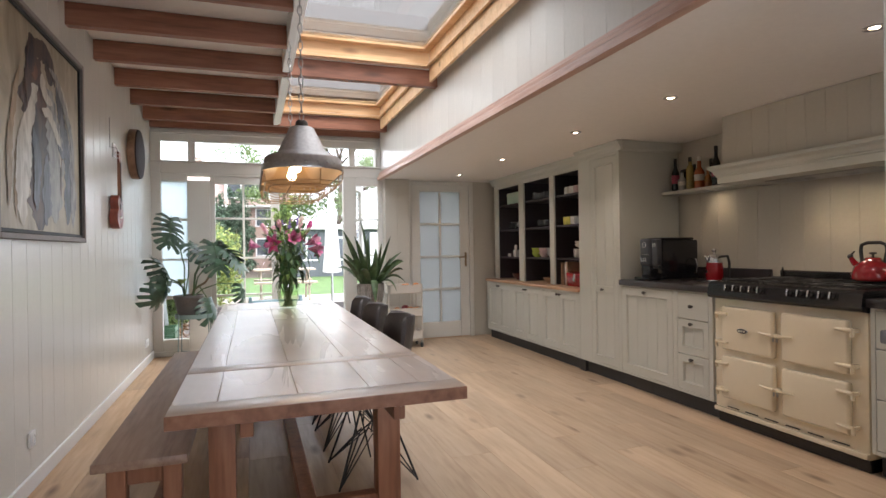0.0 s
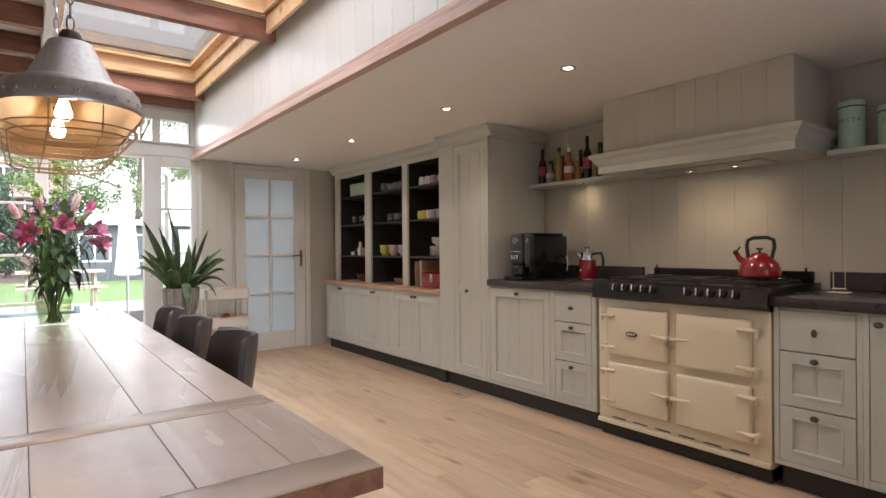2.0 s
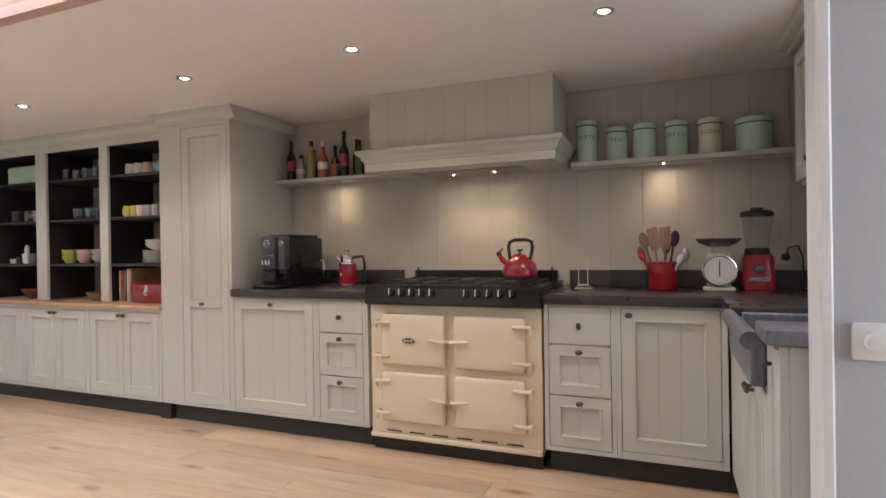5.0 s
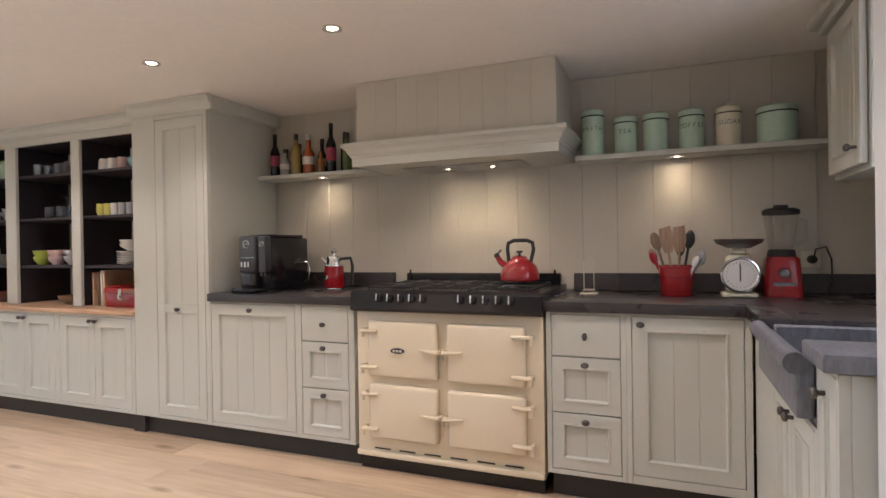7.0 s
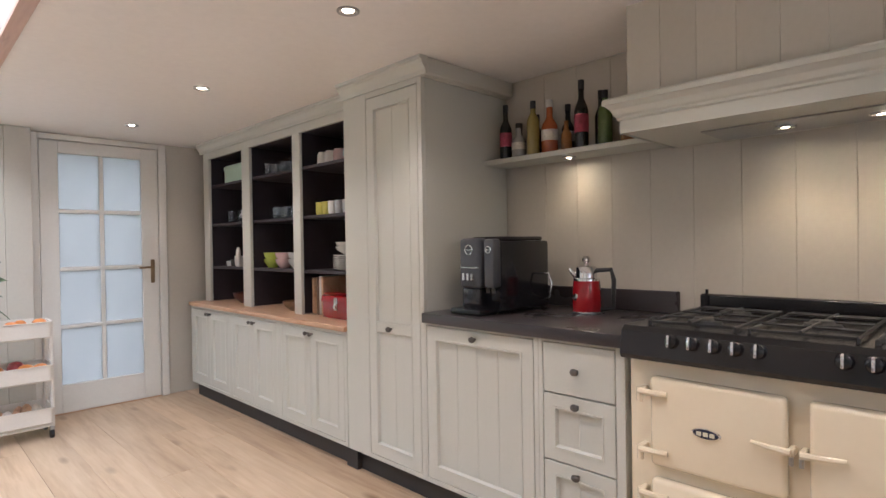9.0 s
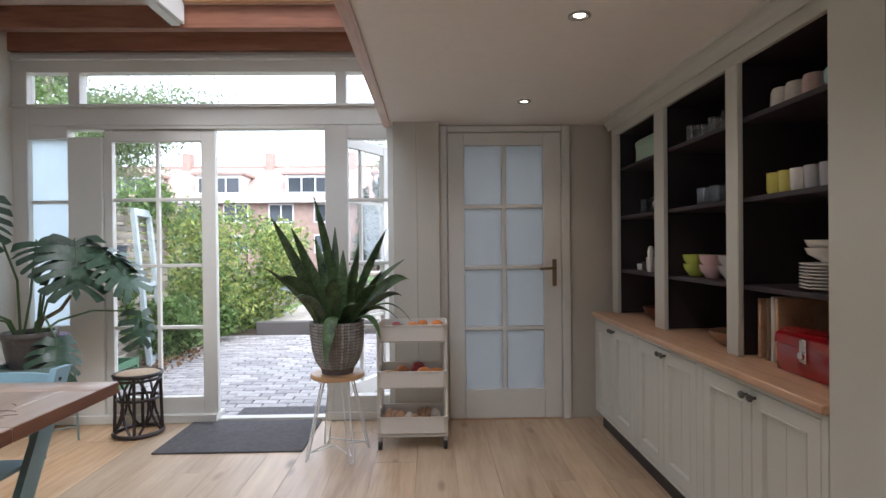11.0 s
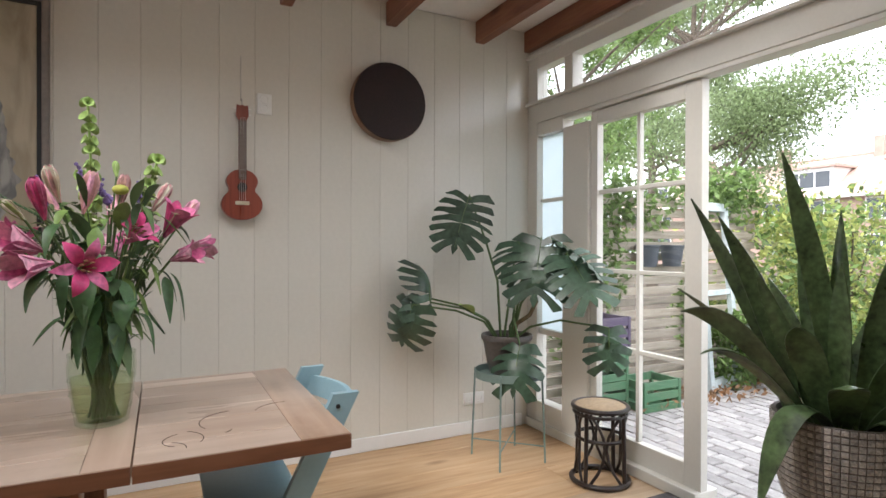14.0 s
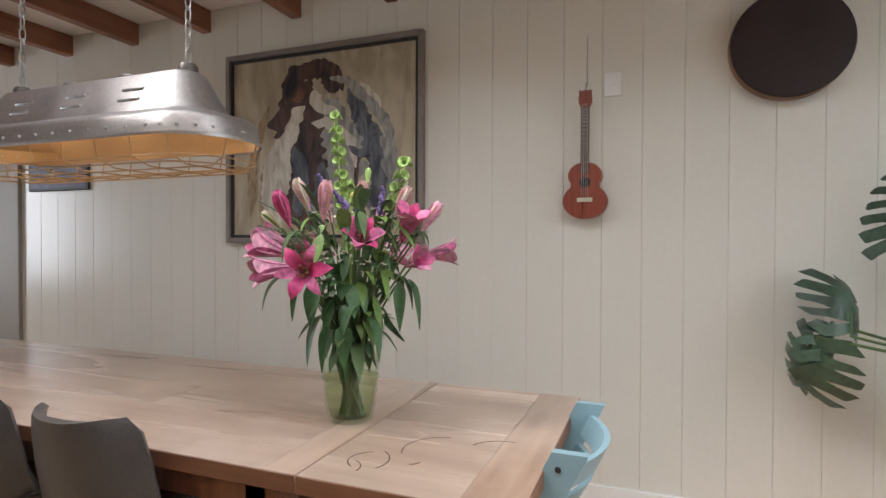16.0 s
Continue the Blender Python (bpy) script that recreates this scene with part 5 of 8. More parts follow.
for u, w, z, lean, size, ma, mb in ((-0.17, 0.06, 0.58, -0.35, 0.11, PINK, DEEP_PINK), (-0.08, 0.06, 0.60, 0.12, 0.115, PALE_PINK, PINK_EDGE), (-0.12, 0.02, 0.63, -0.4, 0.10, WHITE_FLOWER, PALE_PINK), (0.03, 0.03, 0.62, 0.05, 0.10, PALE_PINK, PALE_PINK), (0.13, 0.03, 0.62, 0.5, 0.095, PALE_PINK, WHITE_FLOWER), (0.21, 0.03, 0.57, 0.65, 0.105, PINK_EDGE, PALE_PINK),
                                     (-0.20, 0.02, 0.58, -1.2, 0.07, WHITE_FLOWER, LIME), (0.12, 0.0, 0.68, 0.9, 0.075, WHITE_FLOWER, LIME), (0.22, 0.01, 0.60, 1.4, 0.065, WHITE_FLOWER, LIME), (0.05, -0.02, 0.72, 0.1, 0.05, LIME, LIME), (-0.06, -0.10, 0.60, -0.3, 0.10, PALE_PINK, PINK_EDGE), (0.08, -0.12, 0.58, 0.4, 0.10, PINK_EDGE, PALE_PINK)):
    lily(spray(u, w, z), RIGHT * lean + FRONT * (0.25 if w > 0 else -0.35) + Vector((0, 0, 1)), size, 0.06, ma, mb)
# bells of Ireland
for u0, w0, u1, w1, top, first in ((-0.02, 0.0, -0.045, 0.01, 0.935, 0.58), (0.08, 0.0, 0.17, 0.0, 0.80, 0.64), (0.0, -0.04, -0.01, -0.10, 0.74, 0.52)):
    p0, p1 = spray(u0 * 0.3, w0 * 0.3, 0.24), spray(u1, w1, top)
    part("stem", tube([p0, spray(u0, w0, 0.5), p1], 0.0038, 6), LIME, vs)
    z, k = first, 0
    while z < top + 0.005:
        c = spray(u0, w0, 0.5).lerp(p1, (z - 0.5) / (top - 0.5))
        for q in range(3):
            a = k * 1.05 + q * 2.09 + random.uniform(-0.25, 0.25)
            o = Vector((math.cos(a), math.sin(a), random.uniform(0.1, 0.6)))
            g_ = random.uniform(0.9, 1.35)
            part("bell", moved(lathe([(0.003 * g_, 0), (0.008 * g_, 0.008 * g_), (0.015 * g_, 0.016 * g_), (0.0138 * g_, 0.0162 * g_), (0.006 * g_, 0.008 * g_)], 8), Matrix.Translation(c) @ o.to_track_quat("Z", "Y").to_matrix().to_4x4()), LIME, vs)
        z += random.uniform(0.026, 0.042)
        k += 1
for u, w, z, lean in ((-0.07, 0.05, 0.66, -0.2), (-0.01, 0.06, 0.64, -0.9), (0.09, 0.02, 0.63, 0.05), (0.02, -0.08, 0.64, 0.2), (-0.12, -0.06, 0.63, -0.3)):
    at = spray(u, w, z)
    way = (RIGHT * lean + Vector((0, 0, 1))).normalized()
    part("blossom_spike", merge(*[ball(0.0115 * (1 - 0.06 * k) * random.uniform(0.8, 1.2), at + way * 0.0085 * k + Vector((random.uniform(-0.007, 0.007), random.uniform(-0.007, 0.007), 0)), sub=1) for k in range(10)]), PURPLE, vs)
    bloom_stem(at, 0.002)
# a yellow button flower and clusters of small white blossom
part("button_flower", ball(0.022, spray(0.02, 0.06, 0.675), (1, 1, 0.7), 2), HEDGE_YELLOW, vs, "yellow-green button flower")
bloom_stem(spray(0.02, 0.06, 0.665), 0.002)
for k in range(70):
    c = spray(random.uniform(-0.13, 0.05) if k % 3 else random.uniform(0.0, 0.16), random.uniform(-0.12, 0.13), random.uniform(0.47, 0.64))
    bms = []
    for q in range(5):
        a = q * 1.256 + k
        bms.append(blade(c, c + Vector((0.013 * math.cos(a), 0.013 * math.sin(a), random.uniform(-0.002, 0.008))), 0.010, n=3, fold=0.1))
    part("small_flower", thick(merge(*bms), 0.0006), WHITE_FLOWER, vs, smooth=80)
    if k % 3 == 0:
        bloom_stem(c, 0.0016)
for k in range(26):
    a, b = random.uniform(0, 6.28), random.uniform(0, 6.28)
    r0, r1 = random.uniform(0.01, 0.045), random.uniform(0.02, 0.06)
    part("stem", tube([(r0 * math.cos(a), r0 * math.sin(a), 0.018), (r1 * 0.5 * math.cos(b), r1 * 0.5 * math.sin(b), 0.11), (r1 * math.cos(b), r1 * math.sin(b), 0.20), (r1 * 1.5 * math.cos(b), r1 * 1.5 * math.sin(b), random.uniform(0.30, 0.45))], random.uniform(0.003, 0.005), 6), STEM, vs)
# fern fronds
for u, w, z, du, dz in ((-0.10, -0.02, 0.56, -0.17, 0.10), (-0.12, -0.05, 0.54, -0.16, 0.05), (-0.11, -0.04, 0.52, -0.19, 0.0), (0.10, 0.05, 0.33, 0.06, -0.09), (0.08, -0.08, 0.52, 0.14, 0.06), (-0.04, -0.12, 0.50, -0.08, 0.10)):
    a, b = spray(u, w, z), spray(u + du, w, z + dz)
    d = (b - a).normalized()
    n_ = d.cross(Vector((0.3, 0.2, 1))).normalized()
    bms = [tube([a, b], 0.0012, 4)]
    for k in range(1, 15):
        c, ln = a.lerp(b, k / 15), 0.045 * (1.05 - k / 15)
        for sg in (-1, 1):
            bms.append(blade(c, c + n_ * sg * ln + d * ln * 0.5, 0.008, n=3, fold=0.1))
    part("fern_frond", merge(*bms), DARK_LEAF, vs, smooth=80)
# lance-shaped lily leaves, the outer ones hanging
for u, w, z, du, dz, wd in ((-0.15, 0.10, 0.45, -0.09, -0.10, 0.040), (-0.14, 0.10, 0.44, -0.02, -0.12, 0.028), (-0.09, 0.10, 0.42, -0.02, -0.12, 0.060), (-0.08, 0.09, 0.33, -0.04, -0.14, 0.034), (-0.06, 0.09, 0.30, -0.02, -0.13, 0.036), (0.14, 0.08, 0.42, 0.0, -0.14, 0.036), (0.17, 0.06, 0.43, 0.03, -0.15, 0.030), (0.13, 0.05, 0.44, 0.05, -0.10, 0.030), (0.17, 0.04, 0.56, 0.06, -0.03, 0.030),
                             (-0.02, 0.10, 0.30, 0.0, -0.12, 0.048), (0.05, 0.10, 0.32, 0.03, -0.12, 0.040), (-0.13, 0.08, 0.57, -0.06, -0.09, 0.036), (0.02, 0.12, 0.36, -0.04, -0.08, 0.062)):
    a = spray(u, w, z)
    b = spray(u + du, w + 0.03, z + dz)
    part("leaf", thick(blade(a, b, wd, n=10, fold=0.28, peak=0.42, ctrl=a.lerp(b, 0.45) + Vector((0, 0, 0.045)) + RIGHT * du * 0.4), 0.0009), DARK_LEAF, vs, smooth=80)
for k in range(230):
    a, z0 = random.uniform(0, 6.28), random.uniform(0.21, 0.63)
    r0 = random.uniform(0.02, 0.06) + (z0 - 0.21) * random.uniform(0.1, 0.32)
    ln = random.uniform(0.06, 0.13)
    base = Vector((r0 * math.cos(a), r0 * math.sin(a), z0))
    tip = base + Vector((math.cos(a) * ln * random.uniform(0.2, 0.8), math.sin(a) * ln * random.uniform(0.2, 0.8), random.uniform(-0.11, 0.08)))
    part("leaf", thick(blade(base, tip, random.uniform(0.018, 0.046), n=7, fold=0.25, ctrl=base.lerp(tip, 0.5) + Vector((0, 0, random.uniform(0.01, 0.04)))), 0.0008), (DARK_LEAF, STEM, DARK_LEAF, FRESH_LEAF)[k % 4], vs, smooth=80)

# ---- things on the board wall
pt = thing("painting", (0.0, 3.925, 1.265), "large abstract beige and grey painting in a dark frame", "painting")
PW, PH = 0.675, 1.165
GREY_FRAME = paint("grey_brown_frame", (0.22, 0.19, 0.17), 0.5, 0.15, 6, 60, 0.05)
for b in ((0.0, 0.04, -PW, -PW + 0.03, 0, PH), (0.0, 0.04, PW - 0.03, PW, 0, PH), (0.0, 0.04, -PW + 0.03, PW - 0.03, 0, 0.03), (0.0, 0.04, -PW + 0.03, PW - 0.03, PH - 0.03, PH)):
    part("frame", bx(*b, 0.004), GREY_FRAME, pt)
for b in ((0.004, 0.026, -PW + 0.031, -PW + 0.05, 0.031, PH - 0.031), (0.004, 0.026, PW - 0.05, PW - 0.031, 0.031, PH - 0.031), (0.004, 0.026, -PW + 0.05, PW - 0.05, 0.031, 0.05), (0.004, 0.026, -PW + 0.05, PW - 0.05, PH - 0.05, PH - 0.031)):
    part("inner_frame", bx(*b, 0.002), MATT_BLACK, pt)


def brushed(name, a, b, sc=7.0):
    m, n, l, p = node_mat(name)
    tc, mp, ns, rp = (n.new(k) for k in ("ShaderNodeTexCoord", "ShaderNodeMapping", "ShaderNodeTexNoise", "ShaderNodeValToRGB"))
    mp.inputs["Scale"].default_value = (1, 2.2, 0.7)
    ns.inputs["Scale"].default_value, ns.inputs["Detail"].default_value, ns.inputs["Distortion"].default_value = sc, 6, 1.4
    rp.color_ramp.elements[0].position, rp.color_ramp.elements[1].position = 0.35, 0.62
    rp.color_ramp.elements[0].color, rp.color_ramp.elements[1].color = (*a, 1), (*b, 1)
    l.new(tc.outputs["Object"], mp.inputs[0])
    l.new(mp.outputs[0], ns.inputs[0])
    l.new(ns.outputs[0], rp.inputs[0])
    l.new(rp.outputs[0], p.inputs["Base Color"])
    bp = n.new("ShaderNodeBump")
    bp.inputs["Strength"].default_value = 0.25
    l.new(ns.outputs[0], bp.inputs["Height"])
    l.new(bp.outputs[0], p.inputs["Normal"])
    p.inputs["Roughness"].default_value = 0.45
    return m


part("canvas", bx(0.004, 0.014, -PW + 0.05, PW - 0.05, 0.05, PH - 0.05, 0), brushed("canvas_beige", (0.30, 0.25, 0.17), (0.46, 0.40, 0.29), 3), pt, "beige painted canvas", 0)
A_DARK = brushed("paint_umber", (0.012, 0.012, 0.018), (0.10, 0.055, 0.04))
A_BLUE = brushed("paint_slate", (0.03, 0.035, 0.05), (0.14, 0.15, 0.17))
A_GREY = brushed("paint_grey", (0.16, 0.16, 0.155), (0.36, 0.35, 0.32))
A_LIGHT = brushed("paint_cream", (0.42, 0.38, 0.31), (0.62, 0.58, 0.50))
A_OCHRE = brushed("paint_ochre", (0.22, 0.14, 0.07), (0.36, 0.27, 0.16))


def stroke(pts, m, lift, widths):
    """A broad brush stroke lying on the canvas, along points (u, v) in shares of its size."""
    bm, rows = bmesh.new(), []
    k = len(pts)
    fine = []
    for i in range(k - 1):
        p0, p1, p2, p3 = pts[max(0, i - 1)], pts[i], pts[i + 1], pts[min(k - 1, i + 2)]
        for q in range(26):
            t = q / 26
            c = [0.5 * (2 * p1[e] + (p2[e] - p0[e]) * t + (2 * p0[e] - 5 * p1[e] + 4 * p2[e] - p3[e]) * t * t + (3 * p1[e] - p0[e] - 3 * p2[e] + p3[e]) * t ** 3) for e in (0, 1)]
            fine.append((c[0], c[1], widths[i] + (widths[i + 1] - widths[i]) * t))
    fine.append((*pts[-1], widths[-1]))
    m_ = len(fine)
    fine = [(u, v, w * min(1.0, 0.2 + 0.07 * i, 0.2 + 0.07 * (m_ - 1 - i))) for i, (u, v, w) in enumerate(fine)]
    for i, (u, v, w) in enumerate(fine):
        a, b = fine[max(0, i - 1)], fine[min(len(fine) - 1, i + 1)]
        dx, dz = b[0] - a[0], b[1] - a[1]
        ln = math.hypot(dx, dz) or 1
        nx, nz = -dz / ln, dx / ln
        row = []
        for s in (-1, 1):
            j = 0.9 + 0.5 * noise.noise((u * 7.0, v * 7.0, lift * 900 + s * 5)) + 0.45 * noise.noise((u * 31.0, v * 31.0, lift * 700 + s * 9))
            y = -PW + 0.05 + min(0.995, max(0.005, u + nx * w * j * s)) * (2 * PW - 0.1)
            z = 0.05 + min(0.995, max(0.005, v + nz * w * j * s)) * (PH - 0.1)
            row.append(bm.verts.new((0.0142 + lift, y, z)))
        rows.append(row)
    for a, b in zip(rows, rows[1:]):
        bm.faces.new((a[0], a[1], b[1], b[0]))
    bmesh.ops.recalc_face_normals(bm, faces=bm.faces[:])
    bmesh.ops.solidify(bm, geom=bm.faces[:], thickness=0.0004)
    part("brush_stroke", bm, m, pt, smooth=0)


stroke([(0.42, 0.0), (0.44, 0.35), (0.40, 0.7), (0.45, 0.86)], A_DARK, 0.0006, (0.10, 0.13, 0.13, 0.07))
stroke([(0.30, 0.72), (0.38, 0.90), (0.52, 0.90), (0.60, 0.78)], A_DARK, 0.0012, (0.05, 0.06, 0.06, 0.05))
stroke([(0.24, 0.02), (0.27, 0.3), (0.34, 0.6), (0.42, 0.72)], A_LIGHT, 0.0018, (0.05, 0.06, 0.05, 0.03))
stroke([(0.62, 0.05), (0.64, 0.35), (0.60, 0.62), (0.52, 0.74)], A_GREY, 0.0018, (0.10, 0.12, 0.09, 0.05))
stroke([(0.80, 0.05), (0.82, 0.35), (0.74, 0.6), (0.66, 0.80)], A_BLUE, 0.0012, (0.06, 0.07, 0.06, 0.03))
stroke([(0.88, 0.04), (0.89, 0.3), (0.83, 0.52)], A_GREY, 0.0024, (0.04, 0.05, 0.03))
stroke([(0.50, 0.03), (0.51, 0.22), (0.52, 0.40)], A_BLUE, 0.0024, (0.05, 0.06, 0.04))
stroke([(0.47, 0.80), (0.52, 0.70), (0.60, 0.68)], A_LIGHT, 0.003, (0.035, 0.03, 0.025))
stroke([(0.38, 0.83), (0.39, 0.74)], brushed("paint_rust", (0.10, 0.04, 0.025), (0.20, 0.09, 0.05)), 0.003, (0.04, 0.045))
stroke([(0.17, 0.05), (0.2, 0.3), (0.24, 0.5)], A_OCHRE, 0.0024, (0.02, 0.035, 0.02))
stroke([(0.72, 0.82), (0.80, 0.70), (0.86, 0.55)], A_LIGHT, 0.003, (0.02, 0.03, 0.015))
stroke([(0.30, 0.60), (0.33, 0.80), (0.44, 0.93), (0.58, 0.90), (0.63, 0.78)], A_DARK, 0.0036, (0.03, 0.04, 0.045, 0.04, 0.02))
stroke([(0.56, 0.86), (0.66, 0.82), (0.78, 0.70), (0.87, 0.52), (0.90, 0.30)], A_GREY, 0.0038, (0.02, 0.03, 0.03, 0.025, 0.02))
stroke([(0.27, 0.55), (0.22, 0.40), (0.20, 0.20), (0.22, 0.03)], A_LIGHT, 0.004, (0.02, 0.03, 0.035, 0.03))
stroke([(0.46, 0.62), (0.56, 0.60), (0.66, 0.52), (0.70, 0.36)], A_LIGHT, 0.0042, (0.02, 0.035, 0.03, 0.02))
stroke([(0.36, 0.50), (0.40, 0.30), (0.38, 0.10)], A_BLUE, 0.0044, (0.03, 0.05, 0.04))
stroke([(0.66, 0.48), (0.72, 0.44), (0.80, 0.47), (0.84, 0.40)], A_BLUE, 0.0046, (0.014, 0.02, 0.02, 0.012))
stroke([(0.10, 0.10), (0.13, 0.45), (0.22, 0.75)], A_OCHRE, 0.0048, (0.02, 0.03, 0.02))
stroke([(0.70, 0.20), (0.71, 0.40), (0.78, 0.42)], A_DARK, 0.0032, (0.012, 0.012, 0.012))

UKE_RED = wood("red_brown_uke", (0.16, 0.035, 0.022), (0.25, 0.06, 0.038), (0.33, 0.09, 0.055), 2, 9, 0.3, 0.05, 0.04, False)
uk = thing("ukulele", (0.0, 5.462, 1.39), "small red-brown ukulele hanging on the board wall", "ukulele")
outl = []
for k in range(48):
    a = 2 * math.pi * k / 48
    v = 0.135 - 0.135 * math.cos(a)
    t = v / 0.27
    w = 0.105 * math.sqrt(max(0, 1 - ((t - 0.31) / 0.315) ** 2)) if t < 0.53 else 0.080 * math.sqrt(max(0, 1 - ((t - 0.77) / 0.235) ** 2))
    w = max(w, 0.066 if 0.3 < t < 0.8 else 0.0)
    outl.append((w * (1 if a < math.pi else -1) if k not in (0, 24) else 0.0, v))
part("body", prism(outl, 0.06, "x", 0.012), UKE_RED, uk)
part("sound_hole", moved(lathe([(0, 0.0), (0.026, 0.0), (0.026, -0.002)], 20), Matrix.Translation((0.0735, 0, 0.175)) @ Matrix.Rotation(radians(90), 4, "Y")), MATT_BLACK, uk)
part("neck", bx(0.055, 0.078, -0.019, 0.019, 0.25, 0.535, 0.004), TABLE_LEG, uk)
fb = part("fretboard", bx(0.078, 0.082, -0.020, 0.020, 0.215, 0.535, 0.001), wood("rosewood_board", (0.05, 0.03, 0.022), (0.09, 0.055, 0.04), (0.14, 0.09, 0.065), 2, 12, 0.5, 0.05, 0.05, False), uk)
for k in range(14):
    part("fret", bx(0.0815, 0.0832, -0.0195, 0.0195, 0.232 + 0.30 * (1 - 0.92 ** k) / 0.69, 0.2338 + 0.30 * (1 - 0.92 ** k) / 0.69, 0.0003), STEEL, fb)
part("headstock", prism([(-0.021, 0.535), (0.021, 0.535), (0.032, 0.56), (0.029, 0.618), (0.013, 0.613), (0, 0.618), (-0.013, 0.613), (-0.029, 0.618), (-0.032, 0.56)], 0.014, "x", 0.058), UKE_RED, uk)
part("bridge", merge(bx(0.072, 0.079, -0.036, 0.036, 0.080, 0.100, 0.002), bx(0.079, 0.0825, -0.033, 0.033, 0.094, 0.0975, 0.0005)), CREAM_TIN, uk, "pale bridge")
for s in (-0.011, -0.004, 0.004, 0.011):
    part("string", tube([(0.081, s * 1.4, 0.093), (0.084, s, 0.55)], 0.0006, 4), WHITE, uk)
for s in (-1, 1):
    for z in (0.565, 0.595):
        part("tuning_peg", tube([(0.065, s * 0.024, z), (0.065, s * 0.045, z)], 0.004, 6), WHITE, uk)
part("hanger", merge(tube([(0.0, 0, 0.66), (0.05, 0, 0.655), (0.06, 0.0, 0.61)], 0.003, 6), tube([(0.003, 0, 0.66), (0.003, 0, 0.90)], 0.002, 5)), STEEL, uk)

HIDE = paint("dark_drum_hide", (0.024, 0.012, 0.013), 0.72, 0.35, 7, 120, 0.12)
dm = thing("frame_drum", (0.0, 6.314, 2.13), "round dark hide frame drum hanging on the wall", "drum")
part("skin", moved(lathe([(0, 0.088), (0.12, 0.089), (0.20, 0.087), (0.229, 0.080), (0.234, 0.066)], 48), Matrix.Rotation(radians(90), 4, "Y")), HIDE, dm)
part("hoop", moved(lathe([(0.234, 0.07), (0.237, 0.06), (0.236, 0.008), (0.226, 0.004), (0.222, 0.01), (0.222, 0.07)], 48), Matrix.Rotation(radians(90), 4, "Y")), wood("drum_hoop", (0.12, 0.06, 0.03), (0.2, 0.11, 0.06), (0.28, 0.16, 0.09), 1, 8, 0.5, 0.05, 0.05, False), dm)


def socket(y, z, n=1, tall=False):
    s = thing("wall_socket", (0.0, y, z), "white double wall socket near the skirting" if n > 1 else "white wall socket on the board wall", "socket", "wall sockets")
    w, h = (0.08, 0.115) if tall else (0.08 * n, 0.08)
    part("plate", bx(0, 0.013, -w / 2, w / 2, -h / 2, h / 2, 0.005, 2), WHITE, s)
    for k in range(2 if (n > 1 or tall) else 1):
        cy, cz = (0, (k - 0.5) * 0.05) if tall else ((k - (n - 1) / 2) * 0.075, 0)
        o = part("outlet", moved(lathe([(0.023, 0.016), (0.021, 0.017), (0.018, 0.006), (0, 0.006)], 20), Matrix.Translation((0, cy, cz)) @ Matrix.Rotation(radians(90), 4, "Y")), WHITE, s)
        for q in (-0.009, 0.009):
            part("contact_hole", moved(lathe([(0, 0.0065), (0.003, 0.0065), (0.003, 0.004)], 8), Matrix.Translation((0, cy + q, cz)) @ Matrix.Rotation(radians(90), 4, "Y")), MATT_BLACK, o)


socket(5.585, 2.04, 1, True)
socket(6.94, 0.235, 2)
socket(3.69, 0.26, 1)
bp_ = thing("small_picture", (0, 1.675, 1.64), "small dark blue picture in a thin frame", "picture")
part("frame", bx(0, 0.02, -0.32, 0.32, 0, 0.34, 0.003), MATT_BLACK, bp_)
part("print", bx(0.0195, 0.022, -0.30, 0.30, 0.02, 0.32, 0), brushed("blue_print", (0.015, 0.015, 0.05), (0.05, 0.045, 0.11), 4), bp_, smooth=0)
d4 = thing("door_4", (0, 0.78, 0), "closed grey-brown door in the board wall", "door", kind="structure")
GREYBROWN = paint("grey_brown_door_paint", (0.30, 0.27, 0.24), 0.5, 0.05, 2, 60, 0.03)
for b in ((0.0, 0.03, 0.40, 0.47, 0, 2.12), (0.0, 0.03, -0.47, -0.40, 0, 2.12), (0.0, 0.03, -0.40, 0.40, 2.05, 2.12)):
    part("architrave", bx(*b, 0.004), GREYBROWN, d4)
part("leaf", bx(0.002, 0.02, -0.398, 0.398, 0.005, 2.048, 0.003), GREYBROWN, d4)

sw = thing("light_switch", (2.735, 1.305, 0.925), "white dimmer switch on the grey partition", "switch")
part("plate", bx(-0.012, 0, -0.042, 0.042, -0.042, 0.042, 0.006, 2), WHITE, sw)
part("dial", moved(lathe([(0.021, 0), (0.02, 0.014), (0.017, 0.017), (0, 0.017)], 24), Matrix.Translation((-0.012, 0, 0)) @ Matrix.Rotation(radians(-90), 4, "Y")), WHITE, sw)

# ---- pale blue high chair at the end of the table
hc = thing("high_chair", (1.27, 5.17, 0), "pale blue adjustable wooden high chair at the table end", "chair")
for s in (-1, 1):
    x0, x1 = (s * 0.23, s * 0.205) if s > 0 else (-0.23, -0.205)
    part("upright", prism([(0.0, 0.0), (0.085, 0.0), (0.475, 0.78), (0.39, 0.78)], 0.026, "x", min(x0, x1)), BLUE_CHAIR, hc)
    part("foot", bx(min(x0, x1), max(x0, x1), 0.0, 0.46, 0.0, 0.045, 0.006), BLUE_CHAIR, hc)
    for v in (0.30, 0.62, 0.74):
        part("bolt", moved(lathe([(0, 0.003), (0.007, 0.003), (0.008, 0)], 10), Matrix.Translation((s * 0.231, 0.035 + 0.5 * v, v)) @ Matrix.Rotation(radians(90 * s), 4, "Y")), MATT_BLACK, hc)
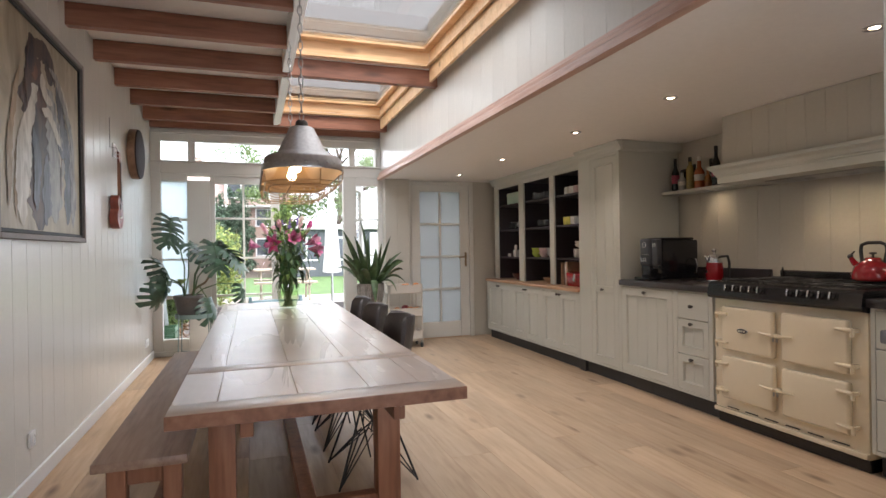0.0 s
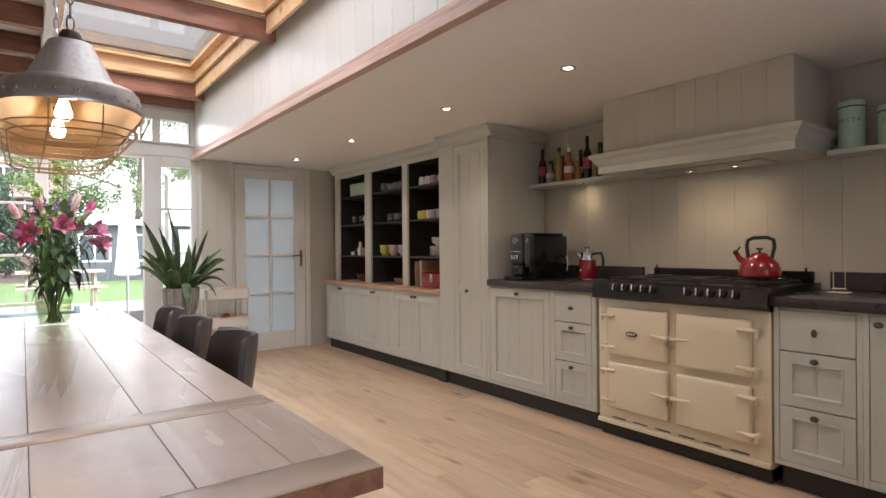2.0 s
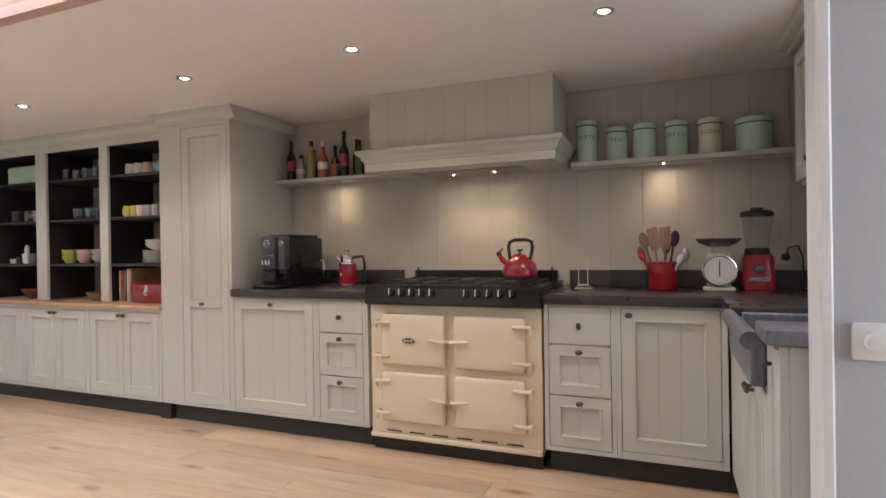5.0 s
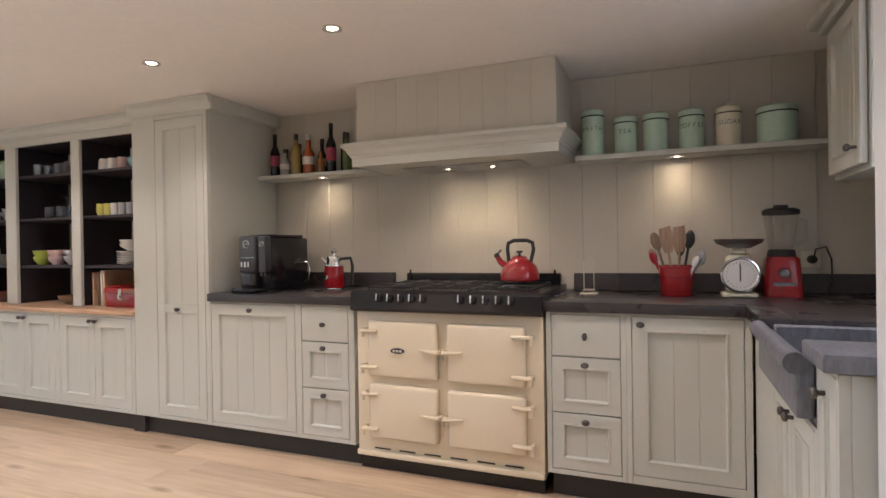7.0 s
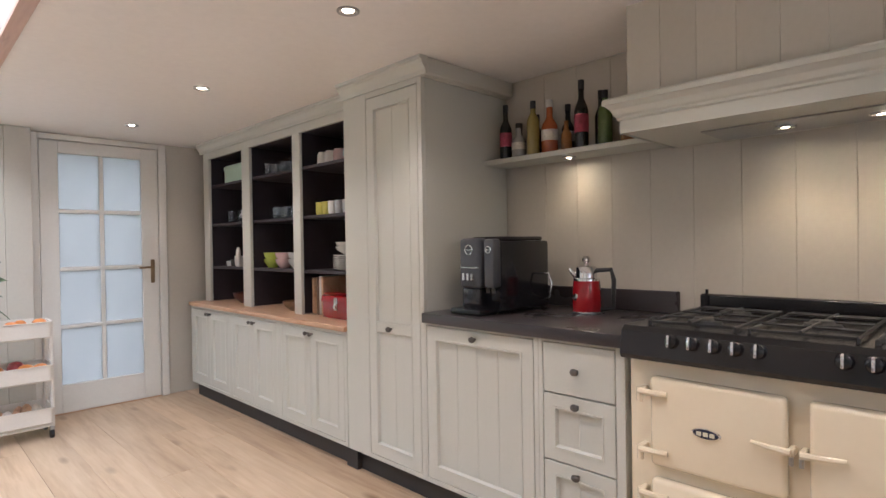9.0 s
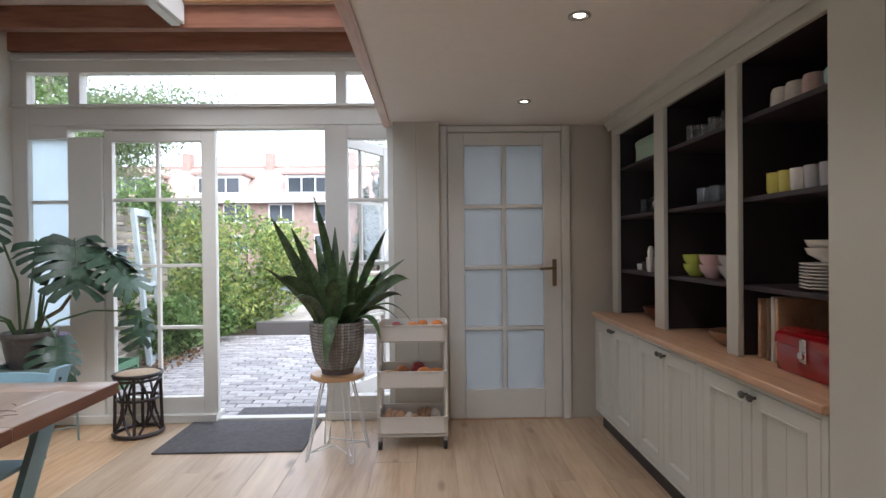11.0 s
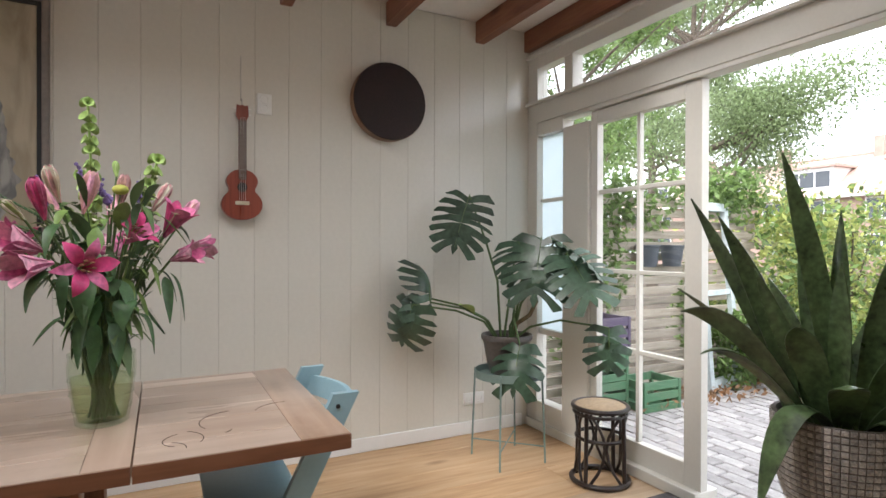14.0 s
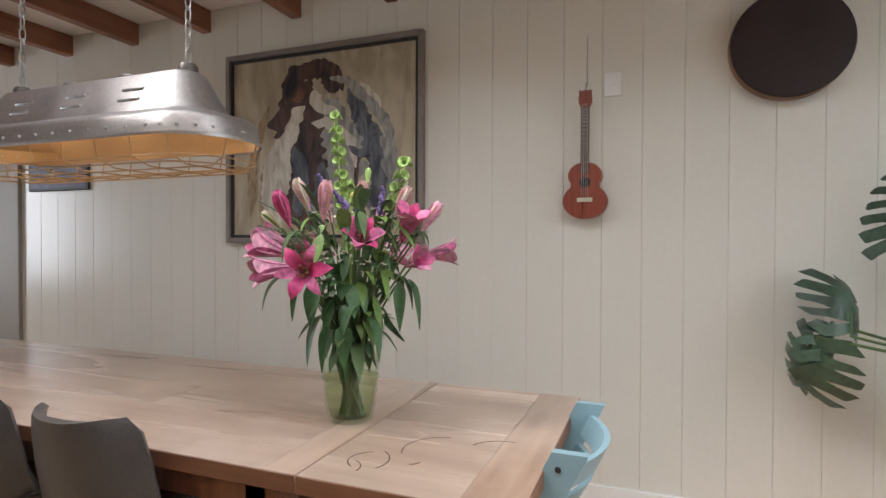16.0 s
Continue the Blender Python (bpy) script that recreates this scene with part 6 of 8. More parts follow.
part("seat", bx(-0.204, 0.204, 0.02, 0.30, 0.455, 0.475, 0.012, 2), BLUE_CHAIR, hc)
part("footrest", bx(-0.204, 0.204, -0.05, 0.26, 0.24, 0.26, 0.012, 2), BLUE_CHAIR, hc)
part("cross_bar", tube([(-0.205, 0.09, 0.12), (0.205, 0.09, 0.12)], 0.008), MATT_BLACK, hc)
for z0, z1 in ((0.60, 0.655), (0.68, 0.745)):
    bm, rows = bmesh.new(), []
    for k in range(13):
        u = -1 + k / 6
        yy = 0.36 + 0.5 * (z0 - 0.6) + 0.06 * (1 - u * u)
        rows.append([bm.verts.new(p) for p in ((u * 0.204, yy, z0), (u * 0.204, yy + 0.016, z0), (u * 0.204, yy + 0.03 + 0.016, z1), (u * 0.204, yy + 0.03, z1))])
    for a, b in zip(rows, rows[1:]):
        for k in range(4):
            bm.faces.new((a[k], a[(k + 1) % 4], b[(k + 1) % 4], b[k]))
    bm.faces.new(rows[0][::-1])
    bm.faces.new(rows[-1])
    bmesh.ops.recalc_face_normals(bm, faces=bm.faces[:])
    part("back_rail", bm, BLUE_CHAIR, hc)

# ---- plants by the garden front
TEAL = paint("grey_green_metal", (0.17, 0.24, 0.22), 0.45, 0.08, 5, 80, 0.03)
ps = thing("tray_table", (0.48, 6.90, 0), "grey-green metal tray side table", "side table")
part("tray", lathe([(0, 0.490), (0.185, 0.490), (0.19, 0.494), (0.192, 0.53), (0.196, 0.53), (0.195, 0.485), (0, 0.482)], 36), TEAL, ps)
for a in (45, 135, 225, 315):
    c, s = math.cos(radians(a)), math.sin(radians(a))
    part("leg", tube([(0.2 * c, 0.2 * s, 0.525), (0.22 * c, 0.22 * s, 0.0)], 0.006, 8), TEAL, ps)
for a in (45, 135):
    c, s = math.cos(radians(a)), math.sin(radians(a))
    part("cross_bar", tube([(0.217 * c, 0.217 * s, 0.09 + a / 9000), (-0.217 * c, -0.217 * s, 0.09 + a / 9000)], 0.004, 8), TEAL, ps)

POT = paint("dark_taupe_glazed_pot", (0.10, 0.085, 0.075), 0.4, 0.25, 8, 60, 0.05)
mo = thing("monstera_plant", (0.42, 6.93, 0.492), "large monstera with split leaves in a taupe pot", "plant")
part("pot", lathe([(0, 0.0), (0.094, 0.0), (0.104, 0.01), (0.122, 0.08), (0.139, 0.18), (0.146, 0.198), (0.154, 0.206), (0.155, 0.226), (0.150, 0.234), (0.138, 0.234), (0.130, 0.21), (0, 0.21)], 36), POT, mo)
part("soil", lathe([(0, 0.215), (0.129, 0.212)], 20), SOIL, mo)


def monstera(centre, normal, up, size, droop=0.45, lobes=7, gap=1.0):
    """A split, holed heart-shaped leaf: lobes fan out from a midrib, and a stalk joins it to the pot."""
    c, nrm = Vector(centre), Vector(normal).normalized()
    u = Vector(up)
    u = (u - nrm * u.dot(nrm)).normalized()
    s = u.cross(nrm)
    bm = bmesh.new()

    def at(x, y):
        bow = -droop * (x * x * 0.8 + max(0, -y) ** 2 * 0.5)
        return c + (s * x + u * y + nrm * bow) * size

    n = lobes
    rg = random.Random(int(abs(c.x * 731 + c.y * 517 + c.z * 291) * 100))
    jit = [[rg.uniform(-0.02, 0.02) for _ in range(n + 1)] for _ in range(2)]
    cut = [[rg.choice((0.24, 0.34, 0.46, 0.58)) for _ in range(n + 1)] for _ in range(2)]
    wave = [rg.uniform(-0.03, 0.03) for _ in range(n + 1)]

    def edge(sg, k, f):
        """The line between two lobes, from the midrib outwards; f is the share of the reach."""
        t = k / n
        reach = 0.12 + 0.42 * math.sin(math.pi * (0.12 + 0.80 * t)) ** 0.75 + jit[sg > 0][k]
        y = 0.36 - 0.78 * t + (0.22 - 0.42 * t) * f - 0.10 * f * f + jit[sg > 0][k] * (0 if f == 0 else 1)
        return sg * reach * f, y

    for sg in (-1, 1):
        for k in range(n):
            pts = []
            ca, cb = cut[sg > 0][k], cut[sg > 0][k + 1]
            for f in (0.0, 0.25, 0.45, 0.62, 0.80, 0.93, 1.0):
                (xa, ya), (xb, yb) = edge(sg, k, f), edge(sg, k + 1, f)
                qa = 0.0 if f < ca or k == 0 else gap * min(0.036, 0.013 + (f - ca) * 0.06)
                qb = 0.0 if f < cb else gap * min(0.036, 0.013 + (f - cb) * 0.06)
                if f == 1.0:
                    qa, qb = qa + 0.02, qb + 0.02
                lift = nrm * size * wave[k] * f * 1.5
                pts.append((bm.verts.new(at(xa, ya - qa) + lift), bm.verts.new(at(xb, yb + qb) + lift)))
            for (a, b), (c2, d2) in zip(pts, pts[1:]):
                bm.faces.new((a, b, d2, c2))
    tipv = [bm.verts.new(p) for p in (at(-0.02, -0.40), at(0.02, -0.40), at(0.06, -0.50), at(0, -0.62), at(-0.06, -0.50))]
    bm.faces.new(tipv)
    bmesh.ops.recalc_face_normals(bm, faces=bm.faces[:])
    bmesh.ops.remove_doubles(bm, verts=bm.verts[:], dist=0.0005)
    bmesh.ops.recalc_face_normals(bm, faces=bm.faces[:])
    bmesh.ops.solidify(bm, geom=bm.faces[:], thickness=0.0012)
    lf = part("leaf", bm, MONSTERA, mo, smooth=80)
    part("midrib", tube([at(0, 0.42) + nrm * 0.002, at(0, 0) + nrm * 0.003, at(0, -0.5) + nrm * 0.002], 0.003, 5, r2=0.001), STEM, lf)
    top = at(0, 0.40)
    mid = Vector((top.x * 0.55, top.y * 0.55, max(0.34, top.z * 0.62 + 0.12)))
    part("stalk", tube([(0.04 * (1 if top.x > 0 else -1), top.y * 0.1, 0.21), (top.x * 0.25, top.y * 0.25, 0.21 + (mid.z - 0.21) * 0.6), mid, top * 0.85 + mid * 0.15, top], 0.008, 7, r2=0.005), STEM, mo)


# centres relative to the pot; the leaves look towards the light and the room
monstera((-0.14, -0.23, 0.93), (0.85, -0.75, 0.25), (0.25, 0.1, 1), 0.37, 0.3)
monstera((0.28, 0.02, 0.66), (0.75, -0.75, 0.45), (-0.2, 0.3, 1), 0.40)
monstera((0.10, 0.06, 0.70), (0.7, -0.5, 0.8), (-0.5, 0.0, 0.8), 0.36)
monstera((0.46, 0.16, 0.62), (0.6, -0.3, 0.6), (-0.6, -0.1, 1), 0.36)
monstera((0.36, 0.22, 0.72), (0.3, 0.5, 0.8), (-0.5, -0.3, 0.6), 0.34)
monstera((-0.17, -0.44, 0.53), (0.75, 0.55, 0.25), (0.0, -0.30, -0.75), 0.27, 1.7, 5, 1.5)
monstera((-0.17, -0.585, 0.31), (0.8, -0.75, -0.1), (0.0, 0.40, 0.75), 0.30, 1.7, 5, 1.5)
monstera((-0.17, -0.50, 0.38), (0.6, 0.8, 0.1), (0.0, 0.25, 0.8), 0.22, 1.8, 4, 1.5)
monstera((0.22, -0.08, 0.10), (0.7, -0.6, 0.55), (-0.2, 0.3, 0.9), 0.29, 1.2, 5, 1.5)
monstera((0.54, 0.30, 0.22), (0.85, -0.5, 0.2), (-0.1, 0.1, 1), 0.25, 1.0, 5, 1.5)
part("leaf", thick(blade((-0.02, -0.32, 0.42), (-0.05, -0.20, 0.36), 0.09, cup=0.2), 0.001), LIME, mo, "yellowing small leaf", 80)
part("trunk", tube([(0.02, 0.02, 0.2), (0.06, 0.03, 0.30), (0.16, 0.05, 0.36), (0.22, 0.06, 0.45)], 0.016, 8, r2=0.010), wood("aerial_root", (0.09, 0.06, 0.03), (0.14, 0.1, 0.05), (0.2, 0.15, 0.08), 2, 9, 0.7, 0.05, 0.1, False), mo)

RATTAN = paint("dark_rattan_cane", (0.022, 0.014, 0.012), 0.32, 0.3, 12, 90, 0.05)
st = thing("rattan_stool", (0.96, 7.17, 0), "dark rattan stool with a woven cane seat", "stool")
part("seat", lathe([(0, 0.412), (0.12, 0.412), (0.135, 0.405), (0.135, 0.39), (0, 0.39)], 32), paint("woven_cane", (0.45, 0.33, 0.21), 0.6, 0.2, 60, 220, 0.3), st, "pale woven cane seat")
for r, z, q in ((0.142, 0.40, 0.013), (0.138, 0.37, 0.009), (0.125, 0.24, 0.010), (0.148, 0.016, 0.014)):
    part("ring", tube([(r * math.cos(a * math.pi / 14), r * math.sin(a * math.pi / 14), z) for a in range(28)], q, 8, True), RATTAN, st)
for k in range(4):
    a = math.pi / 2 * k + 0.3
    c, s = math.cos(a), math.sin(a)
    part("leg", tube([(0.135 * c, 0.135 * s, 0.395), (0.138 * c, 0.138 * s, 0.2), (0.143 * c, 0.143 * s, 0.0)], 0.011, 8), RATTAN, st)
    for sg in (-1, 1):
        pts = []
        for q in range(7):
            t = q / 6
            b = a + math.pi / 4 + sg * (0.62 - 1.05 * math.sin(math.pi * t) * 0.55)
            rr = 0.14 - 0.03 * math.sin(math.pi * t)
            pts.append((rr * math.cos(b), rr * math.sin(b), 0.385 - 0.365 * t))
        part("bent_cane", tube(pts, 0.008, 7), RATTAN, st)

CARPET = paint("charcoal_ribbed_mat", (0.115, 0.105, 0.105), 0.95, 0.25, 30, 260, 0.5)
solid("doormat", bx(1.235, 2.14, 6.775, 7.38, 0.0, 0.010, 0.004), CARPET, "charcoal textile doormat inside the garden door", "doormat")

WHITE_METAL = paint("white_coated_wire", (0.74, 0.73, 0.70), 0.35, 0.03, 5, 60, 0.02)
sp = thing("plant_stand", (2.365, 6.715, 0), "wooden-topped plant stool on white wire legs", "plant stand")
part("seat", lathe([(0, 0.492), (0.15, 0.492), (0.158, 0.485), (0.158, 0.472), (0.15, 0.465), (0, 0.465)], 36), STOOL_WOOD, sp, "honey coloured wooden seat")
for k in range(4):
    a = math.pi / 2 * k + 0.55
    for sg in (-1, 1):
        b = a + sg * 0.22
        part("leg", tube([(0.09 * math.cos(b), 0.09 * math.sin(b), 0.466), (0.19 * math.cos(a + sg * 0.08), 0.19 * math.sin(a + sg * 0.08), 0.03), (0.2 * math.cos(a), 0.2 * math.sin(a), 0.005)], 0.005, 7), WHITE_METAL, sp)
for k in range(4):
    a = math.pi / 2 * k + 0.55
    b = a + math.pi / 2
    part("brace", tube([(0.185 * math.cos(a), 0.185 * math.sin(a), 0.05), (0.05 * math.cos((a + b) / 2), 0.05 * math.sin((a + b) / 2), 0.075), (0.185 * math.cos(b), 0.185 * math.sin(b), 0.05)], 0.0045, 7), WHITE_METAL, sp)

sn = thing("snake_plant", (2.365, 6.715, 0.492), "tall snake plant in a woven-textured grey pot", "plant")
WEAVE = paint("grey_weave_pot", (0.43, 0.40, 0.365), 0.8, 0.3, 20, 160, 0.4, spread=0.3)
WEAVE_DARK = paint("dark_weave_grooves", (0.17, 0.15, 0.138), 0.9, 0.3, 20, 160, 0.3)
prof = ((0.094, 0.0), (0.102, 0.03), (0.128, 0.075), (0.148, 0.14), (0.158, 0.22), (0.160, 0.305))
part("pot", lathe([(0, 0.0), *[(r - 0.004, z) for r, z in prof], (0.144, 0.305), (0.142, 0.26), (0, 0.26)], 40), WEAVE_DARK, sn, "dark grooved pot wall")
part("soil", lathe([(0, 0.268), (0.143, 0.262)], 20), SOIL, sn)
for ring_i in range(15):
    z0 = 0.034 + ring_i * 0.0181
    bm = bmesh.new()

    def rad(z):
        for (r0, a), (r1, b) in zip(prof, prof[1:]):
            if a <= z <= b:
                return r0 + (r1 - r0) * (z - a) / (b - a)
        return prof[-1][0]

    for k in range(54):
        a0, a1 = 2 * math.pi * (k + 0.07 + 0.08 * random.random()) / 54, 2 * math.pi * (k + 0.95) / 54
        z1, z2 = z0 + 0.002 * random.random(), z0 + 0.0158
        c = [(rad(z1) - 0.004, a0, z1), (rad(z1) - 0.004, a1, z1), (rad(z2) - 0.004, a1, z2), (rad(z2) - 0.004, a0, z2)]
        lo = [bm.verts.new((r * math.cos(a), r * math.sin(a), z)) for r, a, z in c]
        ins = 0.003
        hi = [bm.verts.new(((r + 0.005) * math.cos(a + (0.012 if i in (0, 3) else -0.012)), (r + 0.005) * math.sin(a + (0.012 if i in (0, 3) else -0.012)), z + (ins if i < 2 else -ins))) for i, (r, a, z) in enumerate(c)]
        bm.faces.new(hi)
        for i in range(4):
            bm.faces.new((lo[i], lo[(i + 1) % 4], hi[(i + 1) % 4], hi[i]))
    bmesh.ops.recalc_face_normals(bm, faces=bm.faces[:])
    tagged(part("weave_band", bm, WEAVE, sn, smooth=0), kind="stuff")
random.seed(23)
# leaf tips: sideways and forwards as seen from the room, height over the stand, width
SNAKE = [(-0.13, 0.02, 1.03, 0.080), (-0.37, 0.05, 0.91, 0.072), (-0.27, 0.12, 0.85, 0.070), (0.32, -0.05, 0.85, 0.066), (0.12, 0.06, 0.76, 0.066), (-0.11, -0.10, 0.80, 0.060), (0.02, 0.10, 0.72, 0.070),
         (0.40, 0.05, 0.66, 0.050), (0.42, 0.08, 0.54, 0.058), (0.35, 0.16, 0.45, 0.064), (0.42, 0.10, 0.30, 0.030), (-0.41, 0.05, 0.63, 0.052), (-0.36, 0.16, 0.57, 0.056), (-0.27, 0.26, 0.47, 0.066),
         (-0.12, 0.30, 0.10, 0.072), (0.20, 0.24, 0.22, 0.046), (0.05, 0.22, 0.42, 0.072), (0.20, 0.16, 0.52, 0.070), (-0.06, 0.20, 0.56, 0.070), (0.27, 0.02, 0.60, 0.062), (-0.22, -0.22, 0.66, 0.066),
         (0.10, -0.26, 0.62, 0.070), (0.28, -0.28, 0.50, 0.066), (-0.34, -0.24, 0.46, 0.060), (-0.08, -0.36, 0.40, 0.066), (0.16, -0.12, 0.70, 0.064), (0.00, -0.04, 0.86, 0.060), (0.30, 0.24, 0.33, 0.050), (-0.18, 0.10, 0.70, 0.062)]
for su, sw_, sz, w in SNAKE:
    t = Vector((0.942 * su + 0.337 * sw_, 0.337 * su - 0.942 * sw_, sz))
    low_tip = t.z < 0.6
    base = Vector((t.x * 0.20 + random.uniform(-0.025, 0.025), t.y * 0.20 + random.uniform(-0.025, 0.025), 0.255))
    rise = 0.80 if low_tip else 0.46
    out = 0.62 if low_tip else 0.26
    arch = base + Vector(((t.x - base.x) * out, (t.y - base.y) * out, (t - base).length * rise))
    turn = random.uniform(-0.7, 0.7)
    side = Vector((0.942 * math.cos(turn) - 0.337 * math.sin(turn), 0.337 * math.cos(turn) + 0.942 * math.sin(turn), 0.0))
    bm = blade(base, t, w * random.uniform(0.8, 0.95) * (1.3 if low_tip else 1.0), n=16, fold=0.34, side=side, peak=0.55, ctrl=arch + Vector((random.uniform(-0.04, 0.04), random.uniform(-0.04, 0.04), 0.0)), strap=True)
    part("leaf", thick(bm, 0.003), GREEN_LEAF, sn, smooth=80)

# ---- three-tier cart
CX, CY = 2.595, 6.76
ct = thing("kitchen_cart", (CX, CY, 0), "off-white three-tier rolling cart with fruit and onions", "cart")
CW, CD = 0.415, 0.29
CREAM_METAL = paint("off_white_steel", (0.66, 0.62, 0.55), 0.4, 0.03, 5, 60, 0.02)
for z in (0.652, 0.372, 0.097):
    outer = [(CW / 2 + p[0], CD / 2 + p[1]) for p in [(q[1], q[0]) for q in stadium(CD / 2, CW / 2, 0, 6, 0.03)]]
    def lp(ins, zz):
        return [(CW / 2 + (x - CW / 2) * (1 - ins / (CW / 2)), CD / 2 + (y - CD / 2) * (1 - ins / (CD / 2)), zz) for x, y in outer]
    part("tray", loft([lp(0.02, z + 0.004), lp(0.012, z), lp(0.0, z + 0.01), lp(0.0, z + 0.10), lp(-0.008, z + 0.102), lp(-0.008, z + 0.108), lp(0.003, z + 0.108), lp(0.003, z + 0.012), lp(0.02, z + 0.006)], True, False), CREAM_METAL, ct)
for x in (0.004, CW - 0.004):
    for y in (0.03, CD - 0.03):
        part("post", tube([(x, y, 0.09), (x, y, 0.762)], 0.011, 8), CREAM_METAL, ct)
    part("foot_bar", tube([(x, 0.02, 0.085), (x, CD - 0.02, 0.085)], 0.011, 8), CREAM_METAL, ct)
part("foot_bar", tube([(0.0, 0.03, 0.085), (CW, 0.03, 0.085)], 0.011, 8), CREAM_METAL, ct)
for x in (0.01, CW - 0.01):
    for y in (0.03, CD - 0.03):
        w = part("caster", merge(bx(x - 0.012, x + 0.012, y - 0.014, y + 0.014, 0.045, 0.08, 0.004)), STEEL, ct)
        part("wheel", moved(lathe([(0, -0.011), (0.027, -0.011), (0.03, -0.006), (0.03, 0.006), (0.027, 0.011), (0, 0.011)], 20), Matrix.Translation((x, y, 0.03)) @ Matrix.Rotation(radians(90), 4, "Y")), MATT_BLACK, w)
FRUIT = {"orange": paint("orange_peel", (0.62, 0.22, 0.05), 0.45, 0.12, 20, 160, 0.1), "apple": paint("red_apple_skin", (0.32, 0.04, 0.04), 0.3, 0.4, 14, 60, 0.02), "mango": paint("mango_skin", (0.55, 0.30, 0.07), 0.4, 0.25, 10, 60, 0.03),
         "onion": paint("onion_skin", (0.42, 0.24, 0.13), 0.4, 0.3, 30, 100, 0.05), "plum": paint("plum_skin", (0.10, 0.02, 0.035), 0.3, 0.3), "garlic": paint("garlic_skin", (0.62, 0.56, 0.48), 0.5, 0.1, 20, 80, 0.05)}


def fruit(kind, x, y, z, r, label, sc=(1, 1, 1)):
    top = 1.12 if kind in ("onion", "garlic") else 0.86
    pr = [(0, -0.92), (0.4, -0.90), (0.78, -0.62), (1.0, -0.1), (0.94, 0.34), (0.66, 0.70), (0.3, top - 0.02), (0.08, top), (0, top - 0.06 if kind not in ("onion", "garlic") else top + 0.12)]
    solid(kind, moved(lathe([(a * r, b * r) for a, b in pr], 16), Matrix.Diagonal((*sc, 1))), FRUIT[kind], label, kind if kind != "onion" else "onion", "fruit in the cart", loc=(CX + x, CY + y, z + r * 0.92 * sc[2]), rz=random.uniform(0, 360), smooth=80)


for x, y, r, kd in ((0.07, 0.08, 0.028, "apple"), (0.13, 0.15, 0.026, "plum"), (0.21, 0.09, 0.038, "orange"), (0.30, 0.10, 0.024, "plum"), (0.36, 0.10, 0.042, "orange"), (0.27, 0.19, 0.036, "orange"), (0.10, 0.21, 0.03, "apple")):
    fruit(kd, x, y, 0.70, r, {"apple": "dark red apple in the top tray", "plum": "dark purple plum in the top tray", "orange": "pale orange fruit in the top tray"}[kd])
for x, y, r, kd, sc in ((0.07, 0.07, 0.05, "mango", (1.2, 0.9, 0.85)), (0.28, 0.08, 0.05, "orange", (1, 1, 1)), (0.355, 0.07, 0.048, "orange", (1, 1, 1)), (0.24, 0.17, 0.048, "apple", (1, 1, 1.1)), (0.14, 0.17, 0.045, "orange", (1, 1, 1))):
    fruit(kd, x, y, 0.379 + (0.02 if kd != "apple" else 0.03), r, {"mango": "yellow-orange mango in the middle tray", "orange": "orange lying in the middle tray", "apple": "red apple in the middle tray"}[kd], sc)
ag = solid("aubergine", moved(lathe([(0, -0.09), (0.03, -0.08), (0.04, -0.03), (0.03, 0.05), (0.014, 0.085), (0, 0.09)], 16), Matrix.Rotation(radians(90), 4, "Y")), paint("aubergine_skin", (0.03, 0.012, 0.04), 0.18, 0.2), "glossy dark aubergine in the middle tray", "aubergine", "fruit in the cart", loc=(CX + 0.17, CY + 0.10, 0.425), smooth=80)
for k in range(22):
    x, y = 0.04 + 0.33 * ((k * 0.37) % 1), 0.05 + 0.17 * ((k * 0.61) % 1)
    fruit("onion" if k % 4 else "garlic", x, y, 0.104 + (0.035 if k > 8 else 0.004), random.uniform(0.026, 0.036), "brown onion in the bottom tray" if k % 4 else "white garlic bulb in the bottom tray")

# ---------------------------------------------------------------- things on the worktops and shelves
cm = thing("coffee_machine", (4.26, 4.04, 0.903), "black coffee machine with chrome trim on the worktop", "coffee machine")
GLOSS_BLACK = paint("gloss_black_plastic", (0.014, 0.014, 0.017), 0.14, 0.1, 4, 60, 0.01)
DARK_GREY = paint("dark_grey_plastic", (0.055, 0.058, 0.066), 0.35, 0.1, 4, 60, 0.01)
part("body", bx(-0.10, 0.26, -0.07, 0.14, 0.012, 0.325, 0.012, 2), GLOSS_BLACK, cm)
part("front_column", bx(-0.16, -0.09, 0.005, 0.13, 0.115, 0.34, 0.02, 3), DARK_GREY, cm)
part("cup_column", bx(-0.148, -0.09, 0.012, 0.123, 0.027, 0.116, 0.008, 2), GLOSS_BLACK, cm)
part("side_column", bx(-0.15, -0.09, -0.066, -0.008, 0.12, 0.335, 0.014, 2), DARK_GREY, cm)
part("lid", bx(-0.08, 0.24, -0.05, 0.12, 0.326, 0.345, 0.008, 2), GLOSS_BLACK, cm)
part("drip_tray", bx(-0.20, -0.08, -0.03, 0.15, 0.0, 0.028, 0.008, 2), GLOSS_BLACK, cm)
part("trim_line", bx(-0.163, -0.158, 0.01, 0.125, 0.205, 0.211, 0.001), CHROME, cm)
for dy in (0.045, 0.07, 0.095):
    part("spout", merge(tube([(-0.166, dy, 0.183), (-0.166, dy, 0.152)], 0.007, 8), bx(-0.168, -0.155, dy - 0.009, dy + 0.009, 0.150, 0.158, 0.003)), CHROME, cm)
for dy in (-0.053, -0.022):
    part("nozzle", tube([(-0.135, dy, 0.12), (-0.135, dy, 0.098)], 0.008, 8), PEWTER, cm)
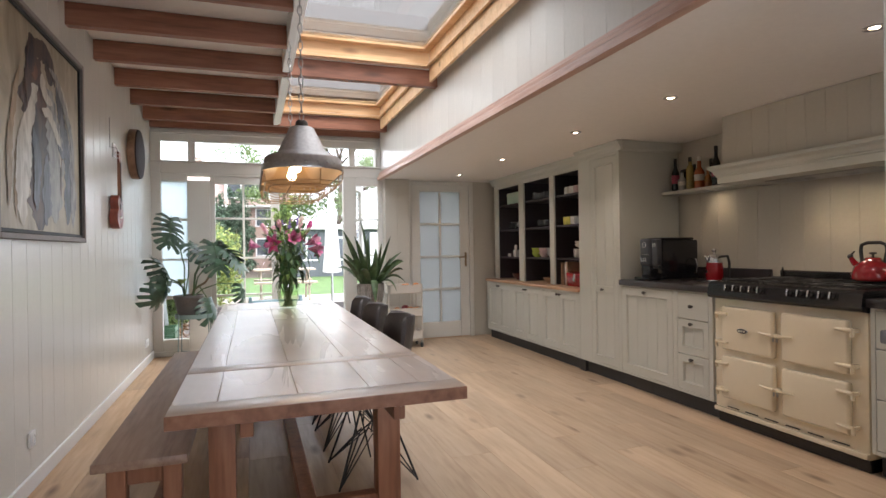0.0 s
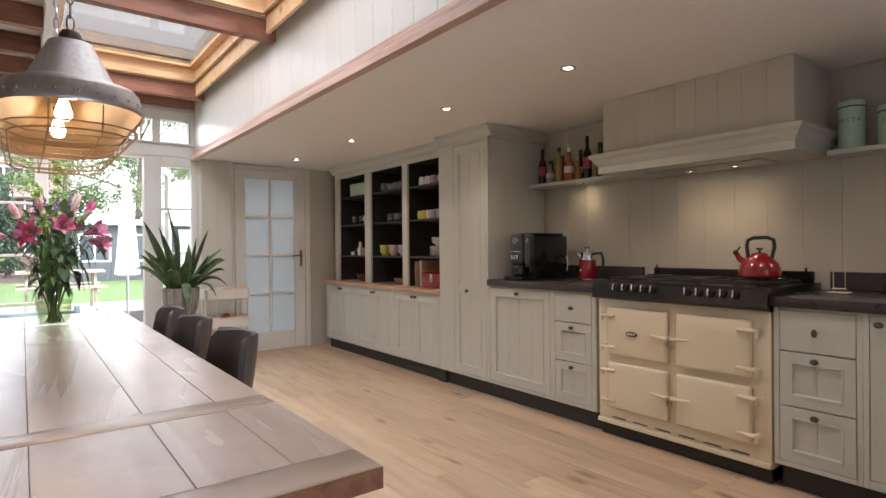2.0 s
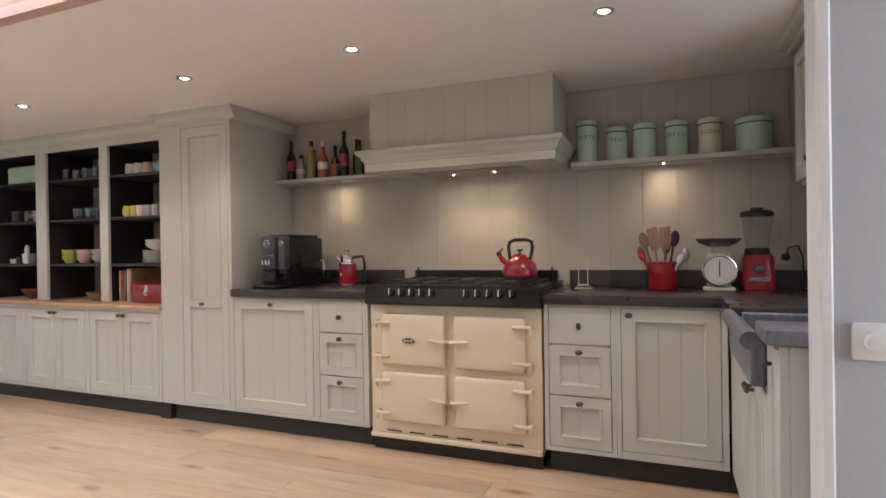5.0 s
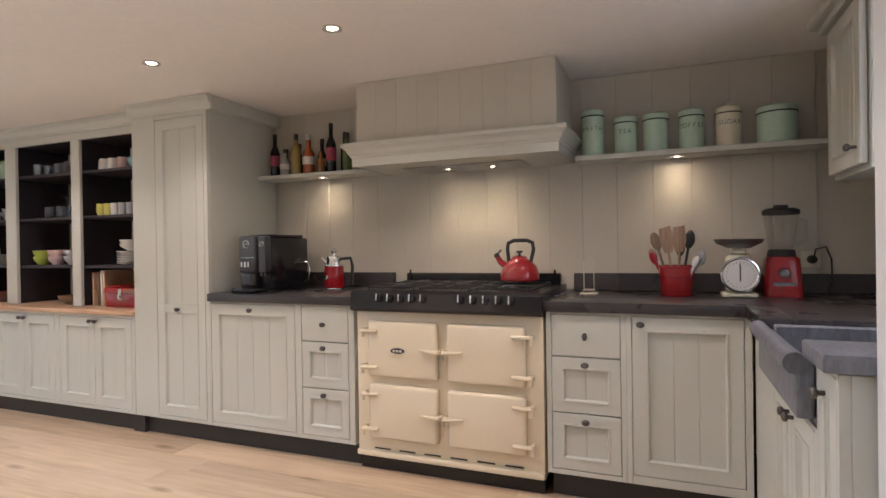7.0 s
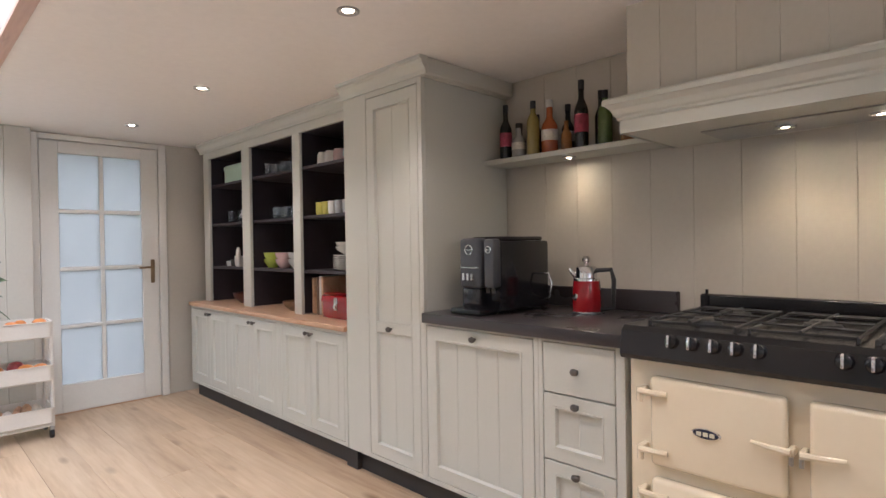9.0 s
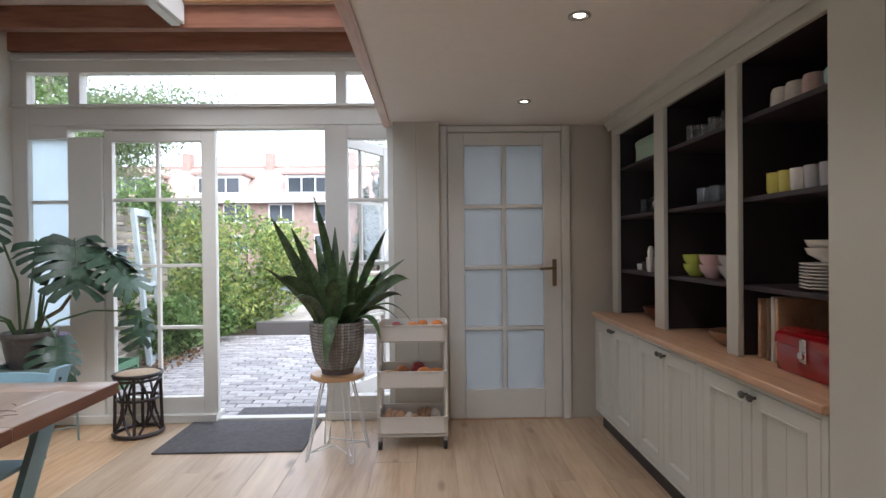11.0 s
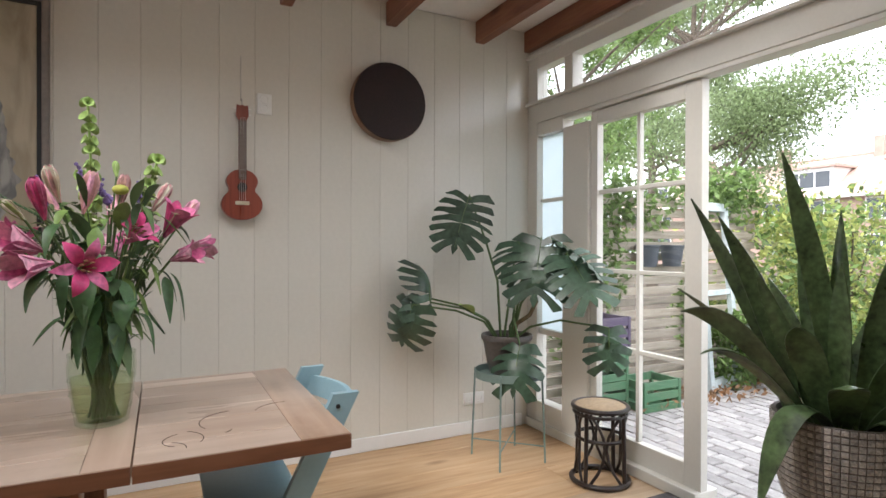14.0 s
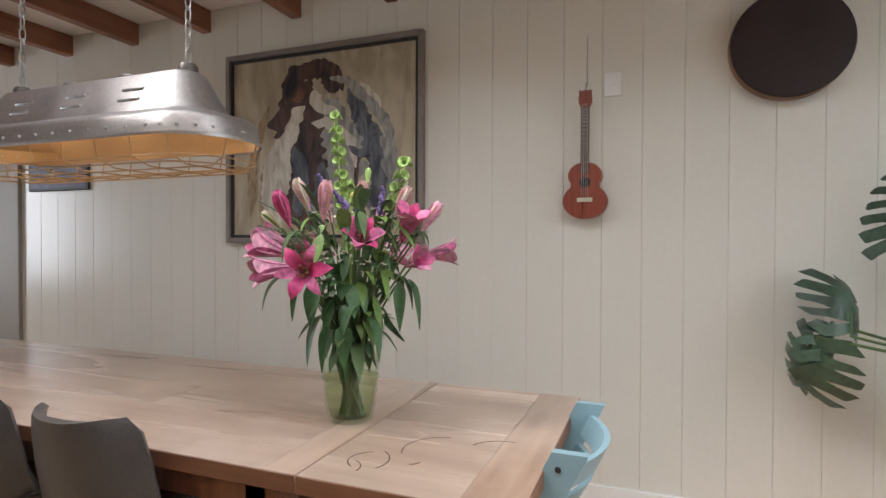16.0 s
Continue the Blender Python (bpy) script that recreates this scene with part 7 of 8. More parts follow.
for x, y, r in ((-0.1605, 0.068, 0.021), (-0.1505, -0.037, 0.014)):
    part("emblem", merge(tube([(x, y + r * math.cos(a * math.pi / 10), 0.287 + r * math.sin(a * math.pi / 10)) for a in range(20)], 0.0028, 6, True), bx(x - 0.002, x + 0.002, y - r, y + r, 0.2845, 0.2895, 0.0008)), CHROME, cm, "round chrome emblem")
part("milk_hose", tube([(0.2, -0.07, 0.17), (0.2, -0.11, 0.17), (0.2, -0.125, 0.12), (0.2, -0.11, 0.06), (0.2, -0.075, 0.05)], 0.006, 8), CHROME, cm)

jk = thing("red_jug_kettle", (4.44, 3.72, 0.903), "red enamel percolator jug with chrome top", "kettle")
part("body", lathe([(0, 0), (0.062, 0), (0.064, 0.006), (0.062, 0.10), (0.058, 0.145)], 28), RED, jk)
part("base_ring", lathe([(0.064, 0.0), (0.0655, 0.004), (0.0645, 0.012), (0.062, 0.014)], 28), CHROME, jk)
part("chrome_top", lathe([(0.0585, 0.145), (0.058, 0.153), (0.047, 0.158), (0.046, 0.20), (0.04, 0.207), (0.012, 0.211), (0.008, 0.222), (0.017, 0.23), (0.018, 0.242), (0.01, 0.252), (0, 0.254)], 28), CHROME, jk, "chrome collar and lid")
part("spout", tube([(-0.012, 0.040, 0.163), (-0.02, 0.056, 0.178), (-0.026, 0.068, 0.196)], 0.016, 10, r2=0.007), CHROME, jk, "short chrome spout")
part("handle", tube([(0.01, -0.045, 0.19), (0.015, -0.11, 0.195), (0.02, -0.12, 0.15), (0.02, -0.115, 0.03), (0.012, -0.06, 0.02)], 0.010, 8), MATT_BLACK, jk)
part("badge", moved(lathe([(0, 0.004), (0.018, 0.003), (0.022, 0.0)], 20), Matrix.Translation((-0.058, 0.012, 0.075)) @ Matrix.Rotation(radians(-90), 4, "Y") @ Matrix.Diagonal((0.8, 1.15, 1, 1))), CHROME, jk)

kt = thing("whistling_kettle", (4.37, 2.52, 0.972), "red enamel whistling kettle on the hob", "kettle")
part("body", lathe([(0, 0.0), (0.095, 0.0), (0.103, 0.008), (0.104, 0.03), (0.09, 0.075), (0.062, 0.105), (0.045, 0.115), (0.04, 0.118)], 36), RED, kt)
part("lid", lathe([(0.042, 0.116), (0.036, 0.128), (0.012, 0.135), (0, 0.135)], 24), RED, kt)
part("lid_knob", lathe([(0.006, 0.134), (0.006, 0.145), (0.018, 0.15), (0.018, 0.158), (0, 0.16)], 16), MATT_BLACK, kt)
part("spout", tube([(0, 0.07, 0.075), (0, 0.105, 0.10), (0, 0.12, 0.125)], 0.019, 12, r2=0.013), RED, kt)
part("whistle", merge(ball(0.016, (0, 0.125, 0.133)), tube([(0, 0.118, 0.145), (0, 0.10, 0.165)], 0.005)), MATT_BLACK, kt)
part("handle", tube([(0, 0.058, 0.10), (0, 0.066, 0.17), (0, 0.06, 0.20), (0, 0.03, 0.213), (0, -0.04, 0.213), (0, -0.07, 0.20), (0, -0.075, 0.165), (0, -0.06, 0.10)], 0.010, 10), MATT_BLACK, kt)

ps2 = solid("paper_stand", merge(bx(-0.04, 0.04, -0.045, 0.045, 0, 0.008, 0.004), tube([(0, -0.025, 0.008), (0, -0.025, 0.17)], 0.002, 6), tube([(0, 0.025, 0.008), (0, 0.025, 0.17)], 0.002, 6), bx(-0.02, 0.02, -0.03, 0.03, 0.02, 0.026, 0.003)), CREAM_TIN, "small pale metal stand on the worktop", "stand", loc=(4.42, 2.17, 0.903))

ck = thing("utensil_crock", (4.43, 1.755, 0.903), "red stoneware crock full of kitchen utensils", "crock")
part("pot", lathe([(0, 0), (0.072, 0), (0.076, 0.005), (0.076, 0.092), (0.081, 0.095), (0.081, 0.135), (0.084, 0.138), (0.084, 0.148), (0.078, 0.148), (0.072, 0.09), (0.07, 0.01), (0, 0.01)], 32), RED, ck)
SPOON_WOOD = wood("spoon_wood", (0.13, 0.08, 0.05), (0.22, 0.14, 0.09), (0.33, 0.23, 0.16), 2, 12, 0.6, 0.25, 0.05, False)


def utensil(kind, dx, dy, ln, m, lean, label):
    u = solid(kind, moved(merge(tube([(0, 0, 0), (0, 0, ln * 0.7)], 0.006, 7), ball(ln * 0.13, (0, 0, ln * 0.82), (0.28, 0.62, 1.15), 2) if kind != "wooden_spatula" else prism([(-0.018, ln * 0.62), (0.018, ln * 0.62), (0.032, ln * 0.8), (0.03, ln), (-0.024, ln * 1.03), (-0.032, ln * 0.8)], 0.006, "x", -0.003)),
                          Matrix.Rotation(lean[0], 4, "X") @ Matrix.Rotation(lean[1], 4, "Y")), m, label, "utensil", "utensils in the crock", loc=(4.43 + dx, 1.755 + dy, 0.92))
    return u


for kd, dx, dy, ln, m, lean, lb in (("wooden_spoon", 0, 0.02, 0.315, SPOON_WOOD, (-0.28, -0.05), "worn wooden spoon in the red crock"), ("wooden_spatula", -0.01, 0.01, 0.315, SPOON_WOOD, (-0.12, -0.1), "wooden spatula in the red crock"),
                                    ("wooden_spatula", 0.0, -0.01, 0.315, SPOON_WOOD, (0.02, 0), "pale wooden spatula in the red crock"), ("ladle", 0.01, -0.02, 0.315, MATT_BLACK, (0.16, 0), "black nylon ladle in the red crock"), ("skimmer", 0, -0.03, 0.23, STEEL, (0.42, 0.05), "steel skimmer in the red crock"),
                                    ("serving_spoon", -0.02, -0.03, 0.20, CERAMIC, (0.35, -0.25), "white serving spoon in the red crock"), ("whisk", 0.02, -0.02, 0.22, STEEL, (0.55, 0.1), "steel spoon leaning in the red crock"), ("wooden_spoon", 0.02, 0.03, 0.24, SPOON_WOOD, (-0.4, 0.1), "dark wooden spoon in the red crock"),
                                    ("brush_handle", 0.0, 0.03, 0.22, RED, (-0.42, -0.02), "red brush handle in the crock"), ("spatula", 0.02, 0.0, 0.26, MATT_BLACK, (0.1, 0.12), "black spatula in the crock")):
    utensil(kd, dx, dy, ln, m, lean, lb)

sc_ = thing("kitchen_scale", (4.42, 1.485, 0.903), "cream retro kitchen scale with a steel pan", "scale")
part("base", bx(-0.05, 0.07, -0.075, 0.075, 0, 0.02, 0.008, 2), CREAM_TIN, sc_)
part("body", merge(bx(-0.03, 0.06, -0.055, 0.055, 0.018, 0.20, 0.02, 3), bx(-0.01, 0.04, -0.03, 0.03, 0.20, 0.225, 0.004)), CREAM_TIN, sc_)
dl = part("dial", moved(lathe([(0, 0.02), (0.068, 0.02), (0.075, 0.026), (0.082, 0.024), (0.084, 0.0)], 36), Matrix.Translation((-0.03, 0, 0.105)) @ Matrix.Rotation(radians(-90), 4, "Y")), CHROME, sc_, "chrome dial ring")
part("dial_face", moved(lathe([(0, 0.0), (0.07, 0.0), (0.07, -0.004)], 36), Matrix.Translation((-0.0525, 0, 0.105)) @ Matrix.Rotation(radians(-90), 4, "Y")), CERAMIC, dl)
part("needle", bx(-0.0545, -0.0535, -0.003, 0.003, 0.075, 0.155, 0.0003), MATT_BLACK, dl)
for k in range(24):
    a = 2 * math.pi * k / 24
    part("tick", moved(bx(-0.0542, -0.0532, -0.001, 0.001, 0.054, 0.062, 0), Matrix.Translation((0, 0, 0.105)) @ Matrix.Rotation(a, 4, "X")), MATT_BLACK, dl)
part("pan", lathe([(0, 0.228), (0.05, 0.228), (0.095, 0.25), (0.108, 0.27), (0.104, 0.27), (0.09, 0.252), (0.05, 0.231), (0, 0.231)], 36), STEEL, sc_, "shallow steel pan")

bl = thing("blender", (4.50, 1.30, 0.903), "red blender with a clear jug and black lid", "blender")
part("base", loft([stadium(0.076, 0.08, 0.0, 6, 0.03), stadium(0.076, 0.08, 0.02, 6, 0.03), stadium(0.066, 0.07, 0.17, 6, 0.03), stadium(0.06, 0.062, 0.185, 6, 0.03)], True, True), RED, bl)
part("collar", lathe([(0.058, 0.184), (0.06, 0.19), (0.055, 0.215), (0.05, 0.218), (0, 0.218)], 24), MATT_BLACK, bl)
JUG = clear_glass("jug_plastic", (0.97, 0.975, 0.97), 0.25)
part("jug", lathe([(0.048, 0.216), (0.055, 0.24), (0.072, 0.37), (0.074, 0.385), (0.071, 0.385), (0.052, 0.24), (0.046, 0.222), (0, 0.222)], 28), JUG, bl)
part("lid", lathe([(0.077, 0.38), (0.078, 0.40), (0.06, 0.41), (0.03, 0.412), (0.03, 0.425), (0, 0.427)], 28), MATT_BLACK, bl)
part("handle", tube([(0, -0.068, 0.36), (0, -0.10, 0.35), (0, -0.10, 0.26), (0, -0.06, 0.24)], 0.008, 8), JUG, bl)
part("dial", moved(lathe([(0.026, 0), (0.026, 0.01), (0.018, 0.02), (0, 0.022)], 24), Matrix.Translation((-0.068, 0, 0.11)) @ Matrix.Rotation(radians(-95), 4, "Y")), CHROME, bl)
part("plate", moved(bx(-0.001, 0.001, -0.045, 0.045, -0.008, 0.008, 0.0004), Matrix.Translation((-0.0755, 0, 0.06))), CHROME, bl)

pg = thing("plug_socket", (X_BACK, 1.15, 1.07), "white wall socket with a black plug and cable", "socket")
part("plate", bx(-0.012, 0, -0.04, 0.04, -0.04, 0.04, 0.005, 2), CREAM_TIN, pg)
part("plug", moved(lathe([(0, 0.045), (0.012, 0.045), (0.02, 0.03), (0.02, 0)], 16), Matrix.Translation((-0.012, 0.0, 0.0)) @ Matrix.Rotation(radians(-90), 4, "Y")), MATT_BLACK, pg)
part("cable", tube([(-0.055, 0, 0.0), (-0.075, -0.005, 0.05), (-0.06, -0.05, 0.06), (-0.04, -0.075, 0.0), (-0.03, -0.08, -0.10), (-0.03, -0.06, -0.163)], 0.004, 7), MATT_BLACK, pg)


# canisters on the shelf
def canister(y, r, h, m, text, label):
    c = thing("canister", (4.57, y, 1.628), label, "canister", "canisters on the shelf")
    part("body", lathe([(0, 0), (r - 0.004, 0), (r, 0.004), (r, h - 0.03), (r - 0.002, h - 0.028)], 32), m, c)
    part("lid", lathe([(r + 0.003, h - 0.03), (r + 0.003, h - 0.008), (r - 0.003, h - 0.001), (r * 0.6, h + 0.004), (0.014, h + 0.006), (0.006, h + 0.010), (0.010, h + 0.018), (0, h + 0.020)], 32), m, c)
    part("lid_band", lathe([(r + 0.0005, h - 0.036), (r + 0.0035, h - 0.034), (r + 0.0035, h - 0.031), (r + 0.0005, h - 0.030)], 32), MATT_BLACK, c, "thin dark lid band")
    if text:
        for k, chx in enumerate(text):
            a = (k - (len(text) - 1) / 2) * 0.023 / r
            mm = Matrix.Rotation(a, 4, "Z") @ Matrix.Translation((-r - 0.0008, 0, h * 0.58)) @ Matrix.Rotation(radians(-90), 4, "Z") @ Matrix.Rotation(radians(90), 4, "X")
            words(chx, 0.032, mm, c, DARK_TEXT, 0.0006)


DARK_TEXT = paint("grey_green_lettering", (0.16, 0.24, 0.2), 0.5, 0.05)
canister(2.158, 0.0565, 0.245, MINT, "PASTA", "tall mint green enamel canister lettered PASTA")
canister(1.991, 0.056, 0.195, MINT, "TEA", "mint green enamel canister lettered TEA")
canister(1.844, 0.060, 0.197, MINT, "", "mint green enamel canister with a lid")
canister(1.674, 0.0575, 0.198, MINT, "COFFEE", "mint green enamel canister lettered COFFEE")
canister(1.507, 0.058, 0.197, CREAM_TIN, "SUGAR", "cream enamel canister lettered SUGAR")
canister(1.299, 0.085, 0.178, MINT, "", "wide mint green enamel bread canister")


def bottle(y, x, r, h, glass, neck, label, band=None, cap=None):
    r, h = r * 0.87, h * 0.95
    b = thing("bottle", (x, y, 1.646), label, "bottle", "bottles on the shelf")
    part("glass", lathe([(0, 0), (r * 0.95, 0), (r, 0.004), (r, h * neck), (r * 0.86, h * (neck + 0.06)), (r * 0.42, h * (neck + 0.17)), (r * 0.36, h * 0.96), (r * 0.40, h * 0.965), (r * 0.40, h), (0, h)], 24), glass, b)
    if band:
        part("label", lathe([(r + 0.0008, h * 0.24), (r + 0.001, h * 0.25), (r + 0.001, h * (neck - 0.07)), (r + 0.0008, h * (neck - 0.06))], 24), band, b)
    if cap:
        part("cap", lathe([(r * 0.44, h * 0.86), (r * 0.44, h * 1.002), (0, h * 1.004)], 16), cap, b)


WINE = paint("dark_wine_glass", (0.012, 0.014, 0.012), 0.08, 0.1, 4, 40, 0.0)
PINK_LABEL = paint("pink_label", (0.34, 0.05, 0.09), 0.6, 0.3, 40, 120, 0.0)
WHITE_LABEL = paint("white_label", (0.62, 0.58, 0.52), 0.6, 0.25, 40, 120, 0.0)
OIL = paint("yellow_oil_glass", (0.30, 0.23, 0.07), 0.1, 0.1, 4, 40, 0.0)
ORANGE_J = paint("orange_juice_glass", (0.34, 0.09, 0.03), 0.12, 0.1, 4, 40, 0.0)
GREEN_B = paint("green_bottle_glass", (0.09, 0.13, 0.045), 0.1, 0.2, 4, 40, 0.0)
AMBER = paint("amber_bottle_glass", (0.28, 0.12, 0.03), 0.1, 0.2, 4, 40, 0.0)
CLEARB = paint("pale_bottle_glass", (0.36, 0.36, 0.34), 0.1, 0.2, 4, 40, 0.0)
for args in ((4.245, 4.55, 0.036, 0.30, WINE, 0.55, "dark wine bottle with a pink label", PINK_LABEL, MATT_BLACK), (4.19, 4.60, 0.033, 0.20, WINE, 0.5, "dark squat bottle behind the others", None, MATT_BLACK), (4.155, 4.54, 0.040, 0.185, CLEARB, 0.5, "clear spirit bottle with a white label", WHITE_LABEL, MATT_BLACK),
             (4.09, 4.61, 0.032, 0.23, WINE, 0.55, "slim dark glass bottle on the shelf", None, MATT_BLACK), (4.065, 4.54, 0.036, 0.285, OIL, 0.62, "yellow olive oil bottle with black cap", None, MATT_BLACK), (3.975, 4.55, 0.045, 0.275, ORANGE_J, 0.5, "orange juice bottle with a white label", WHITE_LABEL, CERAMIC), (3.91, 4.61, 0.036, 0.25, WINE, 0.5, "dark bottle with a white label", WHITE_LABEL, MATT_BLACK),
             (3.875, 4.54, 0.030, 0.15, AMBER, 0.55, "small amber glass bottle on the shelf", None, None), (3.80, 4.55, 0.037, 0.335, WINE, 0.56, "tall dark wine bottle with a pink label", PINK_LABEL, MATT_BLACK), (3.73, 4.60, 0.030, 0.28, WINE, 0.55, "slim dark glass bottle on the shelf", None, MATT_BLACK), (3.68, 4.55, 0.036, 0.26, GREEN_B, 0.62, "green bottle with a dark neck", None, MATT_BLACK), (3.60, 4.60, 0.034, 0.19, AMBER, 0.5, "amber bottle beside the hood", None, None)):
    bottle(*args)

# ---- crockery in the dresser
TUMBLER = clear_glass("drinking_glass", (0.88, 0.90, 0.92), 0.3)
Y_CUP, PINK_CUP = paint("yellow_glaze", (0.60, 0.55, 0.12), 0.25, 0.05), paint("pale_pink_glaze", (0.62, 0.44, 0.42), 0.25, 0.05)
GREY_CUP, BLUE_CUP = paint("grey_glaze", (0.42, 0.42, 0.43), 0.25, 0.05), paint("pale_blue_glaze", (0.36, 0.55, 0.60), 0.25, 0.05)
GREEN_CUP = paint("lime_glaze", (0.42, 0.50, 0.08), 0.25, 0.05)
Z3, Z2, Z1_, ZB = 1.736, 1.416, 1.066, 0.777


def cup(x, y, z, r, h, m, label, handle=0, name="mug", flip=False):
    c = thing(name, (x, y, z), label, name.replace("_", " "), "crockery in the dresser", rz=handle)
    pr = [(0, 0), (r * 0.8, 0), (r * 0.95, h * 0.2), (r, h), (r - 0.003, h), (r * 0.9, h * 0.2), (0, 0.006)]
    part("bowl", lathe([(a, h - b) for a, b in pr] if flip else pr, 20), m, c)
    if name == "mug":
        part("handle", tube([(0, -r * 0.95, h * 0.8), (0, -r - 0.022, h * 0.75), (0, -r - 0.022, h * 0.3), (0, -r * 0.9, h * 0.22)], 0.0045, 7), m, c)


def bowl(x, y, z, r, h, m, label):
    solid("bowl", lathe([(0, 0), (r * 0.5, 0), (r * 0.55, 0.006), (r * 0.9, h * 0.55), (r, h), (r - 0.004, h), (r * 0.85, h * 0.55), (r * 0.4, 0.012), (0, 0.01)], 24), m, label, "bowl", "crockery in the dresser", loc=(x, y, z))


for k, (y, m) in enumerate(((5.52, CERAMIC), (5.435, CERAMIC), (5.34, PINK_CUP))):
    cup(4.27, y, Z3, 0.042, 0.085, m, "pale mug on the top shelf", 20 + 40 * k, flip=True)
tp = thing("teapot", (4.28, 5.20, Z3), "small pale blue teapot on the top shelf", "teapot")
part("body", lathe([(0, 0), (0.045, 0), (0.065, 0.03), (0.066, 0.06), (0.045, 0.09), (0.03, 0.095), (0.012, 0.10), (0.012, 0.112), (0, 0.115)], 24), BLUE_CUP, tp)
part("spout", tube([(0, 0.05, 0.045), (0, 0.085, 0.06), (0, 0.10, 0.085)], 0.011, 8, r2=0.006), BLUE_CUP, tp)
part("handle", tube([(0, -0.055, 0.075), (0, -0.09, 0.075), (0, -0.095, 0.04), (0, -0.055, 0.025)], 0.006, 7), BLUE_CUP, tp)
for y, m, lb in ((5.545, Y_CUP, "yellow mug on the middle shelf"), (5.475, Y_CUP, "yellow mug on the middle shelf"), (5.405, CERAMIC, "white mug on the middle shelf"), (5.33, GREY_CUP, "grey mug on the middle shelf"), (5.25, GREY_CUP, "grey mug on the middle shelf"), (5.17, Y_CUP, "yellow mug on the middle shelf")):
    cup(4.26, y, Z2, 0.034, 0.085, m, lb, 180 if y > 5.54 else 90)
for k in range(4):
    cup(4.30, 5.12, Z2 + 0.02 * k, 0.05, 0.035, CERAMIC, "stacked white saucer cup", 0, "saucer")
for k in range(8):
    solid("plate", lathe([(0, 0), (0.07, 0), (0.115, 0.012), (0.115, 0.015), (0.07, 0.004), (0, 0.004)], 32), CERAMIC, "white plate in a stack", "plate", "crockery in the dresser", loc=(4.30, 5.27, Z1_ + 0.0115 * k))
bowl(4.30, 5.27, Z1_ + 0.098, 0.10, 0.05, CERAMIC, "white bowl on the stack of plates")
bowl(4.30, 5.27, Z1_ + 0.125, 0.10, 0.05, CERAMIC, "white bowl on the stack of plates")
for k in range(3):
    bowl(4.27, 5.11, Z1_ + 0.018 * k, 0.05, 0.045, PINK_CUP, "pale pink bowl beside the plates")
for y, m, lb in ((6.22, GREEN_CUP, "lime green bowl in a stack"), (6.05, PINK_CUP, "pale pink bowl in a stack"), (5.87, GREY_CUP, "grey bowl in a stack"), (5.755, GREY_CUP, "grey bowl in a stack")):
    bowl(4.27, y, Z1_, 0.062, 0.065, m, lb)
    bowl(4.27, y, Z1_ + 0.045, 0.064, 0.065, m, lb)
for k in range(9):
    cup(4.26 + 0.05 * (k % 2), 6.24 - 0.058 * k, Z3, 0.03, 0.095 - 0.01 * (k % 3), TUMBLER, "clear drinking glass on the top shelf", 0, "tumbler")
for k in range(6):
    cup(4.25 + 0.06 * (k % 2), 6.10 - 0.065 * k, Z2, 0.032, 0.085, TUMBLER, "clear drinking glass on the middle shelf", 0, "tumbler")
for k in range(5):
    w = solid("wine_glass", lathe([(0.034, 0.0), (0.037, 0.03), (0.033, 0.06), (0.012, 0.085), (0.004, 0.09), (0.004, 0.155), (0.03, 0.162), (0.03, 0.165), (0, 0.165)], 20), TUMBLER, "upturned wine glass standing on the shelf", "wine glass", "crockery in the dresser", loc=(4.33 + 0.05 * (k % 2), 6.02 - 0.07 * k, Z2))
gb = thing("green_tin_box", (4.34, 6.76, Z3), "pale green storage tin on the top shelf", "box")
part("body", loft([stadium(0.11, 0.20, 0.0, 6, 0.04), stadium(0.11, 0.20, 0.11, 6, 0.04)], True, True), MINT, gb)
part("lid", loft([stadium(0.114, 0.204, 0.11, 6, 0.042), stadium(0.114, 0.204, 0.135, 6, 0.042), stadium(0.10, 0.19, 0.15, 6, 0.04)], True, True), MINT, gb)
jar = thing("glass_carafe", (4.28, 6.52, Z2), "clear glass bottle on the shelf", "carafe")
part("glass", lathe([(0, 0), (0.04, 0), (0.042, 0.15), (0.016, 0.19), (0.016, 0.24), (0.013, 0.24), (0.013, 0.19), (0.038, 0.15), (0.036, 0.006), (0, 0.006)], 20), TUMBLER, jar)
solid("decanter", lathe([(0, 0), (0.05, 0), (0.065, 0.05), (0.06, 0.15), (0.035, 0.19), (0.045, 0.22), (0.042, 0.22), (0.032, 0.19), (0.056, 0.15), (0.06, 0.05), (0, 0.008)], 20), TUMBLER, "clear glass jug on the lower shelf", "jug", "crockery in the dresser", loc=(4.30, 6.55, Z1_))
for k in range(5):
    cup(4.30 + 0.05 * (k % 2), 6.96 - 0.085 * k, Z2, 0.034, 0.10 - 0.015 * (k % 2), TUMBLER, "clear drinking glass in the far bay", 0, "tumbler")
mg = thing("meat_grinder", (4.24, 6.60, Z2), "small steel grinder on the shelf", "grinder")
part("body", merge(tube([(0, 0.05, 0.05), (0, -0.05, 0.05)], 0.02, 12), lathe([(0.012, 0), (0.012, 0.05), (0.03, 0.09), (0.026, 0.09)], 14)), STEEL, mg)
for y, r, h, m, lb in ((6.93, 0.035, 0.04, CERAMIC, "small white pot on the lower shelf"), (6.86, 0.03, 0.055, PEWTER, "small dark jar on the lower shelf"), (6.74, 0.05, 0.085, CERAMIC, "white utensil pot on the lower shelf")):
    cup(4.27, y, Z1_, r, h, m, lb, 0, "small_pot")
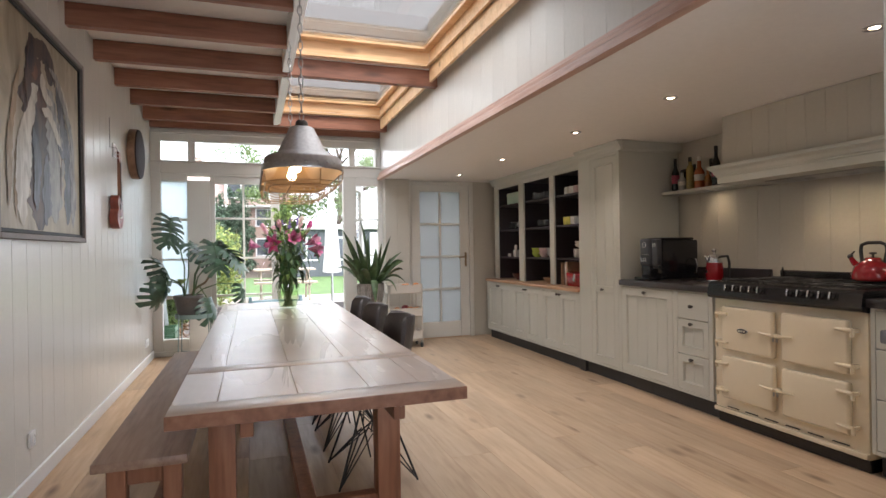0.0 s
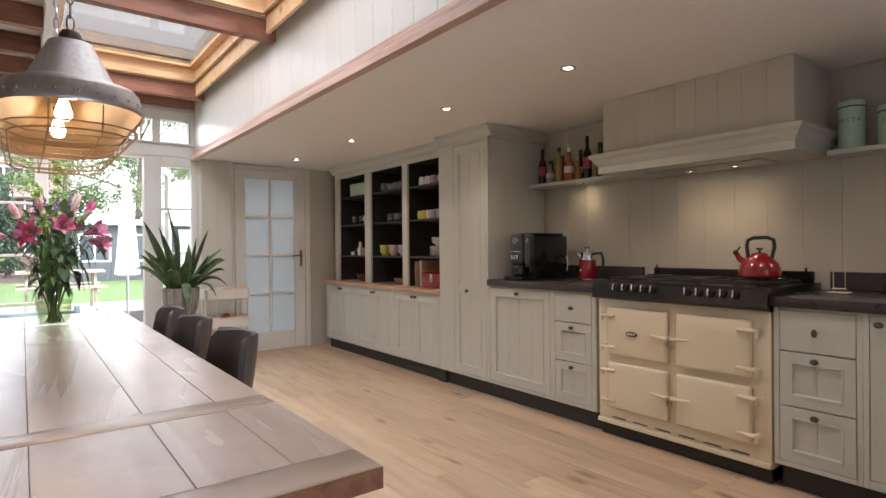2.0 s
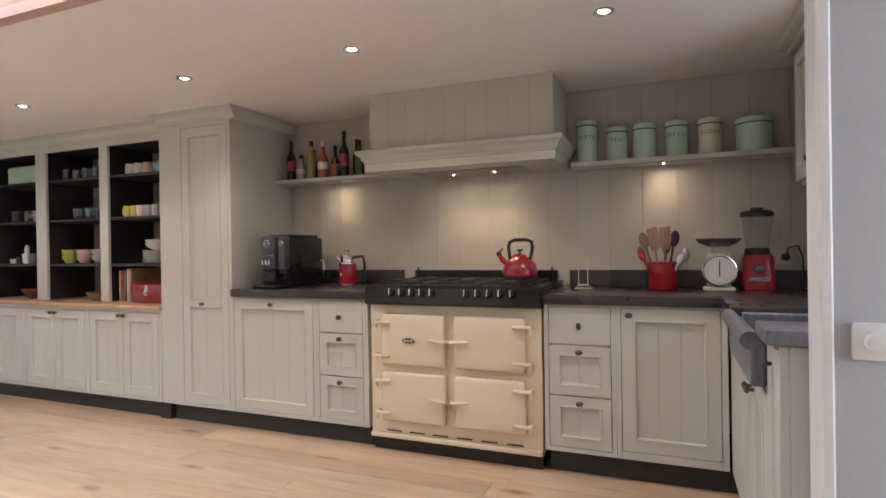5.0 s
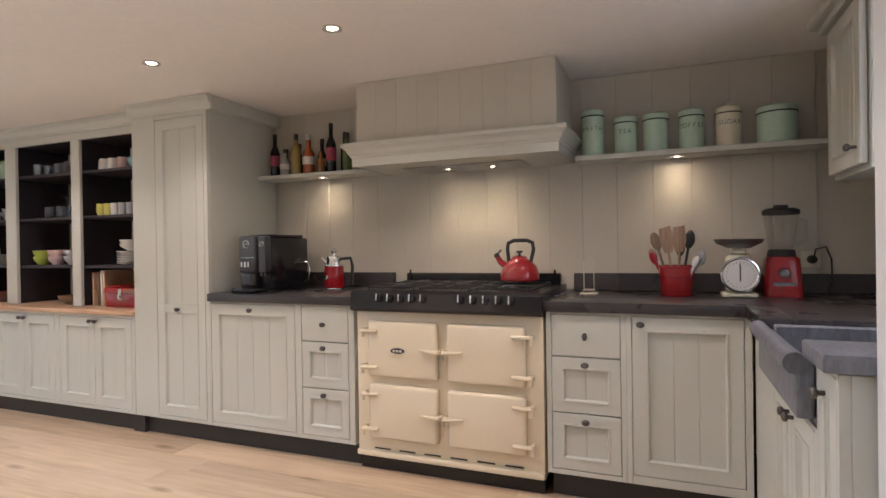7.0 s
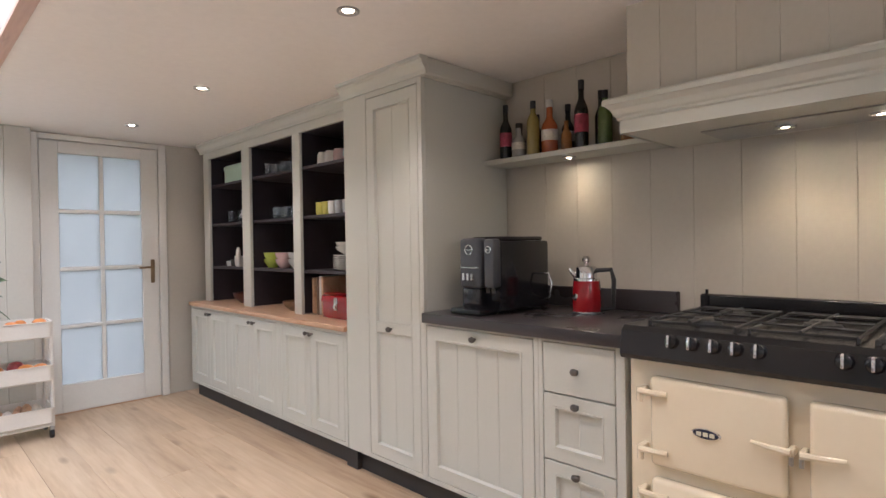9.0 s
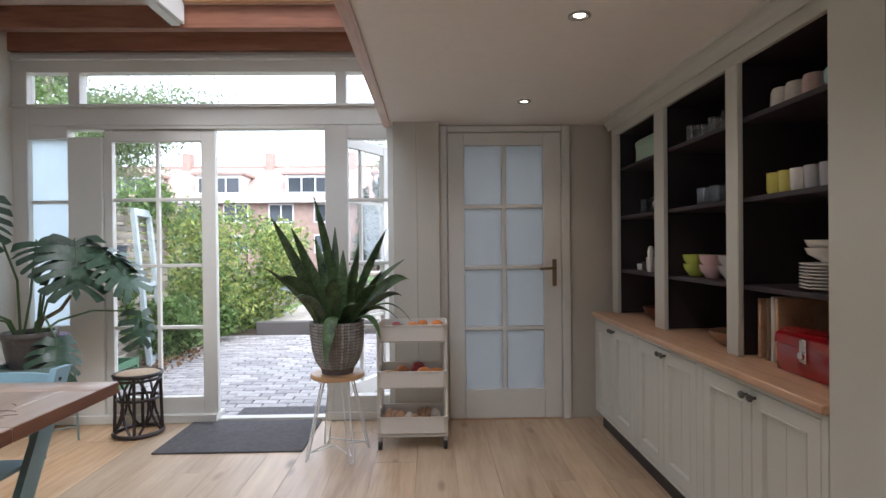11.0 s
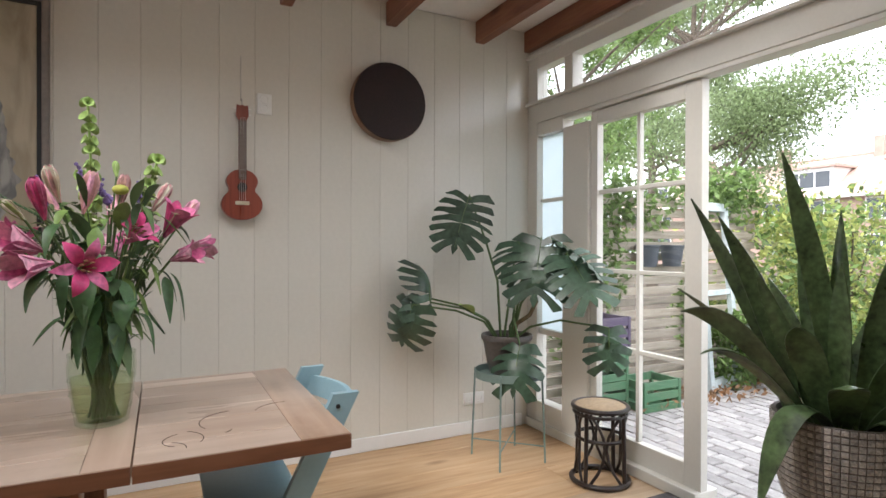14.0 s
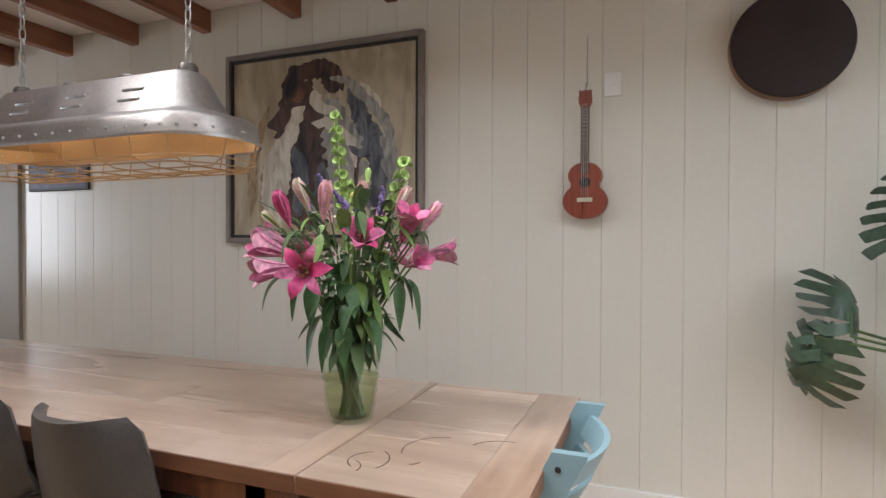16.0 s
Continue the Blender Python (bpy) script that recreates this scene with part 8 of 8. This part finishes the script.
solid("pepper_mill", lathe([(0, 0), (0.02, 0), (0.016, 0.06), (0.02, 0.12), (0.012, 0.15), (0, 0.155)], 16), CERAMIC, "white pepper mill on the lower shelf", "mill", loc=(4.23, 6.70, Z1_))
BOWL_WOOD = wood("turned_bowl_wood", (0.16, 0.09, 0.05), (0.28, 0.17, 0.10), (0.38, 0.25, 0.15), 1, 9, 0.5, 0.1, 0.05, False)
bowl(4.27, 5.86, ZB, 0.11, 0.065, BOWL_WOOD, "turned wooden bowl on the beech worktop")
bowl(4.30, 6.68, ZB, 0.12, 0.08, paint("dark_red_bowl", (0.13, 0.04, 0.03), 0.4, 0.2), "dark red-brown bowl on the beech worktop")
tbx = thing("red_toolbox", (4.24, 5.24, ZB), "red metal tool box with a steel clasp", "tool box")
part("body", bx(-0.07, 0.07, -0.17, 0.17, 0, 0.10, 0.008, 2), RED, tbx)
part("lid", prism([(-0.074, 0.10), (0.074, 0.10), (0.07, 0.13), (0.04, 0.15), (-0.04, 0.15), (-0.07, 0.13)], 0.346, "y", -0.173), RED, tbx)
part("clasp", merge(bx(-0.082, -0.07, -0.002, 0.03, 0.05, 0.13, 0.004), moved(lathe([(0.014, 0), (0.014, 0.008), (0, 0.01)], 14), Matrix.Translation((-0.08, 0.014, 0.075)) @ Matrix.Rotation(radians(-90), 4, "Y"))), CHROME, tbx)
for y, h, m, lb in ((5.60, 0.235, COUNTER_WOOD, "wooden chopping board standing on edge"), (5.545, 0.24, SPOON_WOOD, "brown chopping board standing on edge"), (5.515, 0.25, CERAMIC, "pale board standing on edge"), (5.49, 0.245, COUNTER_WOOD, "thin wooden board standing on edge")):
    solid("chopping_board", bx(4.22, 4.50, y - 0.009, y + 0.009, ZB, ZB + h, 0.004), m, lb, "board", "boards in the dresser")

# ---------------------------------------------------------------- the garden
GRASS = paint("short_lawn", (0.10, 0.17, 0.045), 0.9, 0.35, 2, 90, 0.5)
EARTH = paint("leafy_soil", (0.10, 0.075, 0.05), 0.95, 0.4, 5, 60, 0.5)
PAVER = paint("worn_grey_paver", (0.36, 0.34, 0.33), 0.8, 0.2, 9, 90, 0.25, rnd=0.22, spread=0.22)
FENCE_WOOD = wood("weathered_fence", (0.20, 0.17, 0.13), (0.32, 0.28, 0.22), (0.44, 0.39, 0.32), 1, 8, 0.8, 0.2, 0.2, False)


def foliage(name, col, spread=0.45, lets=0.45):
    """Leaves that let part of the daylight through; each leaf has its own shade."""
    m = paint(name, col, 0.5, 0.3, 8, 40, 0.0, spread=spread)
    n, l = m.node_tree.nodes, m.node_tree.links
    tl, mx = n.new("ShaderNodeBsdfTranslucent"), n.new("ShaderNodeMixShader")
    b = n["Principled BSDF"]
    l.new(b.inputs["Base Color"].links[0].from_socket, tl.inputs[0])
    mx.inputs[0].default_value = lets
    l.new(b.outputs[0], mx.inputs[1])
    l.new(tl.outputs[0], mx.inputs[2])
    l.new(mx.outputs[0], n["Material Output"].inputs[0])
    return m


HEDGE_A = foliage("yellow_green_leaf", (0.36, 0.40, 0.12))
HEDGE_B = foliage("mid_green_leaf", (0.17, 0.26, 0.08))
TREE_LEAF = foliage("tree_leaf", (0.24, 0.31, 0.15))
CONIFER = paint("dark_conifer_leaf", (0.07, 0.12, 0.07), 0.6, 0.3, 8, 40, 0.0, spread=0.4)
BARK = paint("rough_bark", (0.14, 0.11, 0.085), 0.9, 0.4, 8, 40, 0.6)
BRICK = paint("red_brick_wall", (0.40, 0.28, 0.23), 0.85, 0.2, 3, 70, 0.2)
ROOF_TILE = paint("orange_red_roof_tiles", (0.44, 0.31, 0.26), 0.75, 0.2, 3, 22, 0.5, stretch=(1, 1, 3))
DARK_PANE = paint("dark_window_pane", (0.06, 0.07, 0.08), 0.1, 0.1, 2, 20, 0.0)

gz = -0.06
setting("ground", bx(-150, 150, 7.6, 300, -0.3, gz, 0), EARTH, "garden soil reaching to the horizon", "ground")
setting("lawn", bx(-0.2, 14, 12.6, 27, gz, gz + 0.012, 0.003), GRASS, "short green lawn behind the terrace", "lawn")
terrace = setting("terrace", bx(-0.3, 5.2, 7.48, 11.6, gz - 0.05, -0.064, 0), EARTH, "sandy bed below the brick terrace", "terrace")
random.seed(31)
near, rest = [], []
pw, pd = 0.21, 0.105
for r in range(39):
    for c in range(28):
        x0 = -0.35 + c * pw + (pw / 2 if r % 2 else 0)
        y0 = 7.485 + r * pd
        if x0 < -0.25 + 0.1 * math.sin(r) or x0 > 5.1:
            continue
        (near if 0.35 < x0 < 2.5 and y0 < 10.4 and len(near) < 300 else rest).append((x0, y0))
pav = [finish(bx(0, pw - 0.008 - 0.002 * k, 0, pd - 0.008, 0, 0.05, 0.006), "paver_shape", PAVER, 0) for k in range(3)]
for k, (x0, y0) in enumerate(near):
    piece("paver", pav[k % 3], terrace, (x0, y0, -0.096 + random.uniform(-0.003, 0.003)))
vv, ff = [], []
for x0, y0 in rest:
    b0, z = len(vv), -0.046 + random.uniform(-0.003, 0.003)
    e, w, d = 0.006, pw - 0.008, pd - 0.008
    vv += [(x0, y0, z - 0.03), (x0 + w, y0, z - 0.03), (x0 + w, y0 + d, z - 0.03), (x0, y0 + d, z - 0.03), (x0 + e, y0 + e, z), (x0 + w - e, y0 + e, z), (x0 + w - e, y0 + d - e, z), (x0 + e, y0 + d - e, z)]
    ff += [(b0 + 4, b0 + 5, b0 + 6, b0 + 7)] + [(b0 + i, b0 + (i + 1) % 4, b0 + 4 + (i + 1) % 4, b0 + 4 + i) for i in range(4)]
me = bpy.data.meshes.new("far_pavers")
me.from_pydata(vv, [], ff)
me.materials.append(PAVER)
ob = new("far_pavers", me)
ob.parent = terrace
tagged(ob, kind="stuff")
solid("outdoor_mat", bx(1.43, 2.10, 7.60, 7.86, -0.046, -0.034, 0.004), CARPET, "black rubber mat on the brick terrace", "doormat")
setting("step", bx(0.35, 5.5, 11.6, 11.75, gz, 0.14, 0.01), paint("dark_sleeper", (0.10, 0.09, 0.085), 0.8, 0.2), "dark timber step edging the terrace", "step")
setting("gravel", bx(0.35, 5.5, 11.75, 14.4, gz, 0.09, 0.01), paint("pale_gravel", (0.46, 0.42, 0.36), 0.9, 0.3, 6, 120, 0.6), "pale gravel behind the step", "gravel")


def leaves(name, blobs, n, size, material, parent, seed):
    """Many small folded leaves scattered through soft clumps, as one mesh."""
    g = np.random.RandomState(seed)
    cs, rs = np.array([b[:3] for b in blobs]), np.array([b[3:6] for b in blobs])
    which = g.choice(len(blobs), n, p=(rs.prod(1) ** 0.7) / (rs.prod(1) ** 0.7).sum())
    d = g.normal(size=(n, 3))
    d /= np.linalg.norm(d, axis=1)[:, None]
    p = cs[which] + d * rs[which] * (g.rand(n, 1) ** 0.38)
    a = g.normal(size=(n, 3))
    a /= np.linalg.norm(a, axis=1)[:, None]
    b = np.cross(a, g.normal(size=(n, 3)))
    b /= np.linalg.norm(b, axis=1)[:, None]
    s = size * g.uniform(0.6, 1.3, (n, 1))
    q = np.stack([p - a * s, p + b * s * 0.45, p + a * s, p - b * s * 0.45], 1).reshape(-1, 3)
    me = bpy.data.meshes.new(name)
    me.from_pydata(q.tolist(), [], np.arange(n * 4).reshape(-1, 4).tolist())
    me.materials.append(material)
    ob = new(name, me)
    ob.parent = parent
    return tagged(ob, kind="stuff")


g = random.Random(4)
hd_ = thing("hedge", (0, 0, gz), "yellow-green leafy garden hedge beside the path", "hedge", kind="stuff")
blobs = [(g.uniform(-1.4, 0.15), g.uniform(10.4, 13.4), g.uniform(0.2, 1.75), g.uniform(0.3, 0.55), g.uniform(0.3, 0.55), g.uniform(0.25, 0.45)) for _ in range(46)]
blobs += [(g.uniform(0.1, 0.6), g.uniform(12.0, 13.6), g.uniform(0.2, 1.5), 0.38, 0.4, 0.35) for _ in range(16)]
leaves("foliage", blobs, 9000, 0.045, HEDGE_A, hd_, 1)
leaves("foliage", blobs, 7000, 0.045, HEDGE_B, hd_, 2)
for k in range(12):
    part("branch", tube([(g.uniform(-1.2, 0.2), g.uniform(10.6, 13), 0), (g.uniform(-1.2, 0.2), g.uniform(10.6, 13), 1.5)], 0.02, 6, r2=0.008), BARK, hd_)
bs = thing("shrub", (0, 0, gz), "low green shrubs along the path edge", "shrub", kind="stuff")
blobs = [(g.uniform(-0.45, 0.12), g.uniform(9.7, 11.2), g.uniform(0.1, 0.6), 0.22, 0.25, 0.2) for _ in range(14)]
leaves("foliage", blobs, 3500, 0.045, HEDGE_B, bs, 3)
dead = leaves("fallen_leaves", [(-0.05, 9.6, -0.0, 0.35, 1.6, 0.02)], 400, 0.03, paint("dead_leaf", (0.28, 0.15, 0.07), 0.8, 0.3, spread=0.4), None, 9)
tagged(dead, "brown fallen leaves along the path edge", "leaves")

# slatted fence with ivy, pots, crates
fe = thing("slatted_fence", (-0.42, 7.6, gz), "weathered horizontal slat fence along the garden edge", "fence")
for y in (0.05, 1.0, 1.95, 2.8):
    part("post", bx(-0.07, 0.0, y, y + 0.07, 0, 1.75, 0.006), FENCE_WOOD, fe)
for k in range(17):
    part("slat", moved(bx(0.0, 0.02, 0.0, 2.9, 0, 0.07, 0.004), Matrix.Translation((0.0, 0.0, 0.08 + k * 0.1)) @ Matrix.Rotation(radians(g.uniform(-0.4, 0.4)), 4, "X")), FENCE_WOOD, fe)
iv = thing("ivy", (0, 0, gz), "dark green ivy climbing over the fence", "ivy", kind="stuff")
blobs = [(-0.42, g.uniform(7.7, 8.7), g.uniform(0.5, 2.2), 0.12, 0.25, 0.3) for _ in range(16)] + [(-0.40, g.uniform(8.7, 10.4), g.uniform(1.6, 2.0), 0.15, 0.3, 0.2) for _ in range(8)] + [(-0.40, 9.55, g.uniform(0.2, 1.2), 0.1, 0.2, 0.25) for _ in range(4)]
leaves("foliage", blobs, 5000, 0.04, HEDGE_B, iv, 5)
ZINC = paint("dark_zinc_pot", (0.07, 0.08, 0.095), 0.5, 0.15)
for y in (8.86, 9.16):
    solid("hanging_pot", lathe([(0, 0), (0.075, 0), (0.10, 0.17), (0.108, 0.175), (0.108, 0.19), (0.09, 0.19), (0.08, 0.1), (0, 0.1)], 20), ZINC, "dark zinc pot hanging on the fence", "pot", "pots on the fence", loc=(-0.285, y, 1.08))
def crate(name, loc, col, label, h):
    c = thing(name, loc, label, "crate", "stacked crates")
    m = paint(name + "_plastic", col, 0.45, 0.1)
    for b in ((0, 0.02, 0, 0.4), (0.28, 0.3, 0, 0.4), (0.02, 0.28, 0, 0.02), (0.02, 0.28, 0.38, 0.4)):
        for z in (0.0, h * 0.36, h * 0.72):
            part("slat", bx(b[0], b[1], b[2], b[3], z, z + h * 0.26, 0.003), m, c)
    for x in (-0.004, 0.274):
        for y in (-0.004, 0.374):
            part("corner_post", bx(x, x + 0.03, y, y + 0.03, 0, h, 0.003), m, c)
    part("bottom", bx(0.02, 0.28, 0.02, 0.38, 0.0, 0.01, 0.002), m, c)


crate("green_crate", (-0.33, 7.98, -0.046), (0.065, 0.17, 0.085), "green plastic crate on the terrace", 0.24)
crate("green_crate", (-0.33, 7.98, 0.196), (0.065, 0.17, 0.085), "green plastic crate stacked on another", 0.24)
crate("green_crate", (-0.2, 8.42, -0.046), (0.065, 0.17, 0.085), "green plastic crate beside the stack", 0.24)
crate("purple_crate", (-0.33, 8.0, 0.44), (0.10, 0.075, 0.13), "purple plastic crate on top of the stack", 0.26)
of = thing("old_window_frame", (-0.30, 9.42, gz), "weathered pale blue window frame leaning on the fence", "window frame", rz=10)
PALE = paint("flaking_pale_blue_paint", (0.46, 0.52, 0.52), 0.7, 0.2, 9, 60, 0.2)
for b in ((0, 0.05, 0, 0.07, 0, 1.72), (0, 0.05, 0.50, 0.57, 0, 1.72), (0, 0.05, 0.07, 0.50, 1.64, 1.72), (0, 0.05, 0.07, 0.50, 0, 0.1), (0.01, 0.04, 0.07, 0.5, 0.85, 0.9)):
    part("rail", moved(bx(*b, 0.004), Matrix.Rotation(radians(-5), 4, "Y") @ Matrix.Translation((0.16, 0, 0))), PALE, of)

# picnic table, parasol
pt_ = thing("picnic_table", (1.75, 13.2, 0.09), "weathered wooden picnic table on the gravel", "picnic table")
PICNIC = wood("grey_picnic_wood", (0.26, 0.21, 0.16), (0.38, 0.32, 0.25), (0.48, 0.42, 0.34), 0, 8, 0.8, 0.1, 0.15, False)
for k in range(5):
    part("top_board", bx(-0.65, 0.65, -0.36 + k * 0.147, -0.225 + k * 0.147, 0.66, 0.70, 0.004), PICNIC, pt_)
for s in (-1, 1):
    part("bench_board", bx(-0.65, 0.65, s * 0.62 - 0.12, s * 0.62 + 0.12, 0.40, 0.44, 0.004), PICNIC, pt_)
    for x in (-0.5, 0.5):
        part("leg", moved(bx(-0.02, 0.02, -0.045, 0.045, 0, 0.72, 0.004), Matrix.Translation((x, s * 0.5, 0)) @ Matrix.Rotation(radians(s * 28), 4, "X")), PICNIC, pt_)
for x in (-0.5, 0.5):
    part("crossbar", bx(x - 0.02, x + 0.02, -0.72, 0.72, 0.34, 0.40, 0.004), PICNIC, pt_)
pa = thing("folded_parasol", (2.45, 10.6, gz), "white folded parasol standing on the terrace", "parasol")
part("pole", tube([(0, 0, 0), (0, 0, 2.35)], 0.02, 8), STEEL, pa)
part("canopy", lathe([(0.0, 2.3), (0.05, 2.2), (0.10, 1.7), (0.14, 1.2), (0.17, 0.85), (0.12, 0.83)], 14), paint("white_canvas", (0.75, 0.74, 0.71), 0.8, 0.05), pa)
part("base", lathe([(0, 0.06), (0.22, 0.06), (0.24, 0.0)], 24), BLUESTONE, pa)

# shed at the far end
sh = thing("garden_shed", (2.2, 26.5, gz), "dark garden shed with a white roof edge", "shed")
SHED = paint("dark_stained_boards", (0.09, 0.10, 0.11), 0.7, 0.15, 3, 40, 0.1)
for k in range(28):
    part("wall_board", bx(k * 0.2, k * 0.2 + 0.195, 0, 0.03, 0, 2.2, 0.004), SHED, sh)
part("body", bx(0.0, 5.6, 0.031, 3.0, 0, 2.2, 0), SHED, sh)
part("roof", bx(-0.2, 5.8, -0.25, 3.2, 2.2, 2.42, 0.01), WHITE, sh, "white flat roof with a deep edge")
for x in (0.7, 2.4):
    w = part("window", bx(x, x + 1.1, -0.03, 0.0, 0.75, 1.85, 0.004), WHITE, sh, "white shed window")
    part("pane", bx(x + 0.07, x + 0.51, -0.036, -0.031, 0.82, 1.78, 0), DARK_PANE, w)
    part("pane", bx(x + 0.58, x + 1.03, -0.036, -0.031, 0.82, 1.78, 0), DARK_PANE, w)
part("door", bx(4.2, 5.1, -0.03, 0.0, 0.02, 2.05, 0.004), WHITE, sh)


def tree(loc, h, spread, n, m, seed, label, low=0.35, leaf=0.08, airy=1.0):
    g = random.Random(seed)
    t = thing("tree", loc, label, "tree", "garden trees")
    part("trunk", tube([(0, 0, 0), (g.uniform(-0.1, 0.1), 0, h * 0.3), (g.uniform(-0.2, 0.2), 0.1, h * 0.6), (0.1, 0, h * 0.92)], h * 0.022, 10, r2=0.02), BARK, t)
    bl = []
    for k in range(16):
        a, z = g.uniform(0, 6.28), h * g.uniform(low, 0.85)
        r = spread * g.uniform(0.5, 1.0) * (1.1 - abs(z / h - 0.55))
        e = (r * math.cos(a), r * math.sin(a), z + h * g.uniform(0.02, 0.14))
        part("limb", tube([(0, 0, z * 0.85), (e[0] * 0.5, e[1] * 0.5, z * 0.97), e], h * 0.007, 6, r2=0.008), BARK, t)
        for q in range(4):
            bl.append((e[0] * g.uniform(0.5, 1.15), e[1] * g.uniform(0.5, 1.15), e[2] + g.uniform(-0.5, 0.5) * h * 0.1, airy * spread * g.uniform(0.12, 0.26), airy * spread * g.uniform(0.12, 0.26), airy * spread * g.uniform(0.10, 0.2)))
    leaves("crown", bl, int(n * 1.7), leaf, m, t, seed)
    return t


tree((-5.2, 15.5, gz), 8.5, 3.4, 30000, TREE_LEAF, 41, "tall airy birch behind the fence", 0.3, 0.045, 1.6)
tree((-9.5, 19.0, gz), 9.0, 3.6, 9000, TREE_LEAF, 42, "broad green tree behind the gardens")
tree((-3.0, 10.3, gz), 5.0, 1.7, 12000, HEDGE_B, 46, "dense green tree over the fence", 0.2, 0.036)
tree((6.0, 33.0, gz), 9.5, 4.5, 11000, TREE_LEAF, 43, "large green tree behind the shed")
tree((3.0, 36.0, gz), 8.5, 4.0, 9000, HEDGE_B, 44, "green tree beyond the lawn")
tree((10.5, 20.0, gz), 8.0, 3.2, 9000, HEDGE_B, 45, "green tree beside the lawn")
for x, y, h in ((-0.55, 33.0, 4.5), (0.05, 33.6, 4.8), (0.65, 33.2, 4.6)):
    c = thing("conifer", (x, y, gz), "dark green columnar conifer beyond the lawn", "conifer", "conifers")
    part("trunk", tube([(0, 0, 0), (0, 0, h * 0.9)], 0.09, 8, r2=0.02), BARK, c)
    g2 = random.Random(int(h * 10))
    leaves("crown", [(g2.uniform(-0.2, 0.2), g2.uniform(-0.2, 0.2), h * (0.1 + 0.85 * k / 16), 0.62 * (1.12 - k / 16) ** 0.6, 0.62 * (1.12 - k / 16) ** 0.6, h * 0.07) for k in range(17)], 3500, 0.09, CONIFER, c, int(h * 7))


# terraced houses beyond the gardens
def house(x, y, w, label):
    h = thing("terraced_house", (x, y, gz), label, "house", "terraced houses")
    eave, ridge, dep = 4.2, 6.6, 7.0
    part("wall", bx(0, w, 0, dep, 0, eave, 0), BRICK, h)
    part("roof", prism([(-0.35, eave - 0.12), (dep / 2, ridge), (dep + 0.35, eave - 0.12), (dep + 0.35, eave - 0.3), (dep / 2, ridge - 0.2), (-0.35, eave - 0.3)], w, "x", 0), ROOF_TILE, h, "orange-red tiled roof", 0)
    part("ridge_cap", tube([(0, dep / 2, ridge + 0.02), (w, dep / 2, ridge + 0.02)], 0.1, 8), ROOF_TILE, h)
    part("gutter", tube([(0, -0.4, eave - 0.2), (w, -0.4, eave - 0.2)], 0.07, 8), WHITE, h)
    d = part("dormer", bx(w * 0.28, w * 0.80, 0.35, 2.6, eave + 0.15, eave + 1.5, 0.01), WHITE, h, "white flat-roofed dormer")
    part("dormer_roof", bx(w * 0.24, w * 0.84, 0.15, 2.9, eave + 1.5, eave + 1.66, 0.01), ROOF_TILE, d)
    for k in range(3):
        x0 = w * 0.28 + 0.15 + k * (w * 0.52 - 0.3) / 3
        part("pane", bx(x0 + 0.05, x0 + (w * 0.52 - 0.3) / 3 - 0.05, 0.33, 0.349, eave + 0.45, eave + 1.3, 0), DARK_PANE, d)
    for x0 in (0.6, w - 2.1):
        for z0 in (0.9, 2.75):
            wd = part("window", bx(x0, x0 + 1.5, -0.05, -0.001, z0, z0 + 1.15, 0.004), WHITE, h, "white framed window")
            for q in (0.08, 0.79):
                part("pane", bx(x0 + q, x0 + q + 0.63, -0.06, -0.051, z0 + 0.08, z0 + 1.07, 0), DARK_PANE, wd)
    part("chimney", bx(w - 0.5, w, dep / 2 - 0.4, dep / 2 + 0.4, ridge - 0.4, ridge + 0.9, 0.02), BRICK, h)
    return h


h0 = house(-29.0, 37.0, 5.4, "brick terraced house with tiled roof and white dormer")
for k in range(1, 6):
    copy_thing(h0, pose(-29.0 + 5.4 * k, 37.0, gz))

# ---------------------------------------------------------------- boards of walls and floor
def board_mesh(name, sx, sy, sz, material, bevel=0.0022):
    return finish(bx(0, sx, 0, sy, 0, sz, bevel), name, material, 0)


wb = board_mesh("wall_board", 0.02, BOARD - 0.0006, 2.755, WALL)
for i in range(49):
    piece("board", wb, wall_west, (-0.02, 7.385 - BOARD * (i + 1), 0.0))
db = board_mesh("drop_board", 0.014, BOARD - 0.0006, Z_HIGH - Z_LOW - 0.055, WALL)
for i in range(48):
    piece("board", db, wall_drop, (X_DROP, 7.36 - BOARD * (i + 1), Z_LOW + 0.053))
kb = board_mesh("kitchen_board", 0.014, BOARD - 0.0006, Z_LOW - 0.002, KITCHEN_WALL)
for i in range(17):
    piece("board", kb, wall_east, (X_BACK, 4.08 - BOARD * i + 0.0, 0.0))
random.seed(5)
x = -0.01
while x < 4.72:
    w = random.choice((0.16, 0.19, 0.22, 0.24))
    w = min(w, 4.73 - x)
    y = -1.6 - random.random() * 1.5
    while y < 7.38:
        ln = random.uniform(1.5, 2.5)
        u0, u1 = max(y, -1.6), min(y + ln, 7.385)
        if u1 - u0 > 0.02:
            if u1 > 7.2:
                u1 = 7.385
                ln = 9
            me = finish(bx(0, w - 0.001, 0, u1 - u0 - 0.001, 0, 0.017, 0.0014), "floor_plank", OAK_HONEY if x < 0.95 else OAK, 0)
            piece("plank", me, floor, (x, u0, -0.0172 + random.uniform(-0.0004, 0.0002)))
        y += ln
    x += w
